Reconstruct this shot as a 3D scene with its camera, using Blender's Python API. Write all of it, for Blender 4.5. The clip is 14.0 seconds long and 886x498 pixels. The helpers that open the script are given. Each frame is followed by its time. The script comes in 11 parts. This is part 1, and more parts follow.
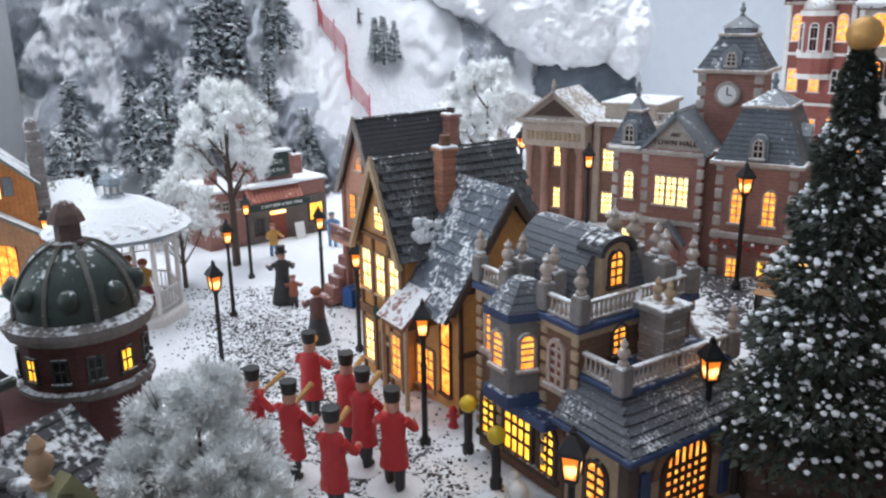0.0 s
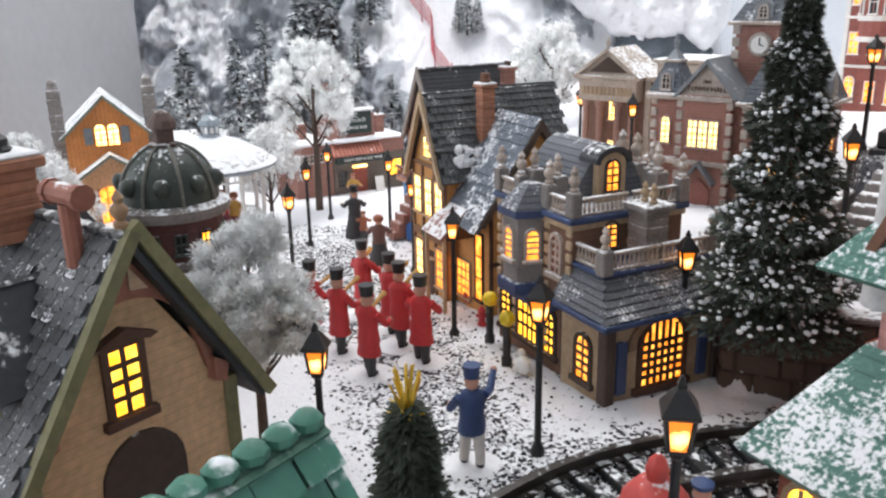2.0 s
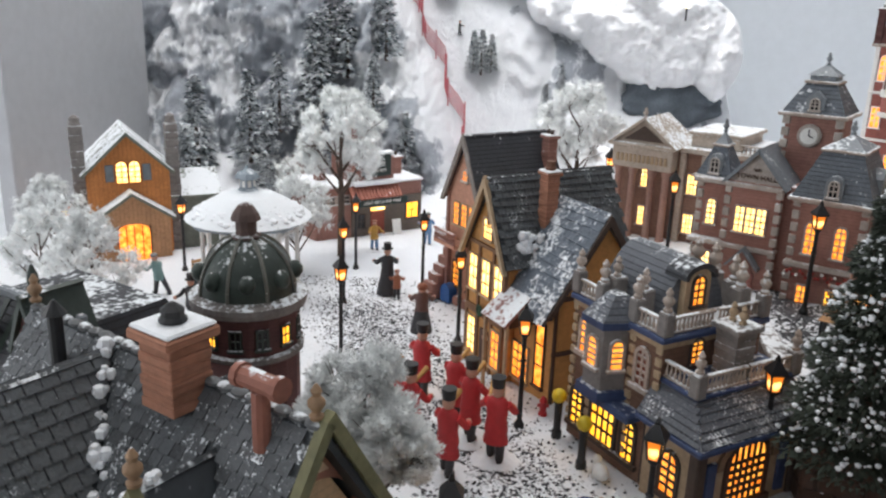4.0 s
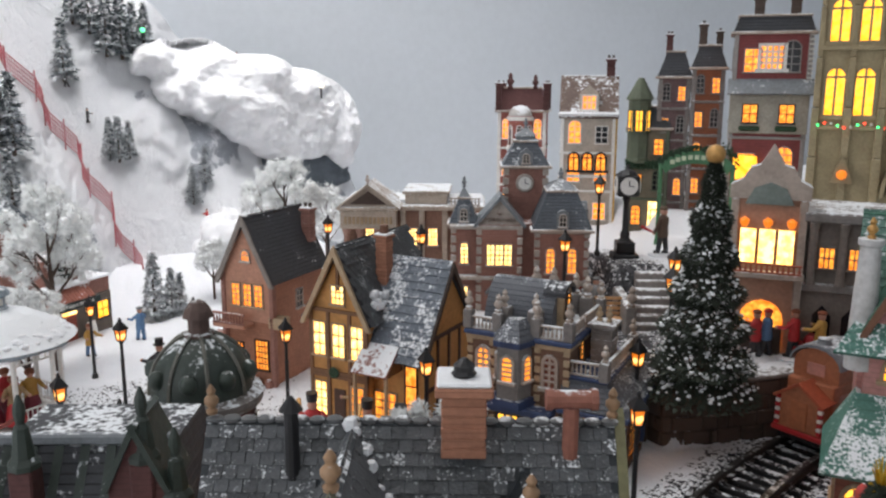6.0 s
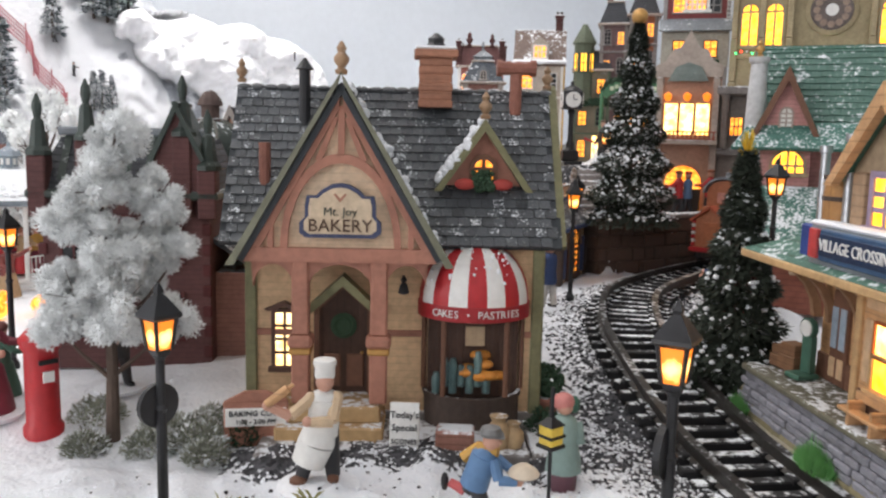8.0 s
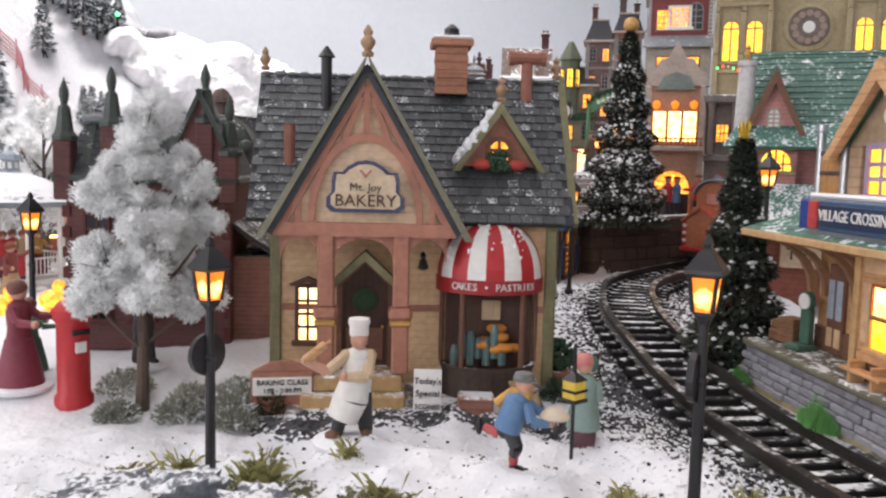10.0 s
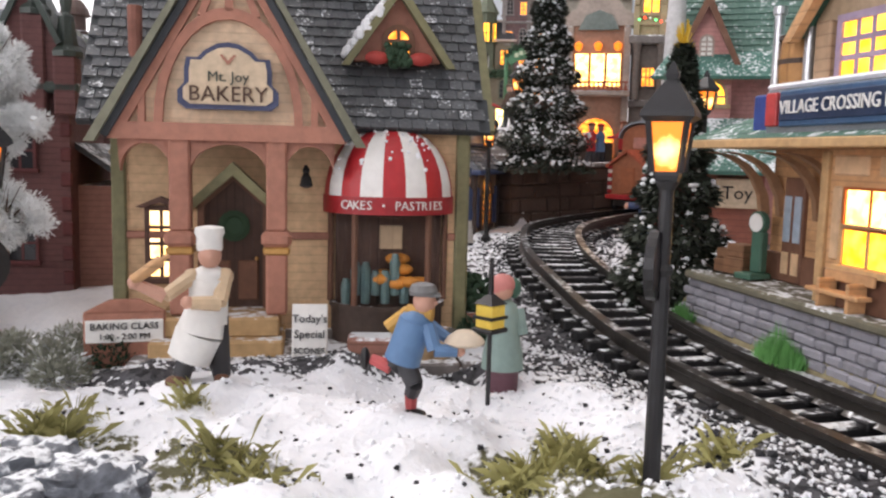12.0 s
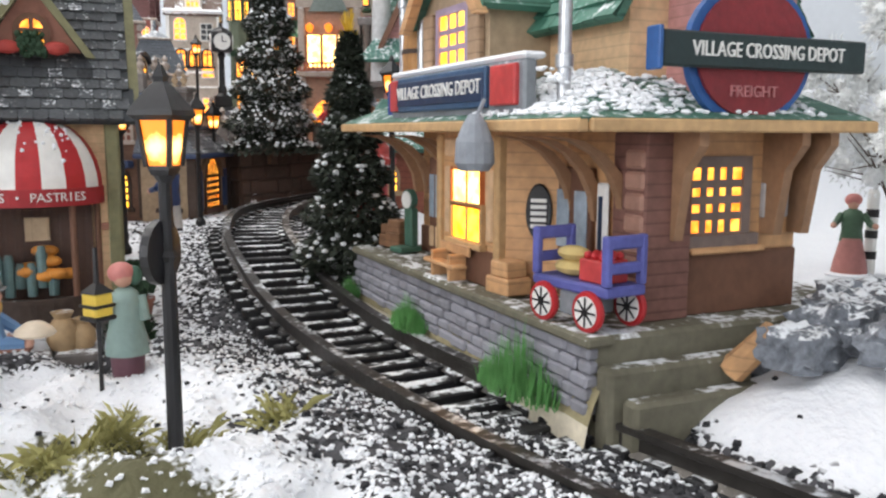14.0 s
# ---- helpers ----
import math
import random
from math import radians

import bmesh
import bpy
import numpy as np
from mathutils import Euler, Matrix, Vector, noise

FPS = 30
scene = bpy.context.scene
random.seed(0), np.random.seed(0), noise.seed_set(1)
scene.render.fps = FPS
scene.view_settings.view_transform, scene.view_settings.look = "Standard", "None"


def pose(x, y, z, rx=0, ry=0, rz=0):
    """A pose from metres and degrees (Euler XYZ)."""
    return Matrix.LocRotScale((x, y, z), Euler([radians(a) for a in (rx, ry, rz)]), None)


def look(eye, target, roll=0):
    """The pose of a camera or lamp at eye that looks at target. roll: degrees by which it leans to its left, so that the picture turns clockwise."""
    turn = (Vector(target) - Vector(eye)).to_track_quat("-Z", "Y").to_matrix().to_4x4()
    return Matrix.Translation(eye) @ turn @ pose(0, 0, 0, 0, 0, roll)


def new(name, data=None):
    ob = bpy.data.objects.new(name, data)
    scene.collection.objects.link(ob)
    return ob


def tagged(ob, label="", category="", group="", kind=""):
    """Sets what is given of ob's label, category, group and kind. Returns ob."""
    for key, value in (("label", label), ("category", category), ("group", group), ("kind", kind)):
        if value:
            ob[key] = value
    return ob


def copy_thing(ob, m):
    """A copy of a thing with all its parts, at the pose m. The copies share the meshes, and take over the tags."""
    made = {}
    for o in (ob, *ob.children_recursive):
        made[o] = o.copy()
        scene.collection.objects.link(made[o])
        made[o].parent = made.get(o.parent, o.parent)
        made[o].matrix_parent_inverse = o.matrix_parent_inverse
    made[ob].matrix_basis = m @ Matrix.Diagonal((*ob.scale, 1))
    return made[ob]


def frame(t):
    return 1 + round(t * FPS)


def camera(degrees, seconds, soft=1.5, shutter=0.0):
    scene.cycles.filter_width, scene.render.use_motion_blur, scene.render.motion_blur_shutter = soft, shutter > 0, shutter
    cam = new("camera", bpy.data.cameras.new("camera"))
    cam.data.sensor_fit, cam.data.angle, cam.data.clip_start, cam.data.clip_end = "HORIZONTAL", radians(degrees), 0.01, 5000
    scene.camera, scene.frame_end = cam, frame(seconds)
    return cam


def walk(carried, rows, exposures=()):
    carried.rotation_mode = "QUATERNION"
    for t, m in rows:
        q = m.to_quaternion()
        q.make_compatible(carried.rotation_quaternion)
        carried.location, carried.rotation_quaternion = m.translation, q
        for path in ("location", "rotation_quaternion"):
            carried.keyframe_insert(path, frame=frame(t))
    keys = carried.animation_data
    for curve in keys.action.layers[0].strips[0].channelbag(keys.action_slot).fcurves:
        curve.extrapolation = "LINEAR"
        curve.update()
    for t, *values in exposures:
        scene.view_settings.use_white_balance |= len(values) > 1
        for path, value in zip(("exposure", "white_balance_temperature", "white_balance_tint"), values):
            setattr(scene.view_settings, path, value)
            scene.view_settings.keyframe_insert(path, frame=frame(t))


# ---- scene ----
cam = camera(56.2, 14.0, soft=2.3)
PATH = [
    (0, (0.075, 0.149, 0.31), (-0.027, 2.063, -0.262), -0.8),
    (0.5, (0.091, 0.112, 0.3), (-0.188, 2.015, -0.247), -1.3),
    (1, (0.11, 0.09, 0.293), (-0.196, 1.982, -0.277), -1.8),
    (1.5, (0.129, 0.076, 0.289), (-0.207, 1.952, -0.315), -2.1),
    (2, (0.137, 0.053, 0.28), (-0.21, 1.932, -0.31), -1.1),
    (2.2, (0.141, 0.047, 0.276), (-0.199, 1.919, -0.34), -0.6),
    (4.3, (-0.005, 0.059, 0.364), (-0.217, 1.965, -0.204), 3.3),
    (4.5, (-0.05, 0.049, 0.376), (-0.108, 1.982, -0.135), 3.1),
    (5, (-0.145, 0.032, 0.417), (0.208, 1.954, -0.009), 1.5),
    (5.5, (-0.207, 0.001, 0.393), (0.333, 1.884, -0.013), 1.2),
    (6, (-0.257, 0.031, 0.351), (0.611, 1.789, -0.045), 0.2),
    (6.5, (-0.291, 0.007, 0.273), (0.64, 1.733, -0.116), -0.3),
    (7, (-0.301, -0.013, 0.208), (0.653, 1.709, -0.143), 0.7),
    (7.5, (-0.301, -0.063, 0.182), (0.661, 1.665, -0.118), 1.9),
    (8, (-0.333, -0.101, 0.172), (0.635, 1.628, -0.099), 1.3),
    (8.2, (-0.351, -0.111, 0.161), (0.617, 1.621, -0.092), 1.0),
    (10.3, (-0.366, -0.11, 0.138), (0.662, 1.594, -0.061), 1.6),
    (10.5, (-0.355, -0.103, 0.13), (0.672, 1.6, -0.085), 1.9),
    (11, (-0.325, -0.061, 0.101), (0.723, 1.626, -0.133), 1.6),
    (11.5, (-0.317, -0.042, 0.1), (0.823, 1.583, -0.145), 1.4),
    (12, (-0.31, -0.048, 0.1), (0.871, 1.551, -0.124), 1.4),
    (12.5, (-0.306, -0.065, 0.105), (0.919, 1.496, -0.145), 1.0),
    (13, (-0.291, -0.08, 0.106), (1.006, 1.422, -0.145), 0.5),
    (13.5, (-0.281, -0.098, 0.104), (1.116, 1.312, -0.137), 0.6),
    (14, (-0.265, -0.116, 0.106), (1.237, 1.175, -0.169), 0.2),
]
# the clip's camera shifts its brightness and white balance a little on the way
EXPOSURES = [(0, 0.15, 5950, 10), (0.5, 0.2, 6000, 10), (1, 0.3, 6200, 10), (2, 0.5, 6450, 12), (4.5, -0.12, 6500, 10), (5.5, -0.32, 6550, 11), (6.5, 0.08, 6600, 12), (8, 0.35, 6700, 13), (10.5, 0.45, 6800, 18), (11.5, 0.58, 6800, 18), (12.5, 0.58, 6800, 18), (13.5, 0.58, 6650, 14), (14, 0.65, 6600, 11)]
walk(cam, [(t, look(eye, target, roll)) for t, eye, target, roll in PATH], EXPOSURES)

# ---- world and light ----
world = bpy.data.worlds.new("world")
scene.world = world
world.use_nodes = True
world.node_tree.nodes["Background"].inputs[0].default_value = (0.95, 0.97, 1.0, 1)
world.node_tree.nodes["Background"].inputs[1].default_value = 0.25


def lamp(name, kind, place, target, energy, size, colour=(1, 1, 1)):
    data = bpy.data.lights.new(name, kind)
    data.energy, data.color = energy, colour
    if kind == "AREA":
        data.shape, data.size, data.size_y = "RECTANGLE", size[0], size[1]
    else:
        data.shadow_soft_size = size
    ob = new(name, data)
    ob.matrix_world = look(place, target)
    return ob


# ceiling panels of the room, above the layout
lamp("ceiling_panel_light", "AREA", (-0.4, 1.60, 2.36), (-0.4, 1.56, 0), 30.0, (2.4, 0.4), (1.0, 0.97, 0.93))
# an unseen area light under the ceiling, added to brighten the snow mountain
mountain_fill = lamp("track_spotlight", "AREA", (-0.2, 1.00, 2.34), (-0.05, 1.84, 0.40), 5.0, (1.8, 0.2), (0.98, 0.98, 1.0))
mountain_fill.data.spread = math.radians(62)
lamp("ceiling_panel_light", "AREA", (-0.6, -0.7, 2.36), (-0.6, -0.7, 0), 6.0, (1.6, 0.6), (1.0, 0.97, 0.93))

# fill lights added behind the viewer and at the west; no window there
lamp("window_light", "AREA", (-0.6, -2.1, 0.8), (-0.2, 0.5, 0.15), 7.0, (3.0, 1.4), (0.95, 0.98, 1.0))
lamp("window_light", "AREA", (-2.85, 0.1, 0.75), (0.1, 0.35, 0.1), 25.0, (2.2, 1.3), (0.97, 0.98, 1.0))

# ---- materials ----
MATS = {}


def mat(name, col, rough=0.7, metal=0.0, var=0.18, scale=260.0, bump=0.25, snow=0.0, stain=45.0, lines=None, spread=0.12, glow=0.0):
    """A painted-resin style surface: fine grain, broad stains, relief, optional snow dusting on upward faces and optional grooves."""
    if name in MATS:
        return MATS[name]
    m = bpy.data.materials.new(name)
    m.use_nodes = True
    nt = m.node_tree
    n, l = nt.nodes, nt.links
    bsdf = n["Principled BSDF"]
    tc = n.new("ShaderNodeTexCoord")
    info = n.new("ShaderNodeObjectInfo")
    fine = n.new("ShaderNodeTexNoise")
    fine.inputs["Scale"].default_value, fine.inputs["Detail"].default_value = scale, 3.0
    broad = n.new("ShaderNodeTexNoise")
    broad.inputs["Scale"].default_value, broad.inputs["Detail"].default_value = stain, 3.0
    shift = n.new("ShaderNodeVectorMath")
    shift.operation = "MULTIPLY_ADD"
    l.new(info.outputs["Random"], shift.inputs[0])
    shift.inputs[1].default_value = (37.0, 21.0, 53.0)
    l.new(tc.outputs["Object"], shift.inputs[2])
    l.new(shift.outputs[0], fine.inputs["Vector"])
    l.new(shift.outputs[0], broad.inputs["Vector"])
    add = n.new("ShaderNodeMath")
    add.operation = "ADD"
    l.new(fine.outputs["Fac"], add.inputs[0])
    l.new(broad.outputs["Fac"], add.inputs[1])
    rnd = n.new("ShaderNodeMath")
    rnd.operation = "MULTIPLY_ADD"
    l.new(info.outputs["Random"], rnd.inputs[0])
    rnd.inputs[1].default_value = spread * 2
    l.new(add.outputs[0], rnd.inputs[2])
    ramp = n.new("ShaderNodeMapRange")
    ramp.inputs["From Min"].default_value, ramp.inputs["From Max"].default_value = 0.65, 1.45
    ramp.inputs["To Min"].default_value, ramp.inputs["To Max"].default_value = 1 - var * 1.6, 1 + var * 1.2
    l.new(rnd.outputs[0], ramp.inputs["Value"])
    mul = n.new("ShaderNodeVectorMath")
    mul.operation = "SCALE"
    mul.inputs[0].default_value = col
    l.new(ramp.outputs[0], mul.inputs["Scale"])
    colour = mul.outputs[0]
    height = fine.outputs["Fac"]
    if lines:
        axis, pitch, depth = lines
        sep = n.new("ShaderNodeSeparateXYZ")
        l.new(tc.outputs["Object"], sep.inputs[0])
        fr = n.new("ShaderNodeMath")
        fr.operation = "MULTIPLY"
        l.new(sep.outputs[axis], fr.inputs[0])
        fr.inputs[1].default_value = 1.0 / pitch
        saw = n.new("ShaderNodeMath")
        saw.operation = "FRACT"
        l.new(fr.outputs[0], saw.inputs[0])
        st = n.new("ShaderNodeMapRange")
        st.inputs["From Min"].default_value, st.inputs["From Max"].default_value = 0.0, 0.2
        st.inputs["To Min"].default_value, st.inputs["To Max"].default_value = 1 - depth, 1.0
        l.new(saw.outputs[0], st.inputs["Value"])
        m2 = n.new("ShaderNodeVectorMath")
        m2.operation = "SCALE"
        l.new(colour, m2.inputs[0])
        l.new(st.outputs[0], m2.inputs["Scale"])
        colour = m2.outputs[0]
        ha = n.new("ShaderNodeMath")
        ha.operation = "MULTIPLY_ADD"
        l.new(st.outputs[0], ha.inputs[0])
        ha.inputs[1].default_value = 2.5
        l.new(fine.outputs["Fac"], ha.inputs[2])
        height = ha.outputs[0]
    if snow > 0:
        geo = n.new("ShaderNodeNewGeometry")
        sz = n.new("ShaderNodeSeparateXYZ")
        l.new(geo.outputs["Normal"], sz.inputs[0])
        up = n.new("ShaderNodeMath")
        up.operation = "MULTIPLY_ADD"
        l.new(add.outputs[0], up.inputs[0])
        up.inputs[1].default_value = 1.6
        l.new(sz.outputs["Z"], up.inputs[2])
        th = n.new("ShaderNodeMapRange")
        th.interpolation_type = "SMOOTHSTEP"
        th.inputs["From Min"].default_value, th.inputs["From Max"].default_value = 2.75 - snow, 3.1 - snow
        l.new(up.outputs[0], th.inputs["Value"])
        mix = n.new("ShaderNodeMix")
        mix.data_type = "RGBA"
        l.new(th.outputs[0], mix.inputs[0])
        l.new(colour, mix.inputs[6])
        mix.inputs[7].default_value = (0.82, 0.85, 0.88, 1)
        colour = mix.outputs[2]
    l.new(colour, bsdf.inputs["Base Color"])
    bsdf.inputs["Roughness"].default_value, bsdf.inputs["Metallic"].default_value = rough, metal
    if bump > 0:
        b = n.new("ShaderNodeBump")
        b.inputs["Strength"].default_value, b.inputs["Distance"].default_value = bump, 0.001
        l.new(height, b.inputs["Height"])
        l.new(b.outputs[0], bsdf.inputs["Normal"])
    if glow:
        bsdf.inputs["Emission Strength"].default_value = glow
        l.new(colour, bsdf.inputs["Emission Color"])
    MATS[name] = m
    return m


def glowing(name, hot, cool, strength, scale=120.0):
    """A lit window or lamp pane: warm light, uneven behind frosted plastic."""
    m = bpy.data.materials.new(name)
    m.use_nodes = True
    n, l = m.node_tree.nodes, m.node_tree.links
    tc = n.new("ShaderNodeTexCoord")
    nz = n.new("ShaderNodeTexNoise")
    nz.inputs["Scale"].default_value = scale
    l.new(tc.outputs["Object"], nz.inputs["Vector"])
    r = n.new("ShaderNodeMapRange")
    r.inputs["From Min"].default_value, r.inputs["From Max"].default_value = 0.38, 0.66
    l.new(nz.outputs["Fac"], r.inputs["Value"])
    mix = n.new("ShaderNodeMix")
    mix.data_type = "RGBA"
    l.new(r.outputs[0], mix.inputs[0])
    mix.inputs[6].default_value, mix.inputs[7].default_value = (*cool, 1), (*hot, 1)
    b = n["Principled BSDF"]
    b.inputs["Base Color"].default_value = (*cool, 1)
    b.inputs["Roughness"].default_value = 0.4
    l.new(mix.outputs[2], b.inputs["Emission Color"])
    b.inputs["Emission Strength"].default_value = strength
    return m


GLOW = glowing("warm_window_glow", (1.0, 0.50, 0.07), (0.80, 0.17, 0.008), 1.7, 160.0)
PALEGLOW = glowing("pale_window_glow", (1.0, 0.78, 0.36), (1.0, 0.52, 0.10), 3.0)
YELLOW = glowing("yellow_window_glow", (1.0, 0.64, 0.08), (1.0, 0.38, 0.01), 2.0)
WHITEGLOW = glowing("white_window_glow", (1.0, 0.86, 0.55), (1.0, 0.62, 0.20), 1.9)


def lantern_glass():
    """Amber lantern glass, brightest round the bulb behind it."""
    m = bpy.data.materials.new("street_lamp_glow")
    m.use_nodes = True
    n, l = m.node_tree.nodes, m.node_tree.links
    tc = n.new("ShaderNodeTexCoord")
    nz = n.new("ShaderNodeTexNoise")
    nz.inputs["Scale"].default_value = 260
    l.new(tc.outputs["Object"], nz.inputs["Vector"])
    d = n.new("ShaderNodeVectorMath")
    d.operation = "DISTANCE"
    l.new(tc.outputs["Object"], d.inputs[0])
    d.inputs[1].default_value = (0, 0, 0.0905)
    w = n.new("ShaderNodeMath")
    w.operation = "MULTIPLY_ADD"
    l.new(nz.outputs["Fac"], w.inputs[0])
    w.inputs[1].default_value = 0.0034
    l.new(d.outputs["Value"], w.inputs[2])
    r = n.new("ShaderNodeMapRange")
    r.inputs["From Min"].default_value, r.inputs["From Max"].default_value = 0.0072, 0.0054
    l.new(w.outputs[0], r.inputs["Value"])
    mix = n.new("ShaderNodeMix")
    mix.data_type = "RGBA"
    l.new(r.outputs[0], mix.inputs[0])
    mix.inputs[6].default_value, mix.inputs[7].default_value = (0.95, 0.22, 0.012, 1), (3.2, 1.9, 0.55, 1)
    b = n["Principled BSDF"]
    b.inputs["Base Color"].default_value, b.inputs["Roughness"].default_value = (0.6, 0.2, 0.03, 1), 0.3
    l.new(mix.outputs[2], b.inputs["Emission Color"])
    b.inputs["Emission Strength"].default_value = 1.0
    return m


LAMPGLOW = lantern_glass()
SNOW = mat("snow", (0.84, 0.86, 0.89), 0.85, var=0.05, bump=0.6, scale=420)
CREAM = mat("cream_planks", (0.68, 0.46, 0.27), 0.75, lines=(2, 0.0042, 0.2), stain=30)
CREAMP = mat("cream_panel", (0.68, 0.50, 0.34), 0.75, lines=(2, 0.0042, 0.18))
TIMBER = mat("red_brown_timber", (0.36, 0.16, 0.11), 0.7)
OLIVE = mat("olive_trim", (0.20, 0.19, 0.10), 0.7)
DARKWOOD = mat("dark_wood", (0.075, 0.035, 0.022), 0.65, lines=(0, 0.004, 0.4))
BLACK = mat("black_metal", (0.012, 0.012, 0.014), 0.45, var=0.3, bump=0.1)
SLATE = mat("slate", (0.074, 0.080, 0.086), 0.55, snow=0.27, spread=0.4, bump=0.6, scale=620, var=0.32)
SLATEJ = mat("slate_roof_base", (0.03, 0.036, 0.042), 0.6, snow=0.3)
SLATEB = mat("blue_grey_slate", (0.095, 0.11, 0.13), 0.6, snow=0.48, bump=0.6, lines=(2, 0.004, 0.5))
SLATED = mat("dark_slate_courses", (0.035, 0.038, 0.045), 0.6, snow=0.32, bump=0.6, lines=(2, 0.0045, 0.6))
BRICK = mat("red_brick", (0.30, 0.15, 0.12), 0.8, snow=0.25, spread=0.2, lines=(2, 0.0034, 0.35))
BRICKD = mat("dark_red_brick", (0.105, 0.042, 0.040), 0.8, lines=(2, 0.0034, 0.35))
BRICKO = mat("orange_brick", (0.38, 0.175, 0.11), 0.8, lines=(2, 0.004, 0.3))
STONE = mat("pale_stone", (0.42, 0.35, 0.30), 0.8, snow=0.55)
STONEG = mat("grey_stone", (0.22, 0.20, 0.19), 0.85, snow=0.45, bump=0.5)
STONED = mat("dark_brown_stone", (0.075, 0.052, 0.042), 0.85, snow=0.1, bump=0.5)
BEIGE = mat("beige_render", (0.42, 0.31, 0.20), 0.8)
PINK = mat("pink_brick", (0.52, 0.26, 0.24), 0.8, lines=(2, 0.004, 0.3))
GREENR = mat("green_shingle", (0.055, 0.155, 0.11), 0.6, snow=0.20, lines=(2, 0.0055, 0.5), bump=0.5)
GREEND = mat("dark_green_copper", (0.035, 0.05, 0.042), 0.5, snow=0.32, bump=0.4)
BLUE = mat("blue_trim", (0.075, 0.115, 0.23), 0.6, snow=0.2)
NAVY = mat("navy_sign", (0.012, 0.03, 0.075), 0.5)
REDP = mat("red_paint", (0.45, 0.02, 0.025), 0.45, var=0.1)
WHITE = mat("white_paint", (0.78, 0.77, 0.74), 0.5, var=0.07)
GOLD = mat("gold_paint", (0.50, 0.28, 0.09), 0.45, metal=0.4)
OAK = mat("oak_brown", (0.58, 0.33, 0.16), 0.65, lines=(2, 0.005, 0.3))
OAKV = mat("oak_boards", (0.40, 0.20, 0.07), 0.65, lines=(0, 0.006, 0.35))
BROWN = mat("brown_panel", (0.16, 0.075, 0.045), 0.7)
LEAD = mat("lead_grey", (0.20, 0.22, 0.24), 0.5, snow=0.22)
SILVER = mat("silver_pipe", (0.55, 0.56, 0.58), 0.35, metal=0.8)
DARKPANE = mat("dark_pane", (0.015, 0.015, 0.018), 0.15, bump=0)
SKIN = mat("painted_skin", (0.55, 0.30, 0.22), 0.6, var=0.06, bump=0)
ROCK = mat("grey_rock", (0.22, 0.23, 0.25), 0.9, snow=0.55, bump=0.8, stain=25, scale=120)
PLAT = mat("mossy_platform", (0.15, 0.14, 0.10), 0.85, snow=0.22, bump=0.6)


# ---- the lie of the land ----
def sm(a, b, x):
    t = min(1.0, max(0.0, (x - a) / (b - a)))
    return t * t * (3 - 2 * t)


def lie(x, y, z=0.0):
    """A place of the level plan, laid on the sloping base board: beyond the bakery it rises towards the hotel and falls towards the mountain."""
    w = sm(0.33, 0.45, y)
    u = 0.931 * x + 0.0147 * y - 0.0178
    v = -0.0325 * x + 0.974 * y - 0.0137
    t = 0.95 * z + 0.0367 * x - 0.0486 * y + 0.0512
    climb = w + (sm(0.16, 0.50, y) - w) * sm(-0.06, 0.03, x)
    return Vector((x + (u - x) * w, y + (v - y) * w, z + (t - z) * climb))


def settled(m):
    """A placing on the plan, moved onto the base board; it stays upright."""
    p = m.to_translation()
    k = 1 - 0.05 * sm(0.33, 0.45, p.y)
    return Matrix.Translation(lie(p.x, p.y, p.z)) @ m.to_quaternion().to_matrix().to_4x4() @ Matrix.Diagonal((*(m.to_scale() * k), 1))


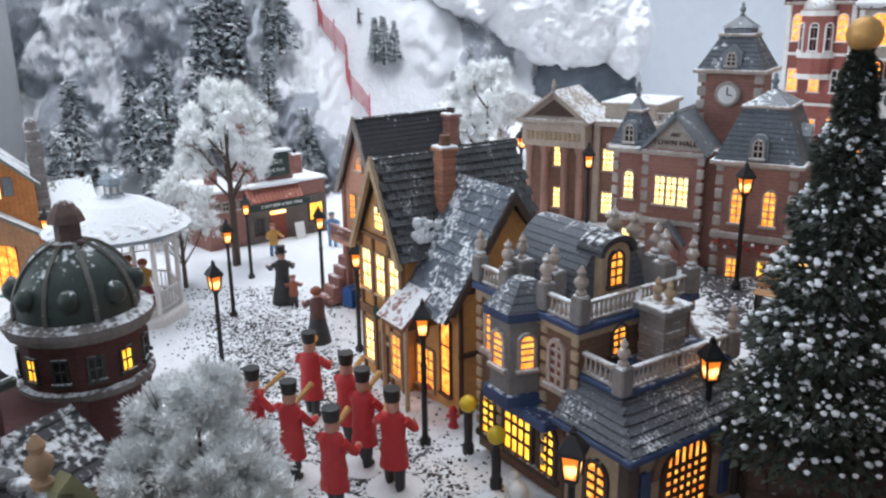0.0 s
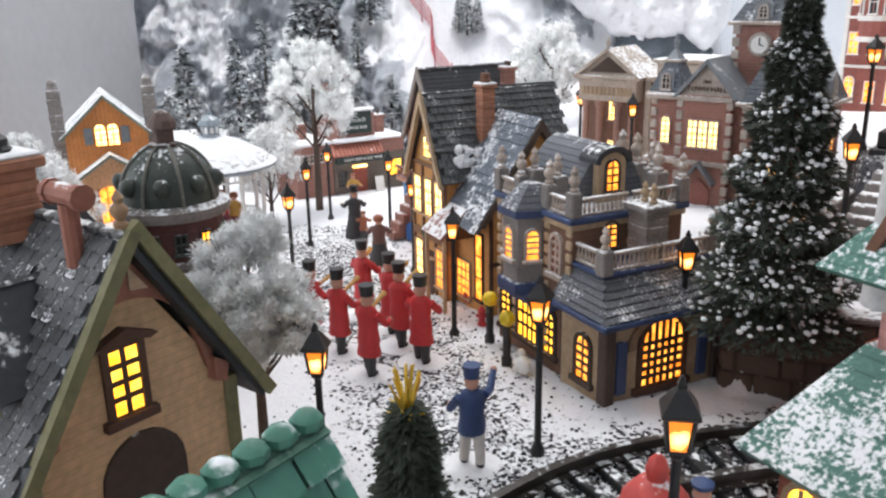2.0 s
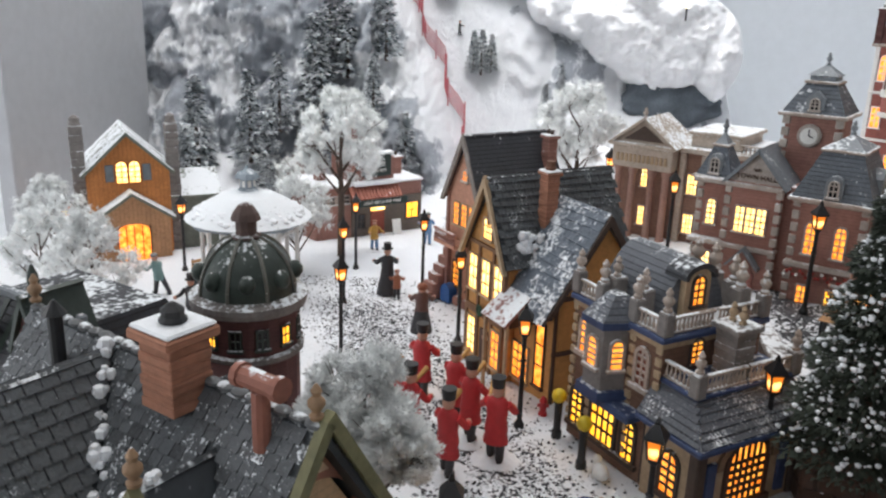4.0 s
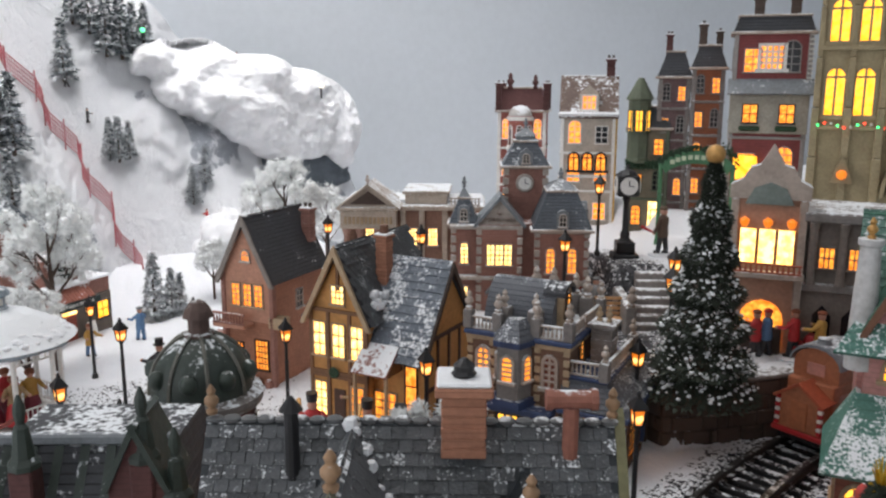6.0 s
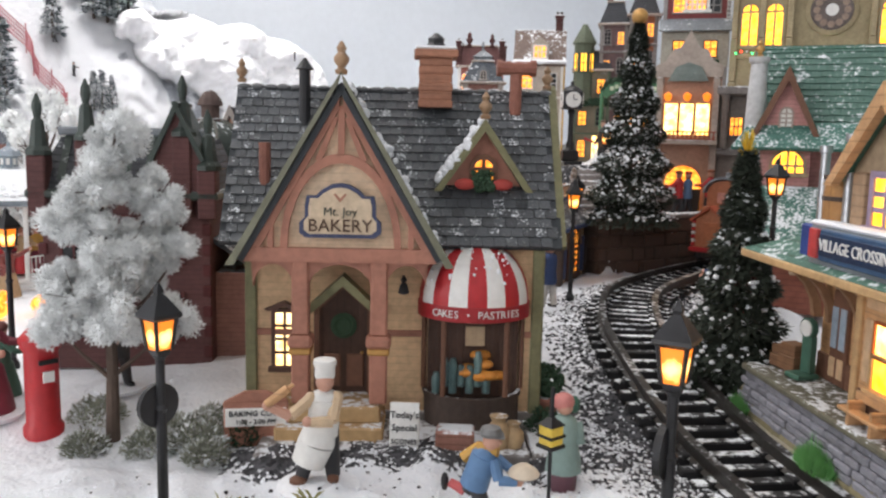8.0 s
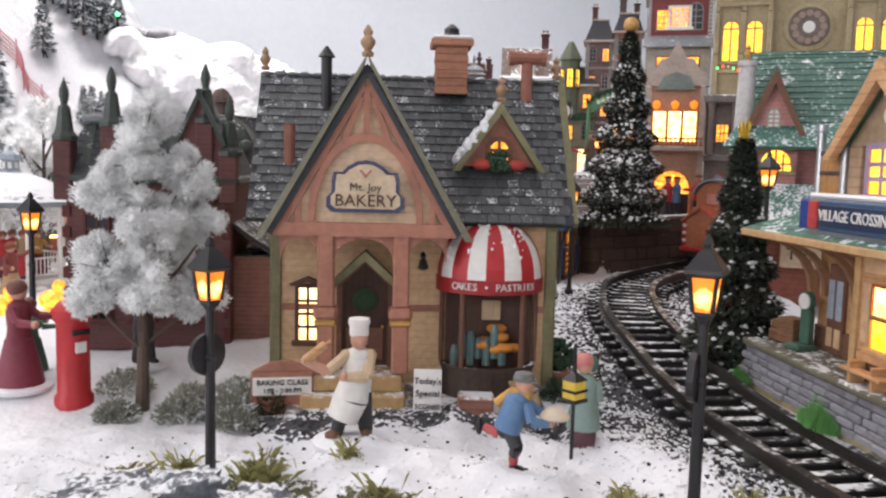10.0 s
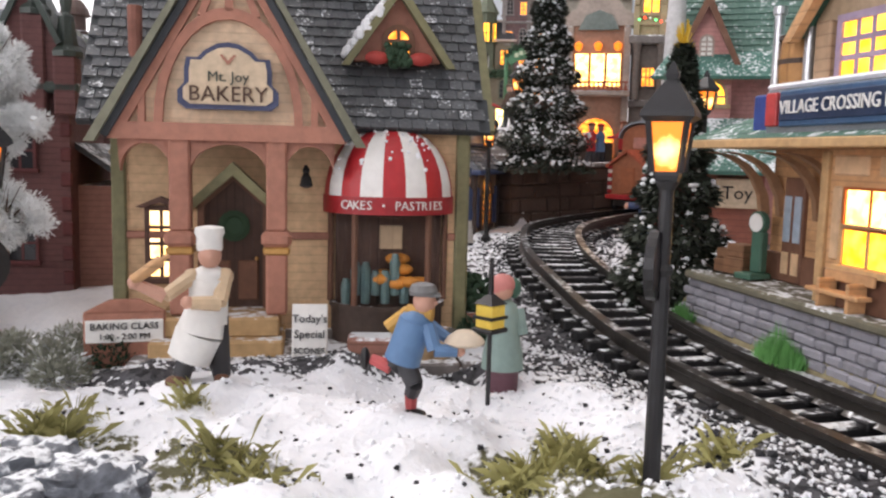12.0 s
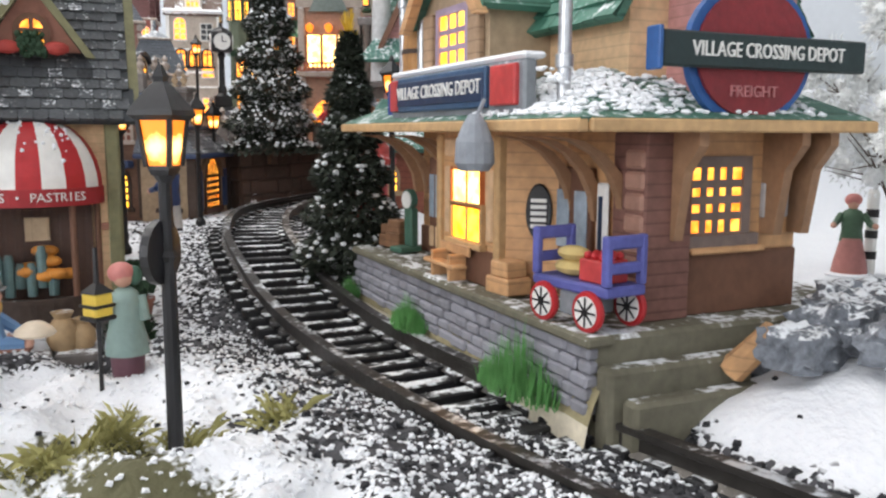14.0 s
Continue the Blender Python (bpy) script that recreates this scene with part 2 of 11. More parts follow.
# ---- mesh building ----
class Geo:
    """Collects vertices and faces; every face keeps the current material slot."""

    def __init__(self):
        self.v, self.f, self.s, self.slot = [], [], [], 0

    def use(self, k):
        self.slot = k
        return self

    def add(self, verts, faces):
        o = len(self.v)
        self.v.extend([tuple(p) for p in verts])
        self.f.extend([tuple(i + o for i in q) for q in faces])
        self.s.extend([self.slot] * len(faces))
        return self

    def box(self, x0, x1, y0, y1, z0, z1, c=0.0):
        """A box; c: chamfer of all its edges."""
        if c <= 0:
            vs = [(x, y, z) for z in (z0, z1) for y in (y0, y1) for x in (x0, x1)]
            return self.add(vs, [(0, 2, 3, 1), (4, 5, 7, 6), (0, 1, 5, 4), (2, 6, 7, 3), (0, 4, 6, 2), (1, 3, 7, 5)])
        c = min(c, abs(x1 - x0) * 0.45, abs(y1 - y0) * 0.45, abs(z1 - z0) * 0.45)
        vs, idx = [], {}
        for ix, x in enumerate((x0, x1)):
            for iy, y in enumerate((y0, y1)):
                for iz, z in enumerate((z0, z1)):
                    dx, dy, dz = (c, -c)[ix], (c, -c)[iy], (c, -c)[iz]
                    idx[ix, iy, iz, 0] = len(vs)
                    vs.append((x, y + dy, z + dz))
                    idx[ix, iy, iz, 1] = len(vs)
                    vs.append((x + dx, y, z + dz))
                    idx[ix, iy, iz, 2] = len(vs)
                    vs.append((x + dx, y + dy, z))
        fs = []
        ring = ((0, 0), (1, 0), (1, 1), (0, 1))
        for a in (0, 1):
            fs.append([idx[a, p, q, 0] for p, q in (ring[::-1] if a == 0 else ring)])
            fs.append([idx[p, a, q, 1] for p, q in (ring if a == 0 else ring[::-1])])
            fs.append([idx[p, q, a, 2] for p, q in (ring[::-1] if a == 0 else ring)])
        for a in (0, 1):
            for b in (0, 1):
                fs.append([idx[a, b, 0, 0], idx[a, b, 1, 0], idx[a, b, 1, 1], idx[a, b, 0, 1]])
                fs.append([idx[a, 0, b, 0], idx[a, 1, b, 0], idx[a, 1, b, 2], idx[a, 0, b, 2]])
                fs.append([idx[0, a, b, 1], idx[1, a, b, 1], idx[1, a, b, 2], idx[0, a, b, 2]])
                for d in (0, 1):
                    fs.append([idx[a, b, d, 0], idx[a, b, d, 1], idx[a, b, d, 2]])
        return self.add(vs, fs)

    def prism(self, poly, axis, a, b):
        """A polygon pushed along an axis. axis 'y': poly in (x, z); 'x': poly in (y, z); 'z': poly in (x, y)."""
        put = {"y": lambda p, t: (p[0], t, p[1]), "x": lambda p, t: (t, p[0], p[1]), "z": lambda p, t: (p[0], p[1], t)}[axis]
        k = len(poly)
        vs = [put(p, a) for p in poly] + [put(p, b) for p in poly]
        return self.add(vs, [tuple(range(k))[::-1], tuple(range(k, 2 * k))] + [(i, (i + 1) % k, k + (i + 1) % k, k + i) for i in range(k)])

    def lathe(self, profile, x=0.0, y=0.0, k=12, z=0.0, turn=0.0):
        """A turned shape; profile: (radius, height) from the bottom up."""
        vs, fs = [], []
        for r, h in profile:
            for i in range(k):
                a = 2 * math.pi * i / k + turn
                vs.append((x + r * math.cos(a), y + r * math.sin(a), z + h))
        for j in range(len(profile) - 1):
            for i in range(k):
                fs.append((j * k + i, j * k + (i + 1) % k, (j + 1) * k + (i + 1) % k, (j + 1) * k + i))
        fs.append(tuple(range(k))[::-1])
        fs.append(tuple(range((len(profile) - 1) * k, len(profile) * k)))
        return self.add(vs, fs)

    def rod(self, p, q, r, r2=None, k=7):
        """A tapered rod from p to q."""
        p, q = Vector(p), Vector(q)
        r2 = r if r2 is None else r2
        m = (q - p).to_track_quat("Z", "Y").to_matrix()
        vs = [p + m @ Vector((r * math.cos(2 * math.pi * i / k), r * math.sin(2 * math.pi * i / k), 0)) for i in range(k)]
        vs += [q + m @ Vector((r2 * math.cos(2 * math.pi * i / k), r2 * math.sin(2 * math.pi * i / k), 0)) for i in range(k)]
        return self.add(vs, [(i, (i + 1) % k, k + (i + 1) % k, k + i) for i in range(k)] + [tuple(range(k))[::-1], tuple(range(k, 2 * k))])

    def ball(self, c, r, k=10, sx=1.0, sy=1.0, sz=1.0):
        rows = max(4, k // 2 + 1)
        vs, fs = [], []
        for j in range(rows + 1):
            a = math.pi * j / rows
            for i in range(k):
                b = 2 * math.pi * i / k
                vs.append((c[0] + r * sx * math.sin(a) * math.cos(b), c[1] + r * sy * math.sin(a) * math.sin(b), c[2] - r * sz * math.cos(a)))
        for j in range(rows):
            for i in range(k):
                fs.append((j * k + i, j * k + (i + 1) % k, (j + 1) * k + (i + 1) % k, (j + 1) * k + i))
        return self.add(vs, fs)

    def slab(self, a, b, c, d, t):
        """A slab of thickness t below the quad a b c d (anticlockwise from above)."""
        a, b, c, d = (Vector(p) for p in (a, b, c, d))
        nrm = (b - a).cross(d - a).normalized() * t
        vs = [a, b, c, d, a - nrm, b - nrm, c - nrm, d - nrm]
        return self.add(vs, [(0, 1, 2, 3), (7, 6, 5, 4), (0, 4, 5, 1), (1, 5, 6, 2), (2, 6, 7, 3), (3, 7, 4, 0)])

    def moved(self, m):
        self.v = [tuple(m @ Vector(p)) for p in self.v]
        return self

    def weld(self):
        """Joins vertices that lie in one place."""
        seen, at, vs = {}, [], []
        for p in self.v:
            key = tuple(round(c, 6) for c in p)
            if key not in seen:
                seen[key] = len(vs)
                vs.append(p)
            at.append(seen[key])
        self.v, self.f = vs, [tuple(at[i] for i in q) for q in self.f]
        return self

    def laid(self):
        self.v = [tuple(lie(*p)) for p in self.v]
        return self

    def mesh(self, name, mats):
        me = bpy.data.meshes.new(name)
        me.from_pydata(self.v, [], self.f)
        for m in mats:
            me.materials.append(m)
        if len(mats) > 1:
            me.polygons.foreach_set("material_index", self.s)
        me.update()
        return me


def smooth(ob, angle=40):
    ob.data.shade_smooth()
    ob.data.set_sharp_from_angle(angle=radians(angle))
    return ob


def thing(name, label, category, at, group="", kind=""):
    """The Empty at the base of a thing that has parts."""
    ob = new(name)
    ob.empty_display_size = 0.01
    ob.matrix_world = settled(at)
    return tagged(ob, label, category, group, kind)


def part(name, g, material, parent, label="", m=None, soft=False):
    """One mesh as a part of a thing or of a part."""
    mats = list(material) if isinstance(material, (list, tuple)) else [material]
    ob = new(name, g.mesh(name, mats))
    ob.parent = parent
    if m is not None:
        ob.matrix_local = m
    if soft:
        smooth(ob)
    return tagged(ob, label)


def single(name, g, material, at, label, category, group="", kind="", soft=False):
    """A thing that is one mesh."""
    mats = list(material) if isinstance(material, (list, tuple)) else [material]
    ob = new(name, g.mesh(name, mats))
    ob.matrix_world = settled(at)
    if soft:
        smooth(ob)
    return tagged(ob, label, category, group, kind)


def face(x, y, z, turn=0):
    """A frame on a wall: x to the right along it, -y out of it, z up."""
    return pose(x, y, z, 0, 0, turn)


def lettering(name, text, size, material, parent, m, depth=0.0004, label="", squeeze=1.0):
    cu = bpy.data.curves.new(name, "FONT")
    cu.body, cu.size, cu.extrude = text, size, depth
    cu.align_x, cu.align_y, cu.resolution_u = "CENTER", "CENTER", 2
    tmp = bpy.data.objects.new(name, cu)
    me = bpy.data.meshes.new_from_object(tmp)
    bpy.data.objects.remove(tmp)
    me.materials.clear()
    me.materials.append(material)
    ob = new(name, me)
    ob.parent = parent
    ob.matrix_local = m @ pose(0, 0, 0, 90, 0, 0) @ Matrix.Diagonal((squeeze, 1, 1, 1))
    return tagged(ob, label)


def window(parent, m, w, h, pane=None, frame_mat=None, nx=2, nz=3, arch=False, t=0.0016, hood=False, sill=True, name="window"):
    """A window on a wall frame m: a moulded frame with hood, sill, glazing bars and pane of their own."""
    pane, fm = pane or GLOW, frame_mat or STONE
    b = t
    bow = [math.pi * i / 8 for i in range(1, 8)] if arch else []
    inner = [(-w / 2, 0), (w / 2, 0), (w / 2, h)] + [(w / 2 * math.cos(a), h + w / 2 * math.sin(a)) for a in bow] + [(-w / 2, h)]
    r = w / 2 + b
    outer = [(-r, -b), (r, -b), (r, h + (0 if arch else b))] + [(r * math.cos(a), h + r * math.sin(a)) for a in bow] + [(-r, h + (0 if arch else b))]
    k = len(inner)
    vs = [(x, y, z) for loop, y in ((outer, 0.001), (outer, -0.0016), (inner, -0.0016), (inner, 0.0006)) for x, z in loop]
    g = Geo().add(vs, [(j * k + i, j * k + (i + 1) % k, (j + 1) * k + (i + 1) % k, (j + 1) * k + i) for j in range(3) for i in range(k)])
    ob = part(name, g, fm, parent, m=m)
    if sill:
        part("sill", Geo().box(-w / 2 - 1.8 * b, w / 2 + 1.8 * b, -0.0034, 0.0005, -1.5 * b, -0.15 * b, 0.0004), fm, ob)
    if hood:
        part("hood", Geo().prism([(-w / 2 - 2.5 * b, h + b), (0, h + b + w * 0.45), (w / 2 + 2.5 * b, h + b), (w / 2 + 1.2 * b, h + b * 0.6), (0, h + w * 0.38), (-w / 2 - 1.2 * b, h + b * 0.6)], "y", -0.005, 0.001), fm, ob)
    top = h + (w / 2 if arch else 0)
    bar = max(0.00065, 0.36 * b)
    for i in range(1, nx):
        x = -w / 2 + w * i / nx
        part("glazing_bar", Geo().box(x - bar, x + bar, -0.0008, 0.0006, 0, top - (0 if not arch else abs(x) * 0.5)), fm, ob)
    for j in range(1, nz + (1 if arch else 0)):
        z = h * j / nz
        part("glazing_bar", Geo().box(-w / 2, w / 2, -0.0010, 0.0006, z - bar, z + bar), fm, ob)
    p = Geo()
    poly = [(-w / 2, 0), (w / 2, 0), (w / 2, h)]
    poly += [(w / 2 * math.cos(math.pi * i / 8), h + w / 2 * math.sin(math.pi * i / 8)) for i in range(1, 8)] if arch else []
    poly += [(-w / 2, h)]
    p.prism(poly, "y", -0.0004, 0.0008)
    part("pane", p, pane, ob)
    return ob


def shingles(g, x0, x1, eave, ridge, rows, w, t=0.0012, jitter=0.15, skip=None, rng=random):
    """Rows of lapped shingles on a slope; eave and ridge are (y, z)."""
    ey, ez, ry, rz = *eave, *ridge
    L = math.hypot(ry - ey, rz - ez)
    sy, sz = (ry - ey) / L, (rz - ez) / L
    ny, nz = -sz, sy
    if nz < 0:
        ny, nz = -ny, -nz
    st = L / rows
    for r in range(rows):
        off = (r % 2) * w / 2
        n = int((x1 - x0 + off) / w) + 1
        for i in range(n):
            a = max(x0, x0 + i * w - off)
            b = min(x1, a + w * 0.94 if a > x0 else x0 + (i + 1) * w - off - w * 0.06)
            if b - a < w * 0.2 or (skip and skip((a + b) / 2, r / rows)):
                continue
            lift = t * (1 + rng.uniform(-jitter, jitter) * 2)
            s0, s1 = r * st - st * 0.12 * rng.random(), (r + 1.15) * st
            p = []
            for s, up in ((s0, lift), (s1, 0.0002)):
                for x in (a, b):
                    p.append((x, ey + sy * s + ny * up, ez + sz * s + nz * up))
            lo = [(x, ey + sy * s0, ez + sz * s0) for x in (a, b)]
            g.add(p + lo, [(0, 1, 3, 2), (4, 5, 1, 0)])
    return g


def gable_roof(parent, x0, x1, y0, y1, ze, zr, mats, t=0.003, over=0.004, shingle=None, name="roof", label=""):
    """A ridged roof along x between y0 and y1."""
    ym = (y0 + y1) / 2
    g = Geo()
    g.slab((x0, y0 - over, ze - over), (x1, y0 - over, ze - over), (x1, ym, zr), (x0, ym, zr), t)
    g.slab((x1, y1 + over, ze - over), (x0, y1 + over, ze - over), (x0, ym, zr), (x1, ym, zr), t)
    ob = part(name, g, mats, parent, label)
    if shingle:
        rows, w = shingle
        s = Geo()
        shingles(s, x0, x1, (y0 - over, ze - over), (ym, zr), rows, w)
        shingles(s, x0, x1, (y1 + over, ze - over), (ym, zr), rows, w)
        tagged(part("shingle_course", s, SLATE, ob), kind="stuff")
    return ob


def mansard(parent, x0, x1, y0, y1, z0, z1, inset, material, name="roof", cap=True):
    g = Geo()
    lo = [(x0, y0, z0), (x1, y0, z0), (x1, y1, z0), (x0, y1, z0)]
    hi = [(x0 + inset, y0 + inset, z1), (x1 - inset, y0 + inset, z1), (x1 - inset, y1 - inset, z1), (x0 + inset, y1 - inset, z1)]
    g.add(lo + hi, [(3, 2, 1, 0), (4, 5, 6, 7), (0, 1, 5, 4), (1, 2, 6, 5), (2, 3, 7, 6), (3, 0, 4, 7)])
    ob = part(name, g, material, parent)
    if cap:
        c = Geo()
        c.box(x0 + inset - 0.002, x1 - inset + 0.002, y0 + inset - 0.002, y1 - inset + 0.002, z1, z1 + 0.003, 0.0008)
        part("roof_curb", c, STONE, ob)
        e = Geo()
        e.box(x0 - 0.003, x1 + 0.003, y0 - 0.003, y1 + 0.003, z0 - 0.004, z0, 0.0008)
        part("cornice", e, STONE, ob)
    return ob


def finial(parent, x, y, z, s=1.0, material=None, name="finial"):
    g = Geo().lathe([(0.003 * s, 0), (0.0035 * s, 0.002 * s), (0.0018 * s, 0.0035 * s), (0.0042 * s, 0.007 * s), (0.0042 * s, 0.009 * s), (0.002 * s, 0.0115 * s), (0.0028 * s, 0.014 * s), (0.0006 * s, 0.0175 * s)], x, y, 10, z)
    return part(name, g, material or STONE, parent, soft=True)


def chimney(parent, x, y, z0, z1, w, material=None, pots=2, cap=True, name="chimney"):
    n = max(3, int((z1 - z0) / 0.0045))
    ob = part(name, Geo().box(x - w * 0.46, x + w * 0.46, y - w * 0.46, y + w * 0.46, z0, z1), material or BRICKO, parent)
    for i in range(n):
        a, b = z0 + (z1 - z0) * i / n, z0 + (z1 - z0) * (i + 1) / n
        e = 0.0004 * (i % 2)
        part("brick_course", Geo().box(x - w / 2 + e, x + w / 2 - e, y - w / 2 + e, y + w / 2 - e, a, b - 0.0003, 0.0005), material or BRICKO, ob)
    part("chimney_head", Geo().box(x - w * 0.64, x + w * 0.64, y - w * 0.64, y + w * 0.64, z1, z1 + w * 0.22, 0.0008), material or BRICKO, ob)
    if cap:
        part("snow_cap", Geo().box(x - w * 0.6, x + w * 0.6, y - w * 0.6, y + w * 0.6, z1 + w * 0.22, z1 + w * 0.22 + 0.002, 0.001), SNOW, ob)
    for i in range(pots):
        px = x + (i - (pots - 1) / 2) * w * 0.5
        q = Geo().lathe([(w * 0.16, 0), (w * 0.2, w * 0.1), (w * 0.15, w * 0.2), (w * 0.15, w * 0.42), (w * 0.2, w * 0.5)], px, y, 8, z1 + w * 0.22)
        part("chimney_pot", q, STONED, ob, soft=True)
    return ob


def balustrade(parent, x0, x1, y, z, h, n, material=None, m=None):
    g = Geo()
    g.box(x0, x1, y - 0.0016, y + 0.0016, z, z + h * 0.14, 0.0004)
    g.box(x0, x1, y - 0.0019, y + 0.0019, z + h * 0.84, z + h, 0.0005)
    for i in range(n):
        x = x0 + (i + 0.5) * (x1 - x0) / n
        g.lathe([(0.0009, 0), (0.0014, h * 0.2), (0.0007, h * 0.45), (0.001, h * 0.72)], x, y, 6, z + h * 0.13)
    return part("balustrade", g, material or STONE, parent, m=m)

# ---- the room and the ground ----
WALLM = mat("pale_wall_paint", (0.66, 0.70, 0.74), 0.9, var=0.03, stain=1.5, scale=60, bump=0.05, spread=0)
PANELM = mat("grey_panel", (0.52, 0.53, 0.55), 0.7, var=0.05, stain=3, scale=60, bump=0.05, spread=0)
FLOORM = mat("room_floor_vinyl", (0.28, 0.27, 0.26), 0.6, stain=4)


def plain(name, x0, x1, y0, y1, z0, z1, material, label):
    return single(name, Geo().box(x0, x1, y0, y1, z0, z1), material, Matrix(), label, name.split("_")[0], kind="structure")


plain("wall_north", -3.0, 2.2, 1.995, 2.095, -0.9, 2.4, WALLM, "pale grey painted wall behind the snow mountain")
plain("wall_east", 2.2, 2.3, -2.2, 2.16, -0.9, 2.4, WALLM, "pale grey painted side wall of the room")
plain("wall_west", -3.1, -3.0, -2.2, 2.16, -0.9, 2.4, WALLM, "pale grey painted side wall of the room")
plain("wall_south", -3.1, 2.3, -2.3, -2.2, -0.9, 2.4, WALLM, "pale grey painted wall of the room")
plain("ceiling", -3.1, 2.3, -2.3, 2.16, 2.4, 2.5, mat("ceiling_white", (0.8, 0.8, 0.8), 0.9, var=0.03, bump=0.05), "white painted ceiling of the display room")
plain("floor", -3.1, 2.3, -2.3, 2.16, -1.0, -0.9, FLOORM, "grey vinyl floor of the display room")
single("side_panel", Geo().box(-0.86, -0.83, 1.22, 1.66, -0.1, 0.95, 0.002).laid(), PANELM, Matrix(), "smooth grey board closing the side of the layout", "panel", kind="structure")


TRACK = [(-0.13, -0.42), (-0.095, -0.2), (-0.064, -0.03), (-0.036, 0.076), (0.012, 0.2), (0.052, 0.29), (0.102, 0.379), (0.17, 0.455), (0.252, 0.496), (0.35, 0.522), (0.48, 0.525), (0.75, 0.49)]


def spline(pts, per=16):
    out = []
    for i in range(len(pts) - 1):
        p0, p1, p2, p3 = (Vector((*pts[max(0, min(len(pts) - 1, i + k))], 0)) for k in (-1, 0, 1, 2))
        for j in range(per):
            t = j / per
            out.append(0.5 * ((2 * p1) + (p2 - p0) * t + (2 * p0 - 5 * p1 + 4 * p2 - p3) * t * t + (3 * p1 - p0 - 3 * p2 + p3) * t ** 3))
    out.append(Vector((*pts[-1], 0)))
    return out


RAILWAY = spline(TRACK)


def to_track(x, y):
    return min(math.hypot(p.x - x, p.y - y) for p in RAILWAY[::4])


def wall_line(x):
    return 0.600 - 0.25 * max(0.0, x - 0.22) if x < 0.40 else 0.555 - 0.12 * (x - 0.40)


def height(x, y):
    h = 0.0
    # foreground bank beside the railway
    f = sm(0.40, 0.22, y) * sm(0.0, -0.09, x)
    d = to_track(x, y)
    h += 0.012 * f
    h += (0.011 * noise.noise(Vector((x * 17, y * 17, 1.3))) + 0.011 * noise.noise(Vector((x * 45, y * 45, 5.1)))) * f * sm(0.03, 0.09, d)
    h += 0.0022 * noise.noise(Vector((x * 30, y * 30, 2.0))) + (0.0012 + 0.0012 * f) * noise.noise(Vector((x * 110, y * 110, 8.0)))
    h += 0.006 * noise.noise(Vector((x * 9, y * 9, 4.0))) * sm(0.05, 0.12, d) * sm(0.05, -0.1, y)
    # terrace behind the stone wall, then the upper street
    a = sm(0.25, 0.262, x) * sm(wall_line(x) + 0.006, wall_line(x) + 0.016, y)
    terrace = 0.058 * a
    th = 0.062 * sm(0.10, 0.17, x - 0.35 * (1.0 - y)) * sm(0.74, 0.84, y) * (1 - sm(1.25, 1.45, y) * sm(0.2, 0.05, x))
    up = 0.117 * sm(0.385, 0.40, x + 0.18 * (0.86 - y)) * sm(0.80, 0.86, y + 0.3 * (x - 0.4))
    high = 0.15 * sm(0.55, 0.62, x) * sm(0.60, 0.68, y)
    h = h + max(terrace, th, up, high) * sm(1.62, 1.40, y)
    # drifts round the lamp feet and beside the depot
    for mx, my, mr, mh in ((-0.280, 0.215, 0.032, 0.008), (-0.150, 0.075, 0.026, 0.010), (-0.245, 0.150, 0.028, 0.010), (-0.195, 0.118, 0.030, 0.010), (-0.300, 0.165, 0.040, 0.006), (0.085, -0.046, 0.060, 0.022), (0.030, -0.105, 0.050, 0.018), (0.000, -0.040, 0.045, 0.020), (0.060, -0.055, 0.050, 0.014), (0.165, -0.02, 0.06, 0.015), (0.175, 0.300, 0.050, 0.036)):
        q = ((x - mx) ** 2 + (y - my) ** 2) / mr ** 2
        if q < 6:
            h += mh * math.exp(-q) * sm(0.022, 0.05, d)
    # foot of the ski slope
    h += 0.10 * sm(1.45, 1.85, y) * sm(0.40, 0.22, x) + 0.05 * sm(1.35, 1.6, y) * sm(-0.35, -0.6, x)
    return h


def depot_drift(x, y):
    """How far fresh snow covers the ballast at the depot's south end."""
    return sm(0.085, 0.055, math.hypot(x - 0.035, y + 0.060)) * sm(0.030, 0.040, to_track(x, y))


def gravel_mask(x, y):
    d = to_track(x, y)
    g = (0.98 - 0.36 * sm(0.22, 0.40, y)) * sm(0.13, 0.030, d) * (1 - 0.92 * depot_drift(x, y))
    g = max(g, 0.62 * sm(0.13, 0.0, abs((x + 0.0) - (0.02 - (y - 0.62) * 0.55)) - 0.02) * sm(0.42, 0.5, y) * sm(1.12, 0.95, y))
    g = max(g, 0.85 * sm(0.030, 0.0, abs(y - 0.262 + 0.46 * (x + 0.16)) - 0.014) * sm(-0.25, -0.22, x))
    g = max(g, 0.80 * sm(0.0, 0.03, x - 0.255) * sm(0.50, 0.42, x) * sm(0.62, 0.66, y) * sm(1.02, 0.92, y))
    g = max(g, 0.35 * sm(0.0, 0.2, 0.3 - y) * sm(-0.1, -0.3, x))
    return g


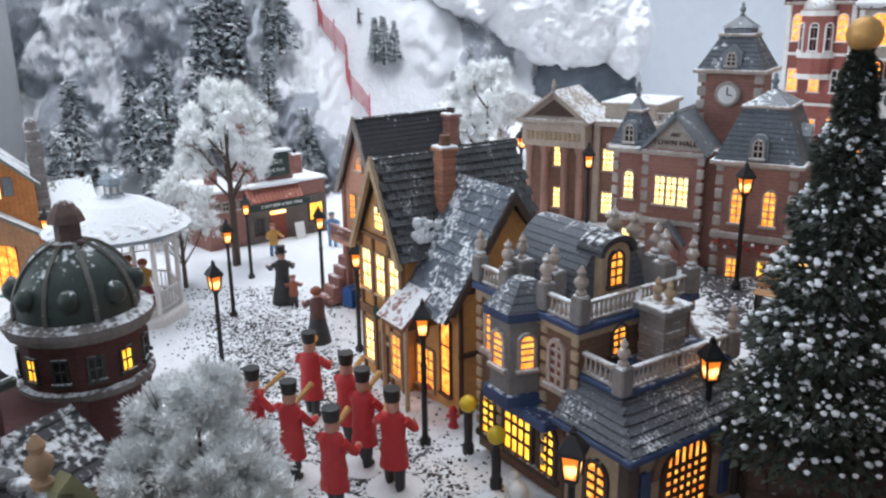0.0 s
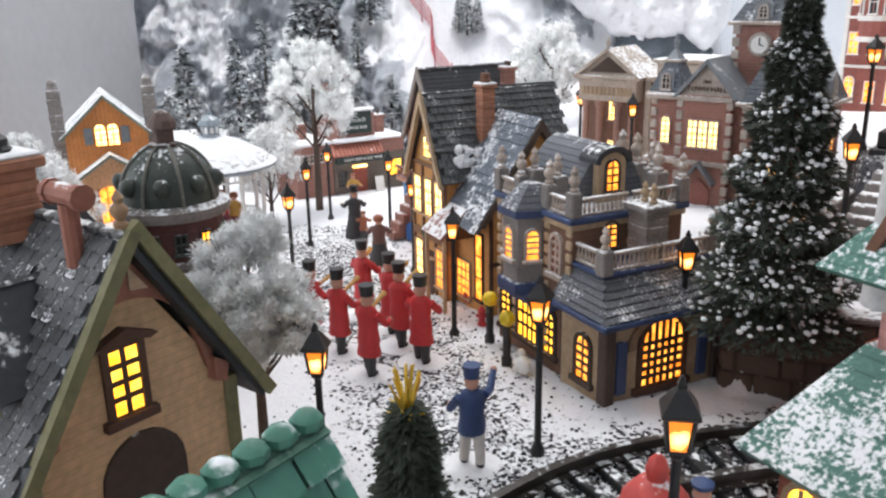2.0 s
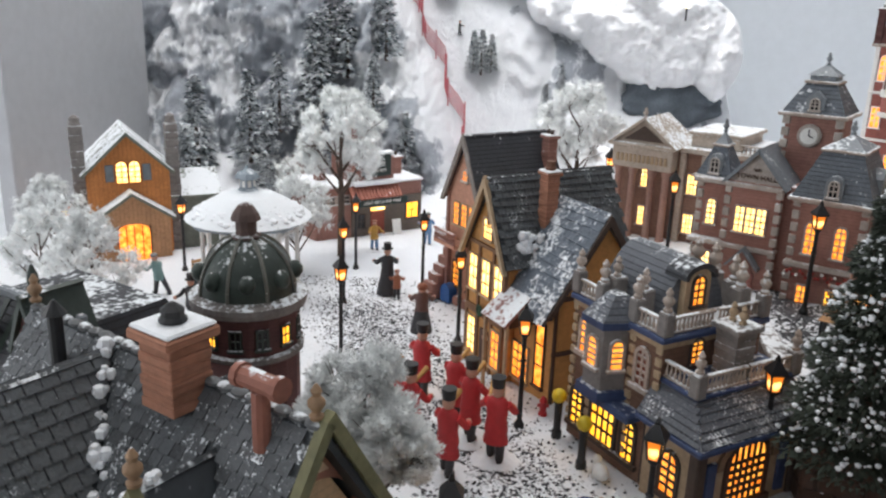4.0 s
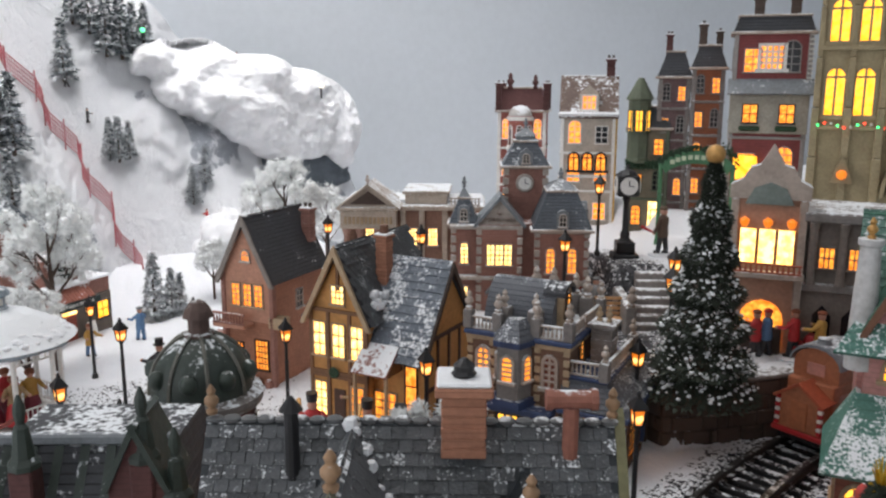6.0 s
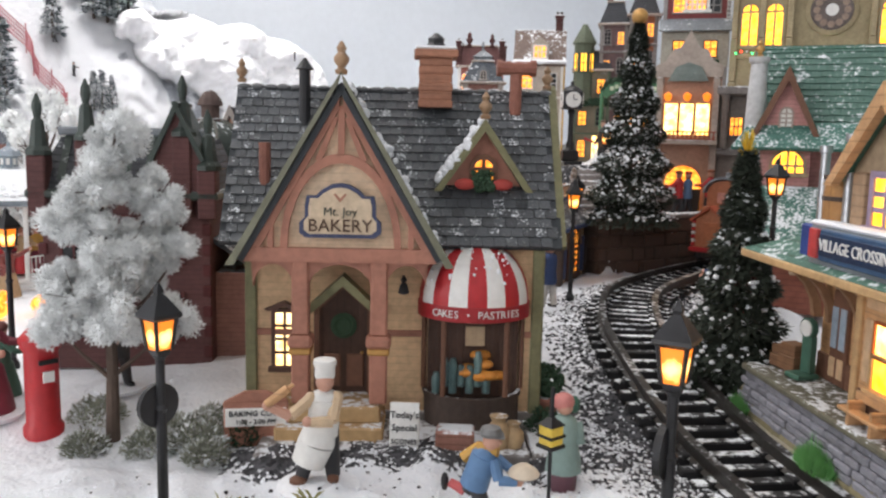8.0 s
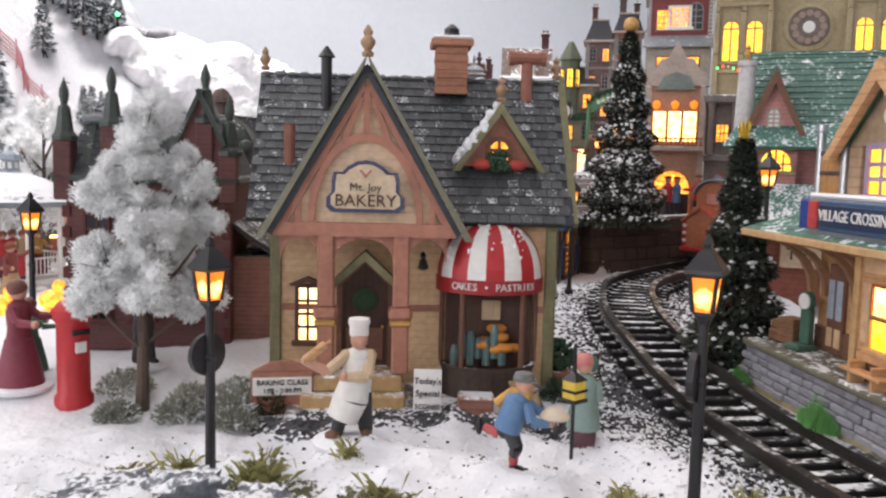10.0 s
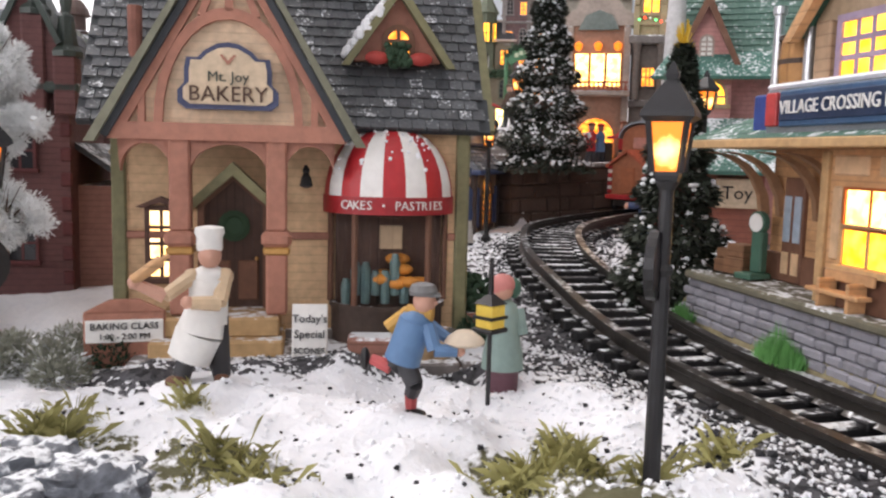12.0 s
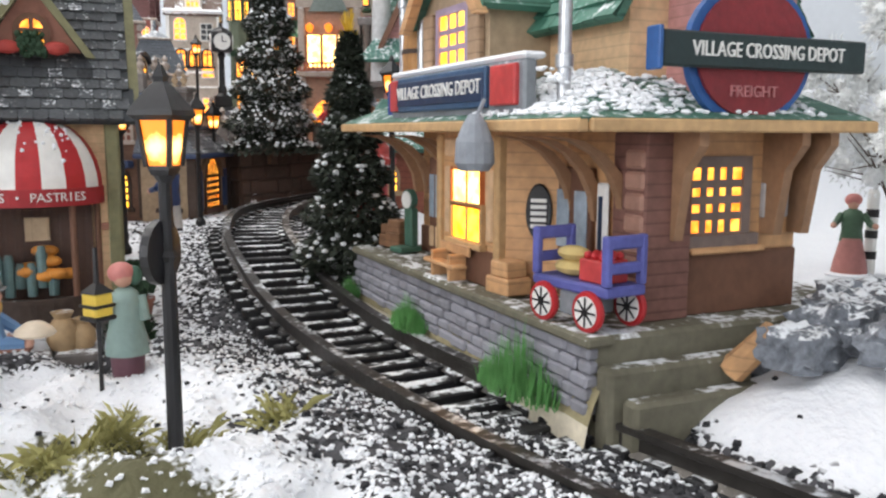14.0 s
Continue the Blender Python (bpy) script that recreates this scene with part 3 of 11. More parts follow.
def moss_mask(x, y):
    m = sm(0.15, 0.45, noise.noise(Vector((x * 16, y * 16, 7.7)))) * sm(0.19, 0.06, y) * sm(-0.02, -0.14, x)
    m = max(m, 0.9 * sm(0.0, 0.3, noise.noise(Vector((x * 24, y * 24, 5.5)))) * sm(0.06, 0.0, math.hypot(x + 0.29, y - 0.17) - 0.03))
    for mx, my, mr in ((-0.162, 0.118, 0.022), (-0.176, 0.103, 0.014), (-0.158, 0.092, 0.014), (-0.235, 0.152, 0.024), (-0.268, 0.197, 0.022), (-0.304, 0.246, 0.02), (-0.108, 0.09, 0.012), (-0.140, 0.125, 0.012)):
        m = max(m, 0.62 * sm(1.2, 0.5, math.hypot(x - mx, (y - my) * 1.4) / mr + 0.5 * noise.noise(Vector((x * 60, y * 60, 2)))))
    return max(m, 0.55 * sm(0.0, 0.4, noise.noise(Vector((x * 20, y * 20, 3.3)))) * sm(0.05, 0.0, math.hypot(x + 0.215, y - 0.30) - 0.05))


def ground_material():
    m = bpy.data.materials.new("snowy_ground")
    m.use_nodes = True
    n, l = m.node_tree.nodes, m.node_tree.links
    b = n["Principled BSDF"]
    tc = n.new("ShaderNodeTexCoord")
    at = n.new("ShaderNodeAttribute")
    at.attribute_name = "gravel"
    am = n.new("ShaderNodeAttribute")
    am.attribute_name = "moss"
    vor = n.new("ShaderNodeTexVoronoi")
    vor.inputs["Scale"].default_value = 420
    l.new(tc.outputs["Object"], vor.inputs["Vector"])
    bn = n.new("ShaderNodeTexNoise")
    bn.inputs["Scale"].default_value, bn.inputs["Detail"].default_value = 55, 4
    l.new(tc.outputs["Object"], bn.inputs["Vector"])
    fn = n.new("ShaderNodeTexNoise")
    fn.inputs["Scale"].default_value, fn.inputs["Detail"].default_value = 320, 3
    l.new(tc.outputs["Object"], fn.inputs["Vector"])

    def maths(op, *ins):
        q = n.new("ShaderNodeMath")
        q.operation = op
        for k, v in enumerate(ins):
            if isinstance(v, float):
                q.inputs[k].default_value = v
            else:
                l.new(v, q.inputs[k])
        return q.outputs[0]

    sep = n.new("ShaderNodeSeparateColor")
    l.new(vor.outputs["Color"], sep.inputs[0])
    cell = maths("MULTIPLY", sep.outputs[0], 0.55)
    mixn = maths("ADD", maths("MULTIPLY", bn.outputs["Fac"], 0.9), cell)
    val = maths("SUBTRACT", maths("MULTIPLY", at.outputs["Fac"], 1.15), mixn)
    th = n.new("ShaderNodeMapRange")
    th.inputs["From Min"].default_value, th.inputs["From Max"].default_value = -0.03, 0.05
    l.new(val, th.inputs["Value"])
    rock = n.new("ShaderNodeMix")
    rock.data_type = "RGBA"
    l.new(sep.outputs[1], rock.inputs[0])
    rock.inputs[6].default_value, rock.inputs[7].default_value = (0.012, 0.013, 0.016, 1), (0.10, 0.10, 0.11, 1)
    snow = n.new("ShaderNodeMix")
    snow.data_type = "RGBA"
    l.new(fn.outputs["Fac"], snow.inputs[0])
    snow.inputs[6].default_value, snow.inputs[7].default_value = (0.76, 0.79, 0.84, 1), (0.90, 0.91, 0.93, 1)
    mv = maths("SUBTRACT", maths("MULTIPLY", am.outputs["Fac"], 1.1), maths("MULTIPLY", fn.outputs["Fac"], 1.1))
    mt = n.new("ShaderNodeMapRange")
    mt.inputs["From Min"].default_value, mt.inputs["From Max"].default_value = -0.04, 0.10
    l.new(mv, mt.inputs["Value"])
    earth = n.new("ShaderNodeMix")
    earth.data_type = "RGBA"
    l.new(mt.outputs[0], earth.inputs[0])
    l.new(snow.outputs[2], earth.inputs[6])
    earth.inputs[7].default_value = (0.105, 0.10, 0.050, 1)
    out = n.new("ShaderNodeMix")
    out.data_type = "RGBA"
    l.new(th.outputs[0], out.inputs[0])
    l.new(earth.outputs[2], out.inputs[6])
    l.new(rock.outputs[2], out.inputs[7])
    l.new(out.outputs[2], b.inputs["Base Color"])
    b.inputs["Roughness"].default_value = 0.85
    bump = n.new("ShaderNodeBump")
    bump.inputs["Strength"].default_value, bump.inputs["Distance"].default_value = 0.7, 0.0015
    l.new(maths("ADD", fn.outputs["Fac"], cell), bump.inputs["Height"])
    l.new(bump.outputs[0], b.inputs["Normal"])
    return m


GROUNDM = ground_material()


def ground_sheet():
    xs = np.unique(np.concatenate([np.linspace(-2.9, -0.95, 8), np.linspace(-0.95, -0.42, 54), np.linspace(-0.42, 0.30, 181), np.linspace(0.30, 0.9, 91), np.linspace(0.9, 2.15, 8)]))
    ys = np.unique(np.concatenate([np.linspace(-1.0, -0.2, 20), np.linspace(-0.2, 0.45, 163), np.linspace(0.45, 1.3, 143), np.linspace(1.3, 2.05, 50)]))
    vs = [(float(x), float(y), height(x, y)) for y in ys for x in xs]
    k = len(xs)
    fs = [(j * k + i, j * k + i + 1, (j + 1) * k + i + 1, (j + 1) * k + i) for j in range(len(ys) - 1) for i in range(k - 1)]
    me = bpy.data.meshes.new("ground")
    me.from_pydata([lie(*p) for p in vs], [], fs)
    for nm, fn in (("gravel", gravel_mask), ("moss", moss_mask)):
        at = me.attributes.new(nm, "FLOAT", "POINT")
        at.data.foreach_set("value", [fn(p[0], p[1]) if -0.9 < p[0] < 0.9 and p[1] < 1.3 else 0.0 for p in vs])
    me.materials.append(GROUNDM)
    me.shade_smooth()
    return tagged(new("ground", me), "white artificial snow over dark gravel on the layout", "ground", kind="structure")


ground_sheet()


def on_ground(x, y, turn=0, lift=0.0):
    return pose(x, y, height(x, y) + lift, 0, 0, turn)


# ---- the railway ----
RAILM = mat("dark_rail", (0.06, 0.055, 0.05), 0.4, metal=0.6, snow=0.12)
TIEM = mat("black_sleeper", (0.014, 0.014, 0.016), 0.7, snow=0.30)


def railway():
    rw = thing("railway_track", "black model railway track with sleepers dusted in snow", "track", Matrix(), kind="structure")
    zt = 0.006
    for side in (-1, 1):
        g = Geo()
        prof = [(-0.0035, 0.0), (0.0035, 0.0), (0.0012, 0.0018), (0.0012, 0.0058), (0.0026, 0.0066), (0.0026, 0.0088), (-0.0026, 0.0088), (-0.0026, 0.0066), (-0.0012, 0.0058), (-0.0012, 0.0018)]
        vs, fs, k = [], [], len(prof)
        for i, p in enumerate(RAILWAY):
            a, b = RAILWAY[max(0, i - 1)], RAILWAY[min(len(RAILWAY) - 1, i + 1)]
            d = (b - a).normalized()
            nrm = Vector((d.y, -d.x, 0))
            for u, w in prof:
                q = p + nrm * (side * 0.0215 + u)
                vs.append((q.x, q.y, zt + w))
        for i in range(len(RAILWAY) - 1):
            fs += [(i * k + j, i * k + (j + 1) % k, (i + 1) * k + (j + 1) % k, (i + 1) * k + j) for j in range(k)]
        part("rail", g.add(vs, fs).laid(), RAILM, rw)
    tie = Geo().box(-0.034, 0.034, -0.0038, 0.0038, 0, 0.0055, 0.0008).box(-0.027, -0.016, -0.0046, 0.0046, 0.0035, 0.0068, 0.0006).box(0.016, 0.027, -0.0046, 0.0046, 0.0035, 0.0068, 0.0006).mesh("sleeper", [TIEM])
    run, last = 0.0, RAILWAY[0]
    for i in range(1, len(RAILWAY)):
        p, d = RAILWAY[i], RAILWAY[i] - RAILWAY[i - 1]
        run += d.length
        while run > 0.0162:
            run -= 0.0162
            q = p - d.normalized() * run
            ob = new("sleeper", tie)
            ob.parent = rw
            ob.matrix_local = settled(pose(q.x, q.y, 0.0008, 0, 0, math.degrees(math.atan2(d.y, d.x)) - 90))


railway()

# ---- the bakery ----
BAKERY = pose(-0.1665, 0.3075, 0.008, 0, 0, -27)


FINIAL = mat("bronze_brown_finial", (0.34, 0.21, 0.12), 0.5, snow=0.15)


def bakery():
    bk = thing("bakery", "cream half-timbered model bakery with slate roof and lit windows", "model house", BAKERY)
    # walls: front, back, two gable ends
    w = Geo()
    w.prism([(0.024, 0.0), (0.1165, 0.0), (0.1165, 0.112), (0.070, 0.180), (0.024, 0.108)], "x", -0.052, 0.111)
    wall = part("wall", w, CREAM, bk, "cream planked walls")
    t = Geo()
    for x in (-0.0525, 0.1095):
        part("corner_board", Geo().box(x - 0.003, x + 0.0035, 0.0215, 0.0285, 0.0, 0.108, 0.0008), OLIVE, bk)
    for x0, x1 in ((-0.05, -0.02), (0.024, 0.045), (0.103, 0.111)):
        part("belt_board", Geo().box(x0, x1, 0.0222, 0.0245, 0.050, 0.0535, 0.0004), TIMBER, bk)
    part("eaves_board", Geo().box(-0.055, 0.112, 0.018, 0.0245, 0.104, 0.109, 0.0006), OLIVE, bk)
    part("plinth", Geo().box(-0.054, 0.1125, 0.021, 0.118, -0.012, 0.006, 0.001), STONEG, bk)
    # east gable end: timber spandrels round an arch, lit window, dark doorway
    ee = face(0.1112, 0.070, 0, 90)
    xs = [-0.036 + 0.072 * i / 24 for i in range(25)]
    sp = Geo()
    for x0, x1 in zip(xs, xs[1:]):
        under = [0.130 + 0.034 * math.sqrt(max(0.0, 1 - (x / 0.0305) ** 2)) if abs(x) < 0.0305 else 0.1235 + 0.004 * math.cos((abs(x) - 0.0305) * 500) for x in (x0, x1)]
        over = [0.184 - 1.40 * abs(x) for x in (x0, x1)]
        sp.prism([(x0, under[0]), (x1, under[1]), (x1, over[1]), (x0, over[0])], "y", -0.0024, 0.001)
    part("timber_spandrel", sp, TIMBER, bk, m=ee)
    for s in (-1, 1):
        part("infill_panel", Geo().prism([(s * 0.0022, 0.1675), (s * 0.0100, 0.1665), (s * 0.0022, 0.1770)][::s], "y", -0.0032, -0.002), CREAMP, bk, m=ee)
        part("corbel", Geo().prism([(s * 0.0415, 0.124), (s * 0.0345, 0.129), (s * 0.0345, 0.118), (s * 0.040, 0.116)][::s], "y", -0.0055, 0.001), TIMBER, bk, m=ee)
        part("corner_board", Geo().box(s * 0.0445 - 0.003, s * 0.0445 + 0.003, -0.0022, 0.001, 0.0, 0.116, 0.0006), OLIVE, bk, m=ee)
    window(bk, ee @ pose(-0.003, 0, 0.1185), 0.0125, 0.027, YELLOW, mat("dark_sash", (0.10, 0.05, 0.035), 0.7), 2, 4, hood=True, t=0.0030)
    # no opening is cut: a flat dark slab stands for the doorway
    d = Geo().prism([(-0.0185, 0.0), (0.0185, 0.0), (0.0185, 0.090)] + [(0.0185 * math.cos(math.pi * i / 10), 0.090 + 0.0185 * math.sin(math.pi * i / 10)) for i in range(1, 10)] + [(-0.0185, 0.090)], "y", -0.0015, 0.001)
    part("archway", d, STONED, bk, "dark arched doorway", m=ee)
    for s in (-1, 1):
        bg = Geo().slab((0.1235, 0.070 + s * 0.0565, 0.1045), (0.1235, 0.070, 0.1930), (0.1190, 0.070, 0.1930), (0.1190, 0.070 + s * 0.0565, 0.1045), 0.005)
        part("bargeboard", bg, OLIVE, bk)
    # main roof with single slates
    EAVE, RIDGE = (0.0125, 0.1035), (0.070, 0.1905)
    rg = Geo()
    rg.slab((-0.068, EAVE[0], EAVE[1]), (0.121, EAVE[0], EAVE[1]), (0.121, *RIDGE), (-0.068, *RIDGE), 0.003)
    rg.slab((0.121, 0.1265, 0.106), (-0.068, 0.1265, 0.106), (-0.068, *RIDGE), (0.121, *RIDGE), 0.003)
    roof = part("roof", rg, SLATEJ, bk, "dark slate roof dusted with snow")
    back = Geo()
    shingles(back, -0.068, 0.121, (0.1265, 0.106), RIDGE, 15, 0.0075)
    tagged(part("back_slate_course", back, SLATE, roof), kind="stuff")
    for i in range(24):
        x = -0.068 + 0.189 * (i + 0.5) / 24
        part("ridge_tile", Geo().ball((x, 0.070, 0.1905), 0.0042, 8, 1.1, 0.75, 0.42 + 0.12 * (i % 2)), mat("ridge_grey", (0.12, 0.125, 0.13), 0.6, snow=0.22), roof, soft=True)
    # porch gable
    pg = Geo()
    for s in (-1, 1):
        a, b, c, d2 = (s * 0.0535, -0.006, 0.098), (0, -0.006, 0.1895), (0, 0.069, 0.1895), (s * 0.0535, 0.016, 0.098)
        pg.slab(*((d2, c, b, a) if s > 0 else (a, b, c, d2))[:4], 0.003)
    part("porch_roof", pg, SLATEJ, bk)
    for s in (-1, 1):
        sg = Geo()
        L = math.hypot(0.0535, 0.0915)
        ux, uz = s * 0.0535 / L, -0.0915 / L
        nx, nz = s * 0.0915 / L, 0.0535 / L
        for r in range(15):
            for c in range(11):
                s0, s1 = L * (1 - (r + 1.1) / 15), L * (1 - (r - 0.1) / 15)
                y0 = -0.005 + c * 0.0075 - (r % 2) * 0.0036
                y1 = y0 + 0.0069
                lim = 0.067 - 0.054 * (s1 / L)
                if y1 > lim + 0.004:
                    continue
                lift = 0.0014 + random.uniform(-0.0002, 0.0003)
                q = []
                for ss, up in ((s1, lift), (s0, 0.0003)):
                    for yy in (max(-0.006, y0), y1):
                        q.append((ux * ss + nx * up, yy, 0.1895 + uz * ss + nz * up))
                q += [(ux * s1, yy, 0.1895 + uz * s1) for yy in (max(-0.006, y0), y1)]
                sg.add(q, [(0, 1, 3, 2), (4, 5, 1, 0)])
        tagged(part("porch_slate_course", sg, SLATE, bk), kind="stuff")
        bb = Geo().prism([(s * 0.0555, 0.0945), (s * 0.0015, 0.1890), (0, 0.1950), (s * 0.0600, 0.0945)] if s > 0 else [(-0.0600, 0.0945), (0, 0.1950), (-0.0015, 0.1890), (-0.0555, 0.0945)], "y", -0.0085, -0.004)
        part("bargeboard", bb, mat("grey_green_bargeboard", (0.17, 0.17, 0.12), 0.7, snow=0.3), bk)
        sn = Geo()
        for i in range(46):
            f = random.random()
            sn.ball((s * 0.050 * (1 - f) + random.uniform(-0.003, 0.003), 0.010 + 0.052 * f + random.uniform(0, 0.005), 0.104 + 0.087 * f), random.uniform(0.0018, 0.004), 6)
        if s > 0:
            tagged(part("valley_snow", sn, SNOW, bk, "loose snow lying in the roof valley", soft=True), kind="stuff")
    # gable face
    gf = Geo().prism([(-0.050, 0.1005), (0.050, 0.1005), (0, 0.1840)], "y", 0.0, 0.004)
    part("gable_panel", gf, CREAMP, bk, "cream gable panel")
    tb = Geo()
    tb.prism([(-0.0515, 0.096), (0.0515, 0.096), (0.0475, 0.1035), (-0.0475, 0.1035)], "y", -0.004, 0.004)
    for s in (-1, 1):
        tb.prism([(s * 0.050, 0.1), (s * 0.0445, 0.1), (s * 0.0015, 0.1755), (0, 0.1870)][:: s], "y", -0.0035, 0.002)
    for i in range(16):
        a0, a1 = math.pi * i / 16, math.pi * (i + 1) / 16
        tb.prism([(0.0320 * math.cos(a0), 0.1035 + 0.050 * math.sin(a0)), (0.0320 * math.cos(a1), 0.1035 + 0.050 * math.sin(a1)), (0.0282 * math.cos(a1), 0.1035 + 0.045 * math.sin(a1)), (0.0282 * math.cos(a0), 0.1035 + 0.045 * math.sin(a0))], "y", -0.003, 0.002)
    tb.box(-0.0017, 0.0017, -0.003, 0.002, 0.152, 0.178)
    for s in (-1, 1):
        tb.prism([(s * 0.010, 0.150), (s * 0.0135, 0.150), (s * 0.004, 0.172), (s * 0.0015, 0.172)][:: s], "y", -0.003, 0.002)
        tb.box(s * 0.037 - 0.0015, s * 0.037 + 0.0015, -0.003, 0.002, 0.1035, 0.122)
    part("timber_frame", tb, TIMBER, bk)
    # sign board
    pts = [(-0.0225, 0.108), (-0.019, 0.1055), (0.019, 0.1055), (0.0225, 0.108), (0.0225, 0.1135), (0.0195, 0.1165), (0.0195, 0.1225), (0.0185, 0.1275), (0.0135, 0.1275), (0.0105, 0.1305), (0.005, 0.1335), (0, 0.1342), (-0.005, 0.1335), (-0.0105, 0.1305), (-0.0135, 0.1275), (-0.0185, 0.1275), (-0.0195, 0.1225), (-0.0195, 0.1165), (-0.0225, 0.1135)]
    pts = [(x * 0.95, z + 0.004) for x, z in pts]
    sign = part("sign_board", Geo().prism(pts, "y", -0.0065, -0.002), mat("slate_blue_border", (0.05, 0.06, 0.12), 0.6), bk, "cream sign board with a slate-blue border")
    inner = [(x * 0.885, 0.1235 + (z - 0.1235) * 0.85) for x, z in pts]
    part("sign_face", Geo().prism(inner, "y", -0.0072, -0.003), mat("sign_cream", (0.60, 0.47, 0.33), 0.7), sign)
    lettering("sign_text", "BAKERY", 0.0094, DARKWOOD, sign, pose(0, -0.0074, 0.1158))
    lettering("sign_text", "Mt. Joy", 0.0062, GREEND, sign, pose(0, -0.0074, 0.1233))
    part("wheat_mark", Geo().prism([(-0.0035, 0.1325), (-0.0025, 0.1330), (0, 0.1302), (0.0025, 0.1330), (0.0035, 0.1325), (0, 0.1283)], "y", -0.0078, -0.007), TIMBER, sign)
    # porch: pillars, arch braces, steps, door
    for x in (-0.0215, 0.0205):
        p = Geo()
        p.box(x - 0.0048, x + 0.0048, -0.003, 0.0065, 0.018, 0.05, 0.001)
        p.box(x - 0.0068, x + 0.0068, -0.005, 0.0085, 0.049, 0.056, 0.0018)
        p.box(x - 0.0046, x + 0.0046, -0.0028, 0.0063, 0.056, 0.097, 0.001)
        part("porch_pillar", p, TIMBER, bk)
        part("pillar_band", Geo().box(x - 0.0060, x + 0.0060, -0.0042, 0.0077, 0.0455, 0.049, 0.0008), GOLD, bk)
    for xc, half in ((-0.0005, 0.0165), (-0.036, 0.0105), (0.035, 0.0105)):
        br = Geo()
        for s in (-1, 1):
            for i in range(7):
                a0, a1 = math.pi / 2 * i / 7, math.pi / 2 * (i + 1) / 7
                br.prism([(xc + s * half * math.cos(a0), 0.082 + 0.0125 * math.sin(a0)), (xc + s * half * math.cos(a1), 0.082 + 0.0125 * math.sin(a1)), (xc + s * half * math.cos(a1), 0.0970), (xc + s * (half + 0.001) * math.cos(a0), 0.0970)][:: s], "y", -0.0015, 0.0045)
        part("arch_brace", br.weld(), TIMBER, bk)
    st = part("porch_step", Geo().box(-0.034, 0.024, -0.014, 0.026, 0.0, 0.0085, 0.001), mat("tan_stone", (0.42, 0.27, 0.13), 0.8, snow=0.3), bk)
    part("porch_step", Geo().box(-0.032, 0.022, -0.006, 0.026, 0.0085, 0.0175, 0.001), mat("tan_stone", (0.42, 0.27, 0.13)), bk)
    dr = Geo()
    dr.prism([(-0.0165, 0.0175), (-0.0135, 0.0175), (-0.0135, 0.066), (0, 0.078), (0.0135, 0.066), (0.0135, 0.0175), (0.0165, 0.0175), (0.0165, 0.068), (0, 0.083), (-0.0165, 0.068)], "y", 0.018, 0.0235)
    part("door_surround", dr, BROWN, bk)
    hd = Geo().prism([(-0.021, 0.067), (0, 0.0865), (0.021, 0.067), (0.0185, 0.064), (0, 0.0805), (-0.0185, 0.064)], "y", 0.011, 0.0235)
    part("door_hood", hd, OLIVE, bk)
    door = part("door", Geo().prism([(-0.0135, 0.0175), (0.0135, 0.0175), (0.0135, 0.066), (0, 0.078), (-0.0135, 0.066)], "y", 0.0215, 0.0235), DARKWOOD, bk, "dark wooden panelled door")
    for x in (-0.0065, 0.0065):
        part("door_panel", Geo().box(x - 0.0048, x + 0.0048, 0.0203, 0.022, 0.021, 0.040, 0.0006), BROWN, door)
    part("wreath", Geo().lathe([(0.0052, -0.001), (0.0075, 0), (0.0052, 0.001), (0.0038, 0)], 0, 0, 14).moved(pose(0, 0.0200, 0.0565, 90, 0, 0)), mat("fir_green", (0.025, 0.06, 0.03), 0.8), door)
    part("door_knob", Geo().ball((0.0105, 0.0198, 0.041), 0.0010, 8), GOLD, door)
    window(bk, face(-0.0335, 0.0238, 0.032), 0.0105, 0.031, WHITEGLOW, mat("dark_sash", (0.10, 0.05, 0.035), 0.7), 2, 4, hood=True, t=0.0022)
    # wall lantern
    wl = Geo().lathe([(0.0008, 0), (0.0032, 0.001), (0.0022, 0.005), (0.0012, 0.007), (0.0018, 0.0085), (0.0004, 0.011)], 0.0335, 0.019, 8, 0.075)
    wl.rod((0.0335, 0.019, 0.084), (0.0335, 0.025, 0.0845), 0.0007)
    part("wall_lantern", wl, BLACK, bk)
    # striped awning over a bowed shop window
    aw = [Geo(), Geo()]
    K = 9
    for i in range(K):
        g = aw[i % 2]
        for u in range(4):
            a0 = math.pi * (i + u / 4) / K
            a1 = math.pi * (i + (u + 1) / 4) / K
            for v in range(8):
                b0, b1 = math.pi / 2 * v / 8, math.pi / 2 * (v + 1) / 8
                def q(a, b):
                    return (0.0735 - 0.0312 * math.cos(a) * math.cos(b) ** 0.8, 0.0245 - 0.027 * math.sin(a) * math.cos(b) ** 0.8, 0.0715 + 0.0335 * math.sin(b))
                g.add([q(a0, b0), q(a1, b0), q(a1, b1), q(a0, b1)], [(0, 1, 2, 3)])
    awn = part("awning", aw[0], REDP, bk, "red and white striped domed awning", soft=True)
    part("white_stripe", aw[1], WHITE, awn, soft=True)
    vb = Geo()
    for i in range(24):
        a0, a1 = math.pi * i / 24, math.pi * (i + 1) / 24
        P = lambda a, r: (0.0735 - 0.0312 * r * math.cos(a), 0.0245 - 0.027 * r * math.sin(a))
        p0, p1, p2, p3 = P(a0, 1.02), P(a1, 1.02), P(a1, 0.96), P(a0, 0.96)
        vb.add([(*p0, 0.064), (*p1, 0.064), (*p1, 0.0722), (*p0, 0.0722), (*p3, 0.064), (*p2, 0.064), (*p2, 0.0722), (*p3, 0.0722)], [(0, 1, 2, 3), (5, 4, 7, 6), (0, 4, 5, 1), (3, 2, 6, 7)])
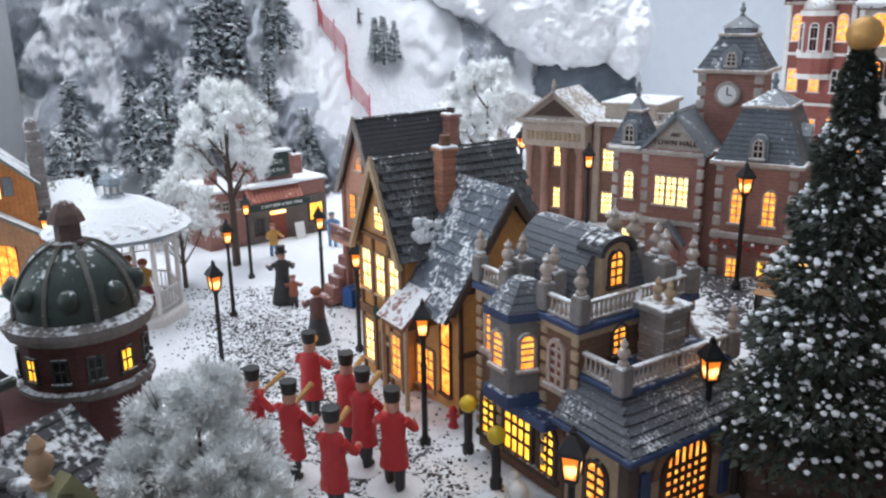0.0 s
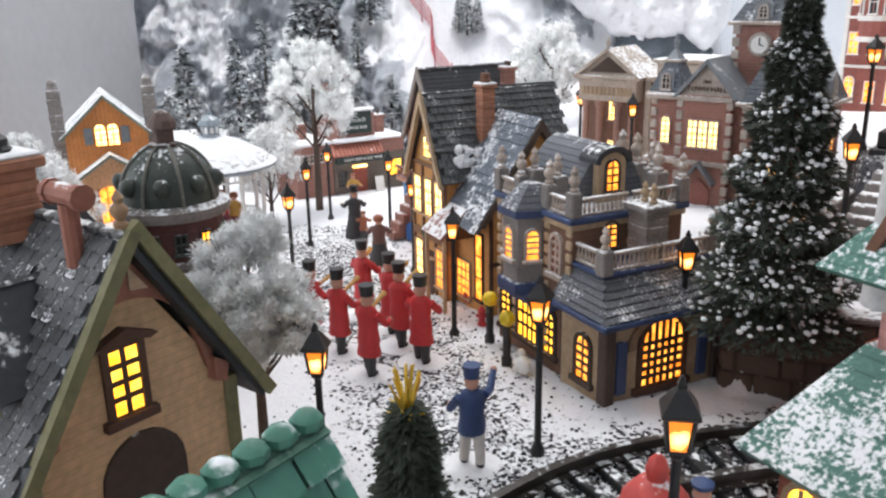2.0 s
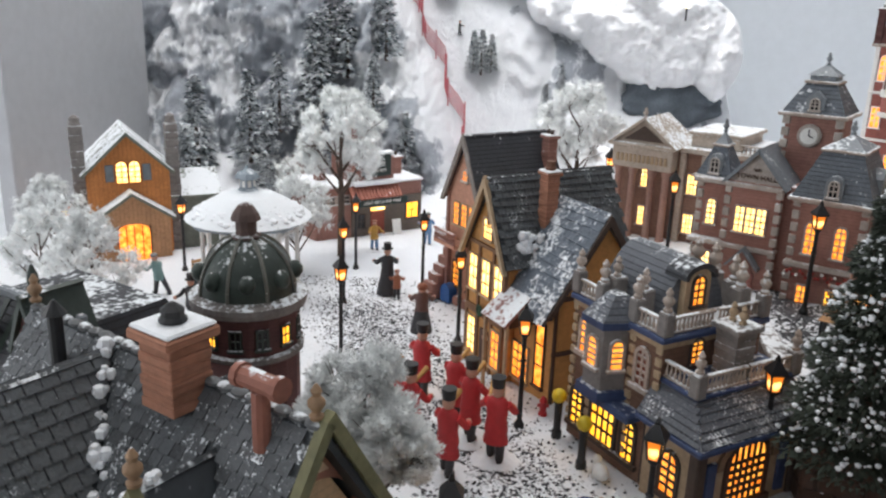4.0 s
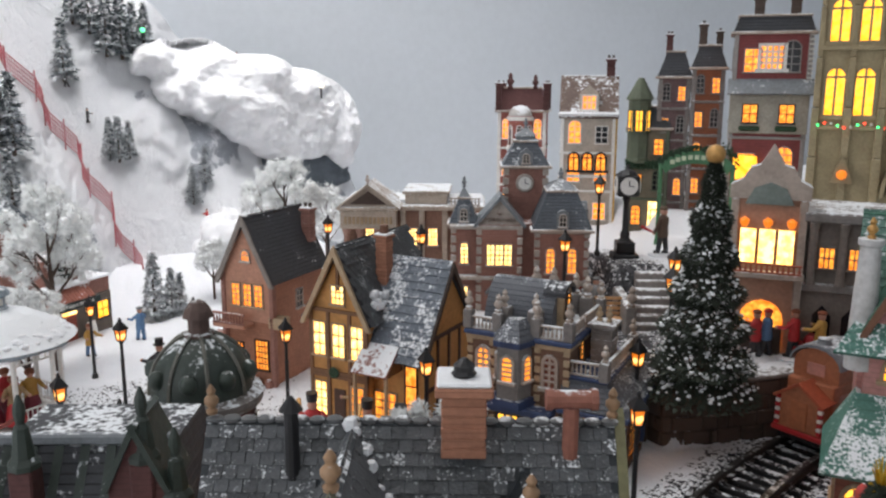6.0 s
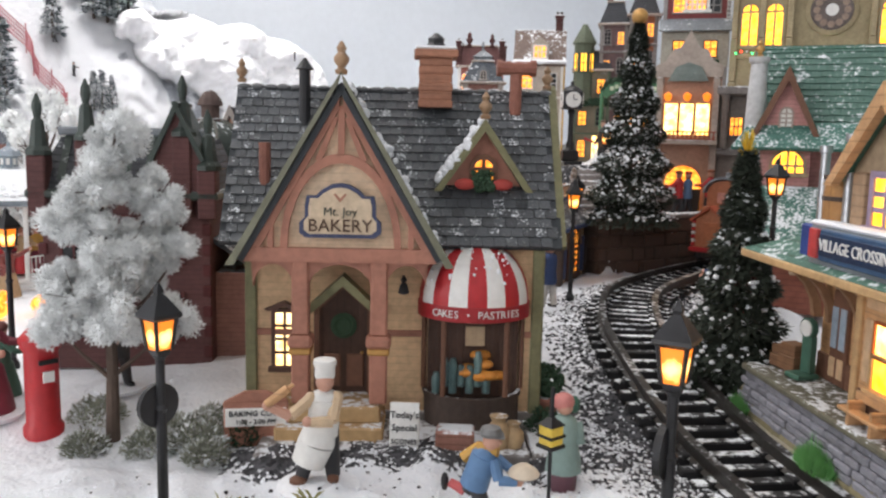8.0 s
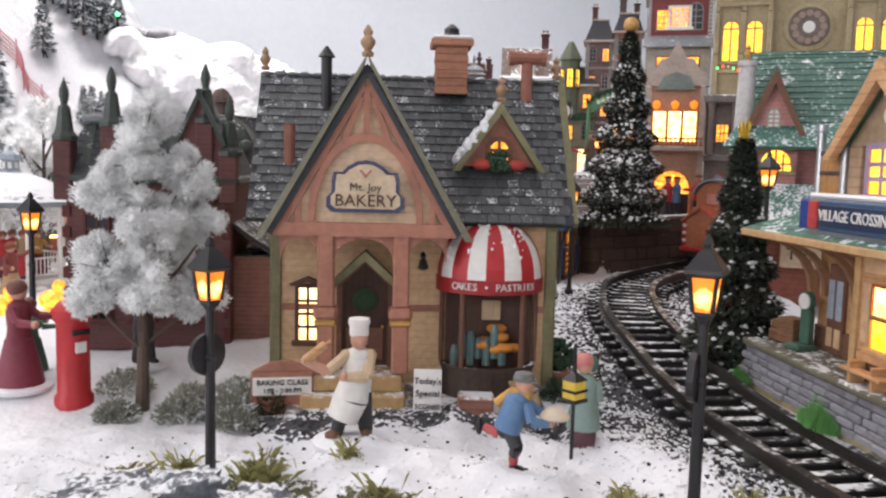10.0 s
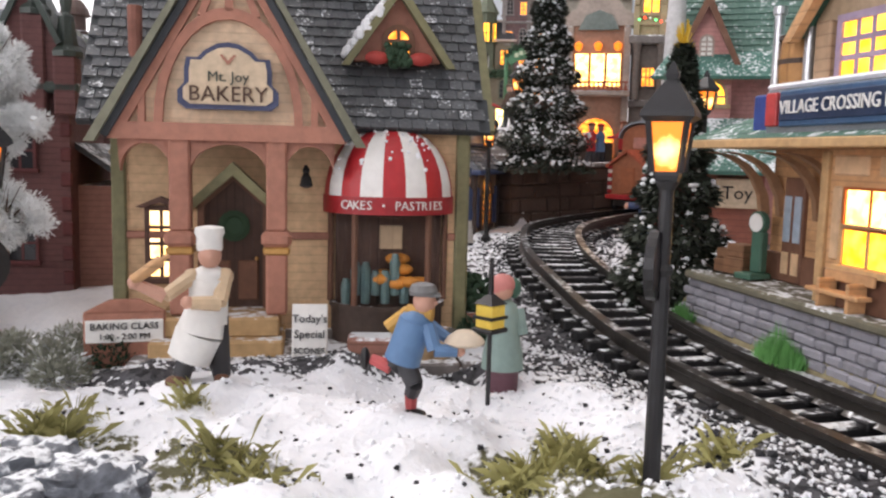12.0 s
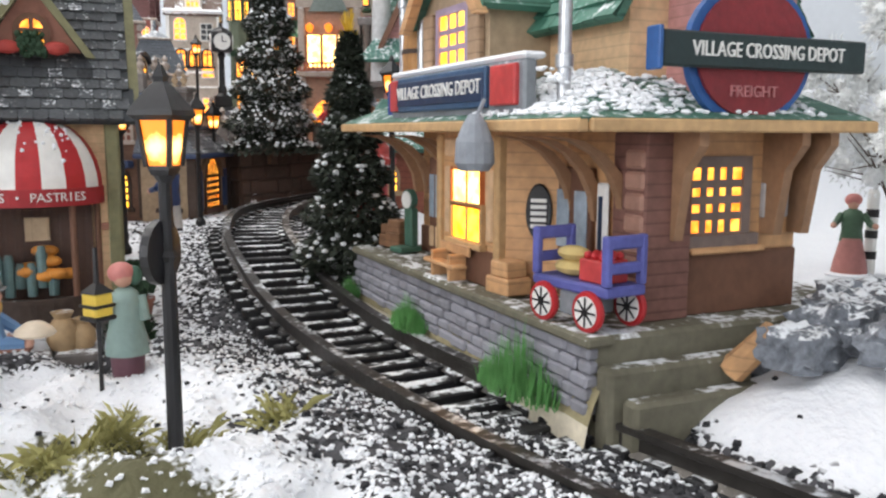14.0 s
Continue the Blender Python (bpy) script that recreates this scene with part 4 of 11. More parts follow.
    part("valance", vb.weld(), mat("red_valance", (0.33, 0.015, 0.02), 0.5), awn)
    txt = "CAKES \u2022 PASTRIES"
    for i, ch in enumerate(txt):
        if ch == " ":
            continue
        a = math.radians(43 + 94 * (i + 0.5) / len(txt))
        x, y = 0.0735 - 0.0312 * 1.035 * math.cos(a), 0.0245 - 0.027 * 1.035 * math.sin(a)
        turn = math.degrees(math.atan2(-0.027 * math.cos(a), 0.0312 * math.sin(a)))
        lettering("letter", ch, 0.0058, WHITE, awn, pose(x, y, 0.0682, 0, 0, turn), 0.0002)
    ash = Geo()
    for i in range(60):
        a, b = random.uniform(0.2, 2.6), random.uniform(0.4, 1.5)
        ash.ball((0.0735 - 0.0314 * math.cos(a) * math.cos(b) ** 0.8, 0.0245 - 0.0272 * math.sin(a) * math.cos(b) ** 0.8, 0.0717 + 0.0335 * math.sin(b)), random.uniform(0.0004, 0.0011), 5)
    tagged(part("snow_dusting", ash, SNOW, awn), kind="stuff")
    sf = Geo()
    def bow(r, z0, z1, g, k=12):
        for i in range(k):
            a0, a1 = math.pi * i / k, math.pi * (i + 1) / k
            c = lambda a, rr: (0.0735 - 0.0275 * rr * math.cos(a), 0.0245 - 0.0235 * rr * math.sin(a))
            g.prism([c(a0, r), c(a1, r), c(a1, r - 0.09), c(a0, r - 0.09)], "z", z0, z1)
    bow(1.0, 0.0, 0.018, sf)
    bow(1.04, 0.018, 0.0205, sf)
    part("bay_base", sf, STONED, bk)
    gl = Geo()
    bow(0.985, 0.0205, 0.0625, gl)
    glass = bpy.data.materials.new("shop_glass")
    glass.use_nodes = True
    gb = glass.node_tree.nodes["Principled BSDF"]
    gb.inputs["Base Color"].default_value, gb.inputs["Roughness"].default_value = (0.9, 0.92, 0.95, 1), 0.08
    gb.inputs["Transmission Weight"].default_value, gb.inputs["IOR"].default_value, gb.inputs["Alpha"].default_value = 1.0, 1.05, 0.35
    gob = part("bay_glass", gl.weld(), glass, bk, "bowed shop window glass")
    gob.visible_shadow = False
    for a in (0.06, 0.9, 2.24, 3.08):
        x, y = 0.0735 - 0.0280 * math.cos(a), 0.0245 - 0.0240 * math.sin(a)
        part("bay_post", Geo().lathe([(0.0015, 0.0), (0.0015, 0.044)], x, y, 8, 0.0205), BROWN, bk)
    part("shop_back", Geo().box(0.048, 0.099, 0.0205, 0.0238, 0.0, 0.064), DARKWOOD, bk)
    part("wall_notice", Geo().box(0.069, 0.080, 0.0185, 0.0206, 0.046, 0.0575, 0.0003), BEIGE, bk)
    ct = mat("teal_tin", (0.10, 0.17, 0.17), 0.5)
    for i in range(7):
        x = 0.0525 + i * 0.0047
        part("cake_tin", Geo().lathe([(0.0022, 0), (0.0026, 0.008 + 0.004 * (i % 3)), (0.0015, 0.012 + 0.004 * (i % 3))], x, 0.0125, 8, 0.0205 + 0.004 * (i % 2)), ct, bk)
    bread = mat("bread_crust", (0.58, 0.22, 0.03), 0.6)
    for i in range(9):
        part("loaf", Geo().ball((0.066 + random.random() * 0.025, 0.010 + random.random() * 0.006, 0.026 + random.random() * 0.016), 0.0040, 8, 1.2, 0.8, 0.7), bread, bk, soft=True)
    # dormer
    dm = Geo()
    for s in (-1, 1):
        a, b, c, d2 = (0.077 + s * 0.026, 0.022, 0.1365), (0.077, 0.022, 0.172), (0.077, 0.058, 0.172), (0.077 + s * 0.026, 0.036, 0.1365)
        dm.slab(*((d2, c, b, a) if s > 0 else (a, b, c, d2)), 0.0025)
    dorm = part("dormer_roof", dm, SLATEJ, bk)
    ds = Geo()
    for i in range(110):
        f = random.random()
        ds.ball((0.077 - 0.024 * f + random.uniform(-0.002, 0.002), random.uniform(0.020, 0.034), 0.172 - 0.034 * f + 0.001), random.uniform(0.0012, 0.003), 6)
    tagged(part("dormer_snow", ds, SNOW, dorm, soft=True), kind="stuff")
    part("dormer_front", Geo().prism([(0.056, 0.1365), (0.098, 0.1365), (0.077, 0.1675)], "y", 0.026, 0.052), TIMBER, bk)
    for s in (-1, 1):
        part("dormer_bargeboard", Geo().prism([(0.077 + s * 0.0275, 0.1335), (0.077 + s * 0.0235, 0.1335), (0.077, 0.1668), (0.077, 0.1735)][:: s], "y", 0.019, 0.0235), OLIVE, bk)
    window(bk, face(0.077, 0.0255, 0.1395), 0.0105, 0.0065, GLOW, BROWN, 2, 2, arch=True, t=0.0028)
    fx = Geo()
    for i in range(70):
        fx.ball((0.077 + random.uniform(-0.006, 0.006), 0.020 + random.random() * 0.004, 0.1395 + random.uniform(-0.005, 0.005)), random.uniform(0.001, 0.002), 5)
    part("window_greenery", fx, mat("fir_green", (0.025, 0.06, 0.03)), bk)
    for s in (-1, 1):
        part("poinsettia", Geo().ball((0.077 + s * 0.0105, 0.021, 0.1375), 0.0042, 8, 1.4, 0.6, 0.8), mat("dull_red", (0.38, 0.045, 0.035), 0.6), bk, soft=True)
    # chimney, pipes and finials
    chimney(bk, 0.050, 0.062, 0.180, 0.209, 0.020, BRICKO, 0)
    part("chimney_cowl", Geo().lathe([(0.0045, 0), (0.0058, 0.002), (0.0045, 0.0035), (0.0048, 0.006), (0.0012, 0.009)], 0.050, 0.062, 10, 0.2145), BLACK, bk)
    tp = Geo().lathe([(0.0036, 0), (0.0036, 0.024)], 0.098, 0.062, 10, 0.177)
    tp.rod((0.0875, 0.062, 0.2045), (0.1085, 0.062, 0.2045), 0.0042, k=10)
    tp.rod((0.0865, 0.062, 0.2045), (0.0895, 0.062, 0.2045), 0.0050, k=10).rod((0.1065, 0.062, 0.2045), (0.1095, 0.062, 0.2045), 0.0050, k=10)
    part("vent_pipe", tp, mat("terracotta", (0.30, 0.12, 0.085), 0.7, snow=0.2), bk, "terracotta T-shaped flue")
    bp = Geo().lathe([(0.0033, 0), (0.0033, 0.032), (0.0055, 0.0325), (0.0008, 0.039)], -0.0265, 0.057, 10, 0.168)
    part("stove_pipe", bp, BLACK, bk)
    part("soil_pipe", Geo().lathe([(0.0032, 0), (0.0034, 0.024), (0.0020, 0.024)], -0.046, 0.034, 10, 0.134), mat("terracotta", (0.30, 0.12, 0.085)), bk)
    finial(bk, -0.0655, 0.070, 0.193, 0.8, FINIAL)
    finial(bk, 0.118, 0.070, 0.193, 0.8, FINIAL)
    finial(bk, 0, -0.004, 0.1940, 0.95, FINIAL)
    finial(bk, 0.077, 0.022, 0.1735, 0.85, FINIAL)
    # pavement slabs in front
    pv = thing("pavement", "grey stone kerb slabs before the bakery step", "pavement", BAKERY, kind="structure")
    for i in range(8):
        x = -0.042 + i * 0.0205
        g = Geo().box(x + 0.0004, x + 0.0200, -0.032, 0.021, -0.010, 0.0015 + 0.0006 * (i % 2), 0.001)
        part("kerb_stone", g, STONEG, pv)
    return bk, roof


BK, BKROOF = bakery()

# ---- the railway depot ----
DEPOT = pose(0.0515, 0.2158, 0.0033, 0, 0, -115)


def standing(m):
    """The placing on the plan that comes to rest level at m, for the depot and what stands on its platform."""
    p = m.to_translation()
    z0, z1 = lie(p.x, p.y, 0.0).z, lie(p.x, p.y, 1.0).z
    return Matrix.Translation((0, 0, (p.z - z0) / (z1 - z0) - p.z)) @ m


def depot():
    dp = thing("railway_depot", "timber and brick model railway depot with green shingle roof", "model house", standing(DEPOT))
    # platform with a rubble stone face
    pf = part("platform", Geo().box(-0.018, 0.2165, 0.006, 0.150, -0.012, 0.0375, 0.0015), PLAT, dp, "mossy stone platform dusted with snow")
    part("platform_edge", Geo().box(-0.020, 0.2195, 0.001, 0.012, 0.0345, 0.0385, 0.001), PLAT, pf)
    stone = mat("platform_stone", (0.24, 0.24, 0.27), 0.85, spread=0.35, bump=0.7)
    for r in range(5):
        z = 0.0115 + r * 0.0046
        x = -0.019 - (r % 2) * 0.005
        while x < 0.213:
            w = random.uniform(0.010, 0.016)
            part("stone", Geo().box(x + 0.0003, min(0.2170, x + w - 0.0003), 0.0012 + random.uniform(0, 0.0012) + r * 0.0004, 0.0075, z, z + 0.0043, 0.0009), stone, pf)
            x += w
    vg, vs, fs = Geo(), [], []
    for i in range(37):
        x = -0.028 + 0.248 * i / 36
        y = 0.0
        while y > -0.034:
            q = DEPOT @ Vector((x, y - 0.001, 0))
            if to_track(q.x, q.y) < 0.0325:
                break
            y -= 0.001
        for k, (f, z) in enumerate(((0.0, 0.0235), (0.25, 0.0210), (0.55, 0.0150), (0.8, 0.0095), (1.0, 0.001))):
            vs.append((x, 0.008 + (y - 0.008) * f, z + (0.0012 * noise.noise(Vector((x * 90, f * 4, 0.0))) if k < 4 else 0)))
    strips = [[(i * 5 + k, i * 5 + k + 1, i * 5 + k + 6, i * 5 + k + 5) for i in range(36)] for k in range(4)]
    vg.add(vs, strips[0] + strips[1] + strips[2])
    part("base_edge", Geo().add(vs, strips[3]), mat("cream_base_edge", (0.62, 0.56, 0.44), 0.85), dp, "cream plaster edge of the base")
    part("grass_verge", vg, mat("olive_verge", (0.30, 0.26, 0.15), 0.9, snow=0.12, bump=0.8), dp, "olive flocked verge beside the track", soft=True)
    for x, s in ((-0.012, 0.8), (0.076, 1.2), (0.182, 1.9)):
        g = Geo()
        for i in range(420):
            a, r = random.uniform(0, 6.28), 0.0105 * s * math.sqrt(random.random())
            bx, by = x + r * math.cos(a) * 1.3, -0.003 + r * math.sin(a) * 0.5
            hh = (0.018 * s) * (1 - r / (0.0125 * s)) * random.uniform(0.5, 1.1)
            g.add([(bx - 0.0006, by, 0.011), (bx + 0.0006, by, 0.011), (bx + random.uniform(-0.002, 0.002), by + random.uniform(-0.002, 0.002), 0.014 + hh * 0.8)], [(0, 1, 2)])
        part("grass_tuft", g, mat("bright_grass", (0.10, 0.30, 0.08), 0.8, spread=0.2), dp)
    # steps at the south end
    part("platform_step", Geo().box(0.2165, 0.2255, 0.006, 0.066, -0.012, 0.0285, 0.0015), PLAT, dp)
    part("platform_step", Geo().box(0.2255, 0.2335, 0.010, 0.064, -0.012, 0.0195, 0.0015), PLAT, dp)
    # walls
    part("wall", Geo().box(0.004, 0.200, 0.036, 0.108, 0.0375, 0.1065), OAK, dp, "amber planked walls")
    part("brick_corner", Geo().box(0.186, 0.2050, 0.033, 0.0535, 0.0375, 0.1035, 0.0006), mat("brown_brick", (0.21, 0.10, 0.08), 0.8, lines=(2, 0.0045, 0.45)), dp)
    for i in range(8):
        part("quoin", Geo().box(0.1935, 0.2042, 0.0320, 0.036, 0.0385 + i * 0.0075, 0.0450 + i * 0.0075, 0.001), mat("pink_quoin", (0.36, 0.20, 0.15), 0.8), dp)
    part("wainscot", Geo().box(0.0035, 0.1855, 0.0345, 0.037, 0.0375, 0.052, 0.0005), BROWN, dp)
    part("wainscot", Geo().box(0.1995, 0.202, 0.0545, 0.1075, 0.0375, 0.060, 0.0005), BROWN, dp)
    # bay with the tall lit window
    part("bay", Geo().prism([(0.064, 0.037), (0.0735, 0.0155), (0.1335, 0.0155), (0.152, 0.037)], "z", 0.0375, 0.1035), OAK, dp)
    for x in (0.0745, 0.1325):
        part("bay_post", Geo().box(x - 0.0024, x + 0.0024, 0.0135, 0.018, 0.0375, 0.1025, 0.0006), mat("tan_post", (0.52, 0.33, 0.16), 0.7), dp)
    part("bay_wainscot", Geo().box(0.0775, 0.1295, 0.0142, 0.016, 0.0375, 0.0530, 0.0005), BROWN, dp)
    for x in (0.0825, 0.1245):
        part("side_panel", Geo().box(x - 0.0028, x + 0.0028, 0.0142, 0.016, 0.0570, 0.0880, 0.0012), mat("peach_panel", (0.62, 0.42, 0.25)), dp)
    for x in (0.090, 0.117):
        part("transom_panel", Geo().box(x - 0.0105, x + 0.0105, 0.0142, 0.016, 0.0925, 0.1010, 0.0008), mat("peach_panel", (0.62, 0.42, 0.25), 0.7), dp)
    wn = window(dp, face(0.1035, 0.0150, 0.0560), 0.0285, 0.0145, YELLOW, mat("tan_post", (0.52, 0.33, 0.16)), 2, 1, t=0.0022)
    window(dp, face(0.1035, 0.0150, 0.0718), 0.0285, 0.0150, PALEGLOW, mat("red_sash", (0.45, 0.12, 0.03), 0.6), 2, 1, t=0.0012, sill=False)
    for x, w in ((0.0255, 0.016), (0.159, 0.025)):
        d = part("door", Geo().box(x - w / 2, x + w / 2, 0.0335, 0.0365, 0.038, 0.090, 0.0006), mat("brown_panel", (0.16, 0.075, 0.045)), dp, "brown double door with pale glass")
        for s in (-1, 1):
            part("glass_panel", Geo().box(x + s * w / 4 - 0.17 * w, x + s * w / 4 + 0.17 * w, 0.0328, 0.034, 0.058, 0.081, 0.0003), mat("pale_blue_glass", (0.36, 0.44, 0.52), 0.2, bump=0), d)
            part("lower_panel", Geo().box(x + s * w / 4 - 0.17 * w, x + s * w / 4 + 0.17 * w, 0.0328, 0.034, 0.042, 0.053, 0.0003), mat("peach_panel", (0.62, 0.42, 0.25)), d)
    ov = Geo().lathe([(0.0062, -0.0008), (0.0068, 0), (0.0062, 0.0008)], 0, 0, 20).moved(pose(0.1450, 0.0268, 0.0715, 90, 0, 50) @ Matrix.Diagonal((0.8, 1.7, 1, 1)))
    o = part("oval_sign", ov, BLACK, dp, "black oval notice with white bars")
    for k in range(5):
        part("notice_bar", Geo().box(-0.0032, 0.0032, -0.0014, -0.0006, 0.065 + k * 0.0026, 0.0665 + k * 0.0026).moved(pose(0.1450, 0.0268, 0, 0, 0, 50)), WHITE, o)
    th = part("thermometer", Geo().box(0.1765, 0.1830, 0.0325, 0.0345, 0.055, 0.085, 0.0008), WHITE, dp)
    part("scale_bar", Geo().box(0.1789, 0.1806, 0.0318, 0.0328, 0.058, 0.080), NAVY, th)
    se = face(0.2005, 0.0, 0.0, 90)
    window(dp, se @ pose(0.0675, 0, 0.0675), 0.0235, 0.0235, GLOW, mat("taupe_frame", (0.20, 0.15, 0.13), 0.7), 4, 4, t=0.004)
    part("window_shelf", Geo().box(0.200, 0.206, 0.0540, 0.088, 0.0600, 0.0625, 0.0006), OAK, dp)
    part("wall_notice", Geo().box(0.2000, 0.2025, 0.0895, 0.1020, 0.072, 0.085, 0.0004), mat("grey_notice", (0.4, 0.38, 0.38), 0.7), dp)
    # brackets under the eaves
    for x in (-0.004, 0.012, 0.042, 0.058, 0.156, 0.172, 0.190):
        b = Geo()
        for i in range(5):
            a0, a1 = math.pi / 2 * i / 5, math.pi / 2 * (i + 1) / 5
            b.prism([(0.036 - 0.033 * (1 - math.cos(a0)) - 0.002, 0.070 + 0.032 * math.sin(a0)), (0.036 - 0.033 * (1 - math.cos(a1)) - 0.002, 0.070 + 0.032 * math.sin(a1)), (0.036 - 0.033 * (1 - math.cos(a1)) + 0.003, 0.070 + 0.032 * math.sin(a1)), (0.036 - 0.033 * (1 - math.cos(a0)) + 0.003, 0.070 + 0.032 * math.sin(a0))], "x", x - 0.0018, x + 0.0018)
        part("eaves_bracket", b, mat("bracket_brown", (0.32, 0.18, 0.10), 0.7), dp)
    for y in (0.046, 0.092, 0.106):
        b = Geo().prism([(0.199, 0.066), (0.207, 0.066), (0.211, 0.090), (0.218, 0.099), (0.218, 0.1040), (0.199, 0.1040)], "y", y - 0.002, y + 0.002)
        part("eaves_bracket", b, mat("bracket_brown", (0.32, 0.18, 0.10), 0.7), dp)
    # lower roof
    ZE, ZT = 0.1080, 0.1265
    rf = Geo()
    A, B, C, D = (-0.016, -0.005, ZE), (0.2215, -0.005, ZE), (0.2215, 0.122, ZE), (-0.016, 0.122, ZE)
    a, b, c, d = (0.026, 0.034, ZT), (0.1785, 0.034, ZT), (0.1785, 0.098, ZT), (0.026, 0.098, ZT)
    rf.slab(A, B, b, a, 0.003).slab(B, C, c, b, 0.003).slab(C, D, d, c, 0.003).slab(D, A, a, d, 0.003).slab(a, b, c, d, 0.003)
    roof = part("roof", rf, GREENR, dp, "green shingle roof patched with snow")
    part("fascia", Geo().box(-0.016, 0.2215, -0.006, -0.002, ZE - 0.0045, ZE - 0.0003, 0.0006), mat("tan_post", (0.52, 0.33, 0.16)), roof)
    part("fascia", Geo().box(0.2190, 0.2230, -0.0018, 0.122, ZE - 0.0045, ZE - 0.0003, 0.0006), mat("tan_post", (0.52, 0.33, 0.16)), roof)
    part("soffit", Geo().box(-0.012, 0.2175, -0.001, 0.118, ZE - 0.0042, ZE - 0.0015), OAK, roof)
    s = Geo()
    for i in range(1100):
        x, f = random.uniform(0.142, 0.2165), random.random()
        if random.random() < 0.35:
            y, z = random.uniform(0.0, 0.10), 0
            x = random.uniform(0.181, 0.2195)
            z = ZE + (ZT - ZE) * (0.2215 - x) / 0.043
        else:
            y = -0.003 + 0.036 * f
            z = ZE + (ZT - ZE) * (y + 0.005) / 0.039
            if x > 0.18:
                z = min(z, ZE + (ZT - ZE) * (0.2215 - x) / 0.043)
        s.ball((x, y, z + 0.0005), random.uniform(0.0008, 0.0019), 6, sz=0.5)
    tagged(part("roof_snow", s, SNOW, roof, soft=True), kind="stuff")
    # upper storey
    up = Geo().prism([(0.067, 0.109), (0.133, 0.109), (0.133, 0.157), (0.100, 0.191), (0.067, 0.157)], "y", 0.010, 0.105)
    part("upper_wall", up, BEIGE, dp, "tan planked upper storey")
    for sgn in (-1, 1):
        q = ((0.100 + sgn * 0.041, 0.003, 0.153), (0.100, 0.003, 0.1955), (0.100, 0.110, 0.1955), (0.100 + sgn * 0.041, 0.110, 0.153))
        part("upper_roof", Geo().slab(*(q if sgn < 0 else q[::-1]), 0.003), GREENR, dp)
        part("bargeboard", Geo().prism([(0.100 + sgn * 0.042, 0.149), (0.100 + sgn * 0.036, 0.149), (0.100, 0.186), (0.100, 0.1965)][::sgn], "y", 0.0, 0.0045), OAK, dp)
    window(dp, face(0.100, 0.0095, 0.1325), 0.0265, 0.0215, YELLOW, mat("lilac_bars", (0.34, 0.26, 0.36), 0.6), 3, 3, t=0.0032)
    for sgn in (-1, 1):
        part("shutter", Geo().box(0.100 + sgn * 0.0235 - 0.005, 0.100 + sgn * 0.0235 + 0.005, 0.0065, 0.0102, 0.131, 0.156, 0.0008), mat("tan_shutter", (0.36, 0.24, 0.15), 0.75, lines=(2, 0.005, 0.4)), dp)
    part("clock_boss", Geo().lathe([(0.005, 0), (0.0042, 0.0018)], 0, 0, 14).moved(pose(0.100, 0.0095, 0.170, 90, 0, 0)), WHITE, dp)
    part("main_upper_wall", Geo().prism([(0.038, 0.118), (0.112, 0.118), (0.112, 0.148), (0.072, 0.212), (0.038, 0.152)], "x", 0.046, 0.186), CREAM, dp)
    mr = part("main_roof", Geo().slab((0.038, 0.028, 0.143), (0.192, 0.028, 0.143), (0.192, 0.072, 0.221), (0.038, 0.072, 0.221), 0.003).slab((0.192, 0.120, 0.140), (0.038, 0.120, 0.140), (0.038, 0.072, 0.221), (0.192, 0.072, 0.221), 0.003), GREENR, dp, "green shingled main roof with scalloped ridge")
    tile = mat("green_tile", (0.055, 0.19, 0.135), 0.5, snow=0.30, spread=0.25)
    ms = Geo()
    shingles(ms, 0.038, 0.192, (0.028, 0.143), (0.072, 0.221), 13, 0.0075, 0.0016)
    shingles(ms, 0.038, 0.192, (0.120, 0.140), (0.072, 0.221), 13, 0.0075, 0.0016)
    tagged(part("shingle_course", ms, tile, mr), kind="stuff")
    for k in range(31):
        part("ridge_tile", Geo().ball((0.0400 + k * 0.0050, 0.072, 0.2212), 0.0027, 8, 0.95, 0.9, 0.7), tile, mr, soft=True)
    part("tower_brick", Geo().box(0.182, 0.208, 0.055, 0.095, 0.111, 0.21, 0.001), PINK, dp)
    window(dp, face(0.195, 0.0545, 0.155), 0.010, 0.018, GLOW, DARKWOOD, 2, 3)
    for i, (x, h) in enumerate(((0.040, 0.172), (0.0635, 0.178), (0.188, 0.182))):
        p = Geo().lathe([(0.0024, 0), (0.0024, 0.012), (0.0032, 0.0125), (0.0032, 0.0165), (0.0024, 0.017), (0.0024, h - 0.121), (0.0032, h - 0.1205), (0.0032, h - 0.117)], x, 0.010, 10, 0.113)
        part("stand_pipe", p, SILVER, dp, soft=True)
    br = part("water_butt", Geo().lathe([(0.0085, 0), (0.0105, 0.010), (0.0108, 0.022), (0.0098, 0.034), (0.009, 0.0345)], 0.0515, 0.016, 16, 0.119), OAKV, dp, "oak water barrel with dark hoops", soft=True)
    for z in (0.011, 0.023, 0.0335):
        part("hoop", Geo().lathe([(0.0111, z - 0.0011), (0.0111, z + 0.0011)], 0.0515, 0.016, 16, 0.119), STONED, br)
    # sign along the roof
    sg = part("name_board", Geo().box(0.050, 0.179, -0.0005, 0.005, 0.1090, 0.1290, 0.0010), LEAD, dp, "long navy name board with white capitals")
    part("board_face", Geo().box(0.063, 0.153, -0.0025, 0.0, 0.1125, 0.1280, 0.0006), mat("blue_board", (0.035, 0.085, 0.17), 0.5), sg)
    part("board_centre", Geo().box(0.064, 0.152, -0.0032, -0.002, 0.1150, 0.1258, 0.0003), NAVY, sg)
    for x0, x1 in ((0.0525, 0.0605), (0.1565, 0.1755)):
        part("red_panel", Geo().box(x0, x1, -0.0025, 0.0, 0.1130, 0.1275, 0.0005), mat("rail_red", (0.50, 0.05, 0.05), 0.5), sg)
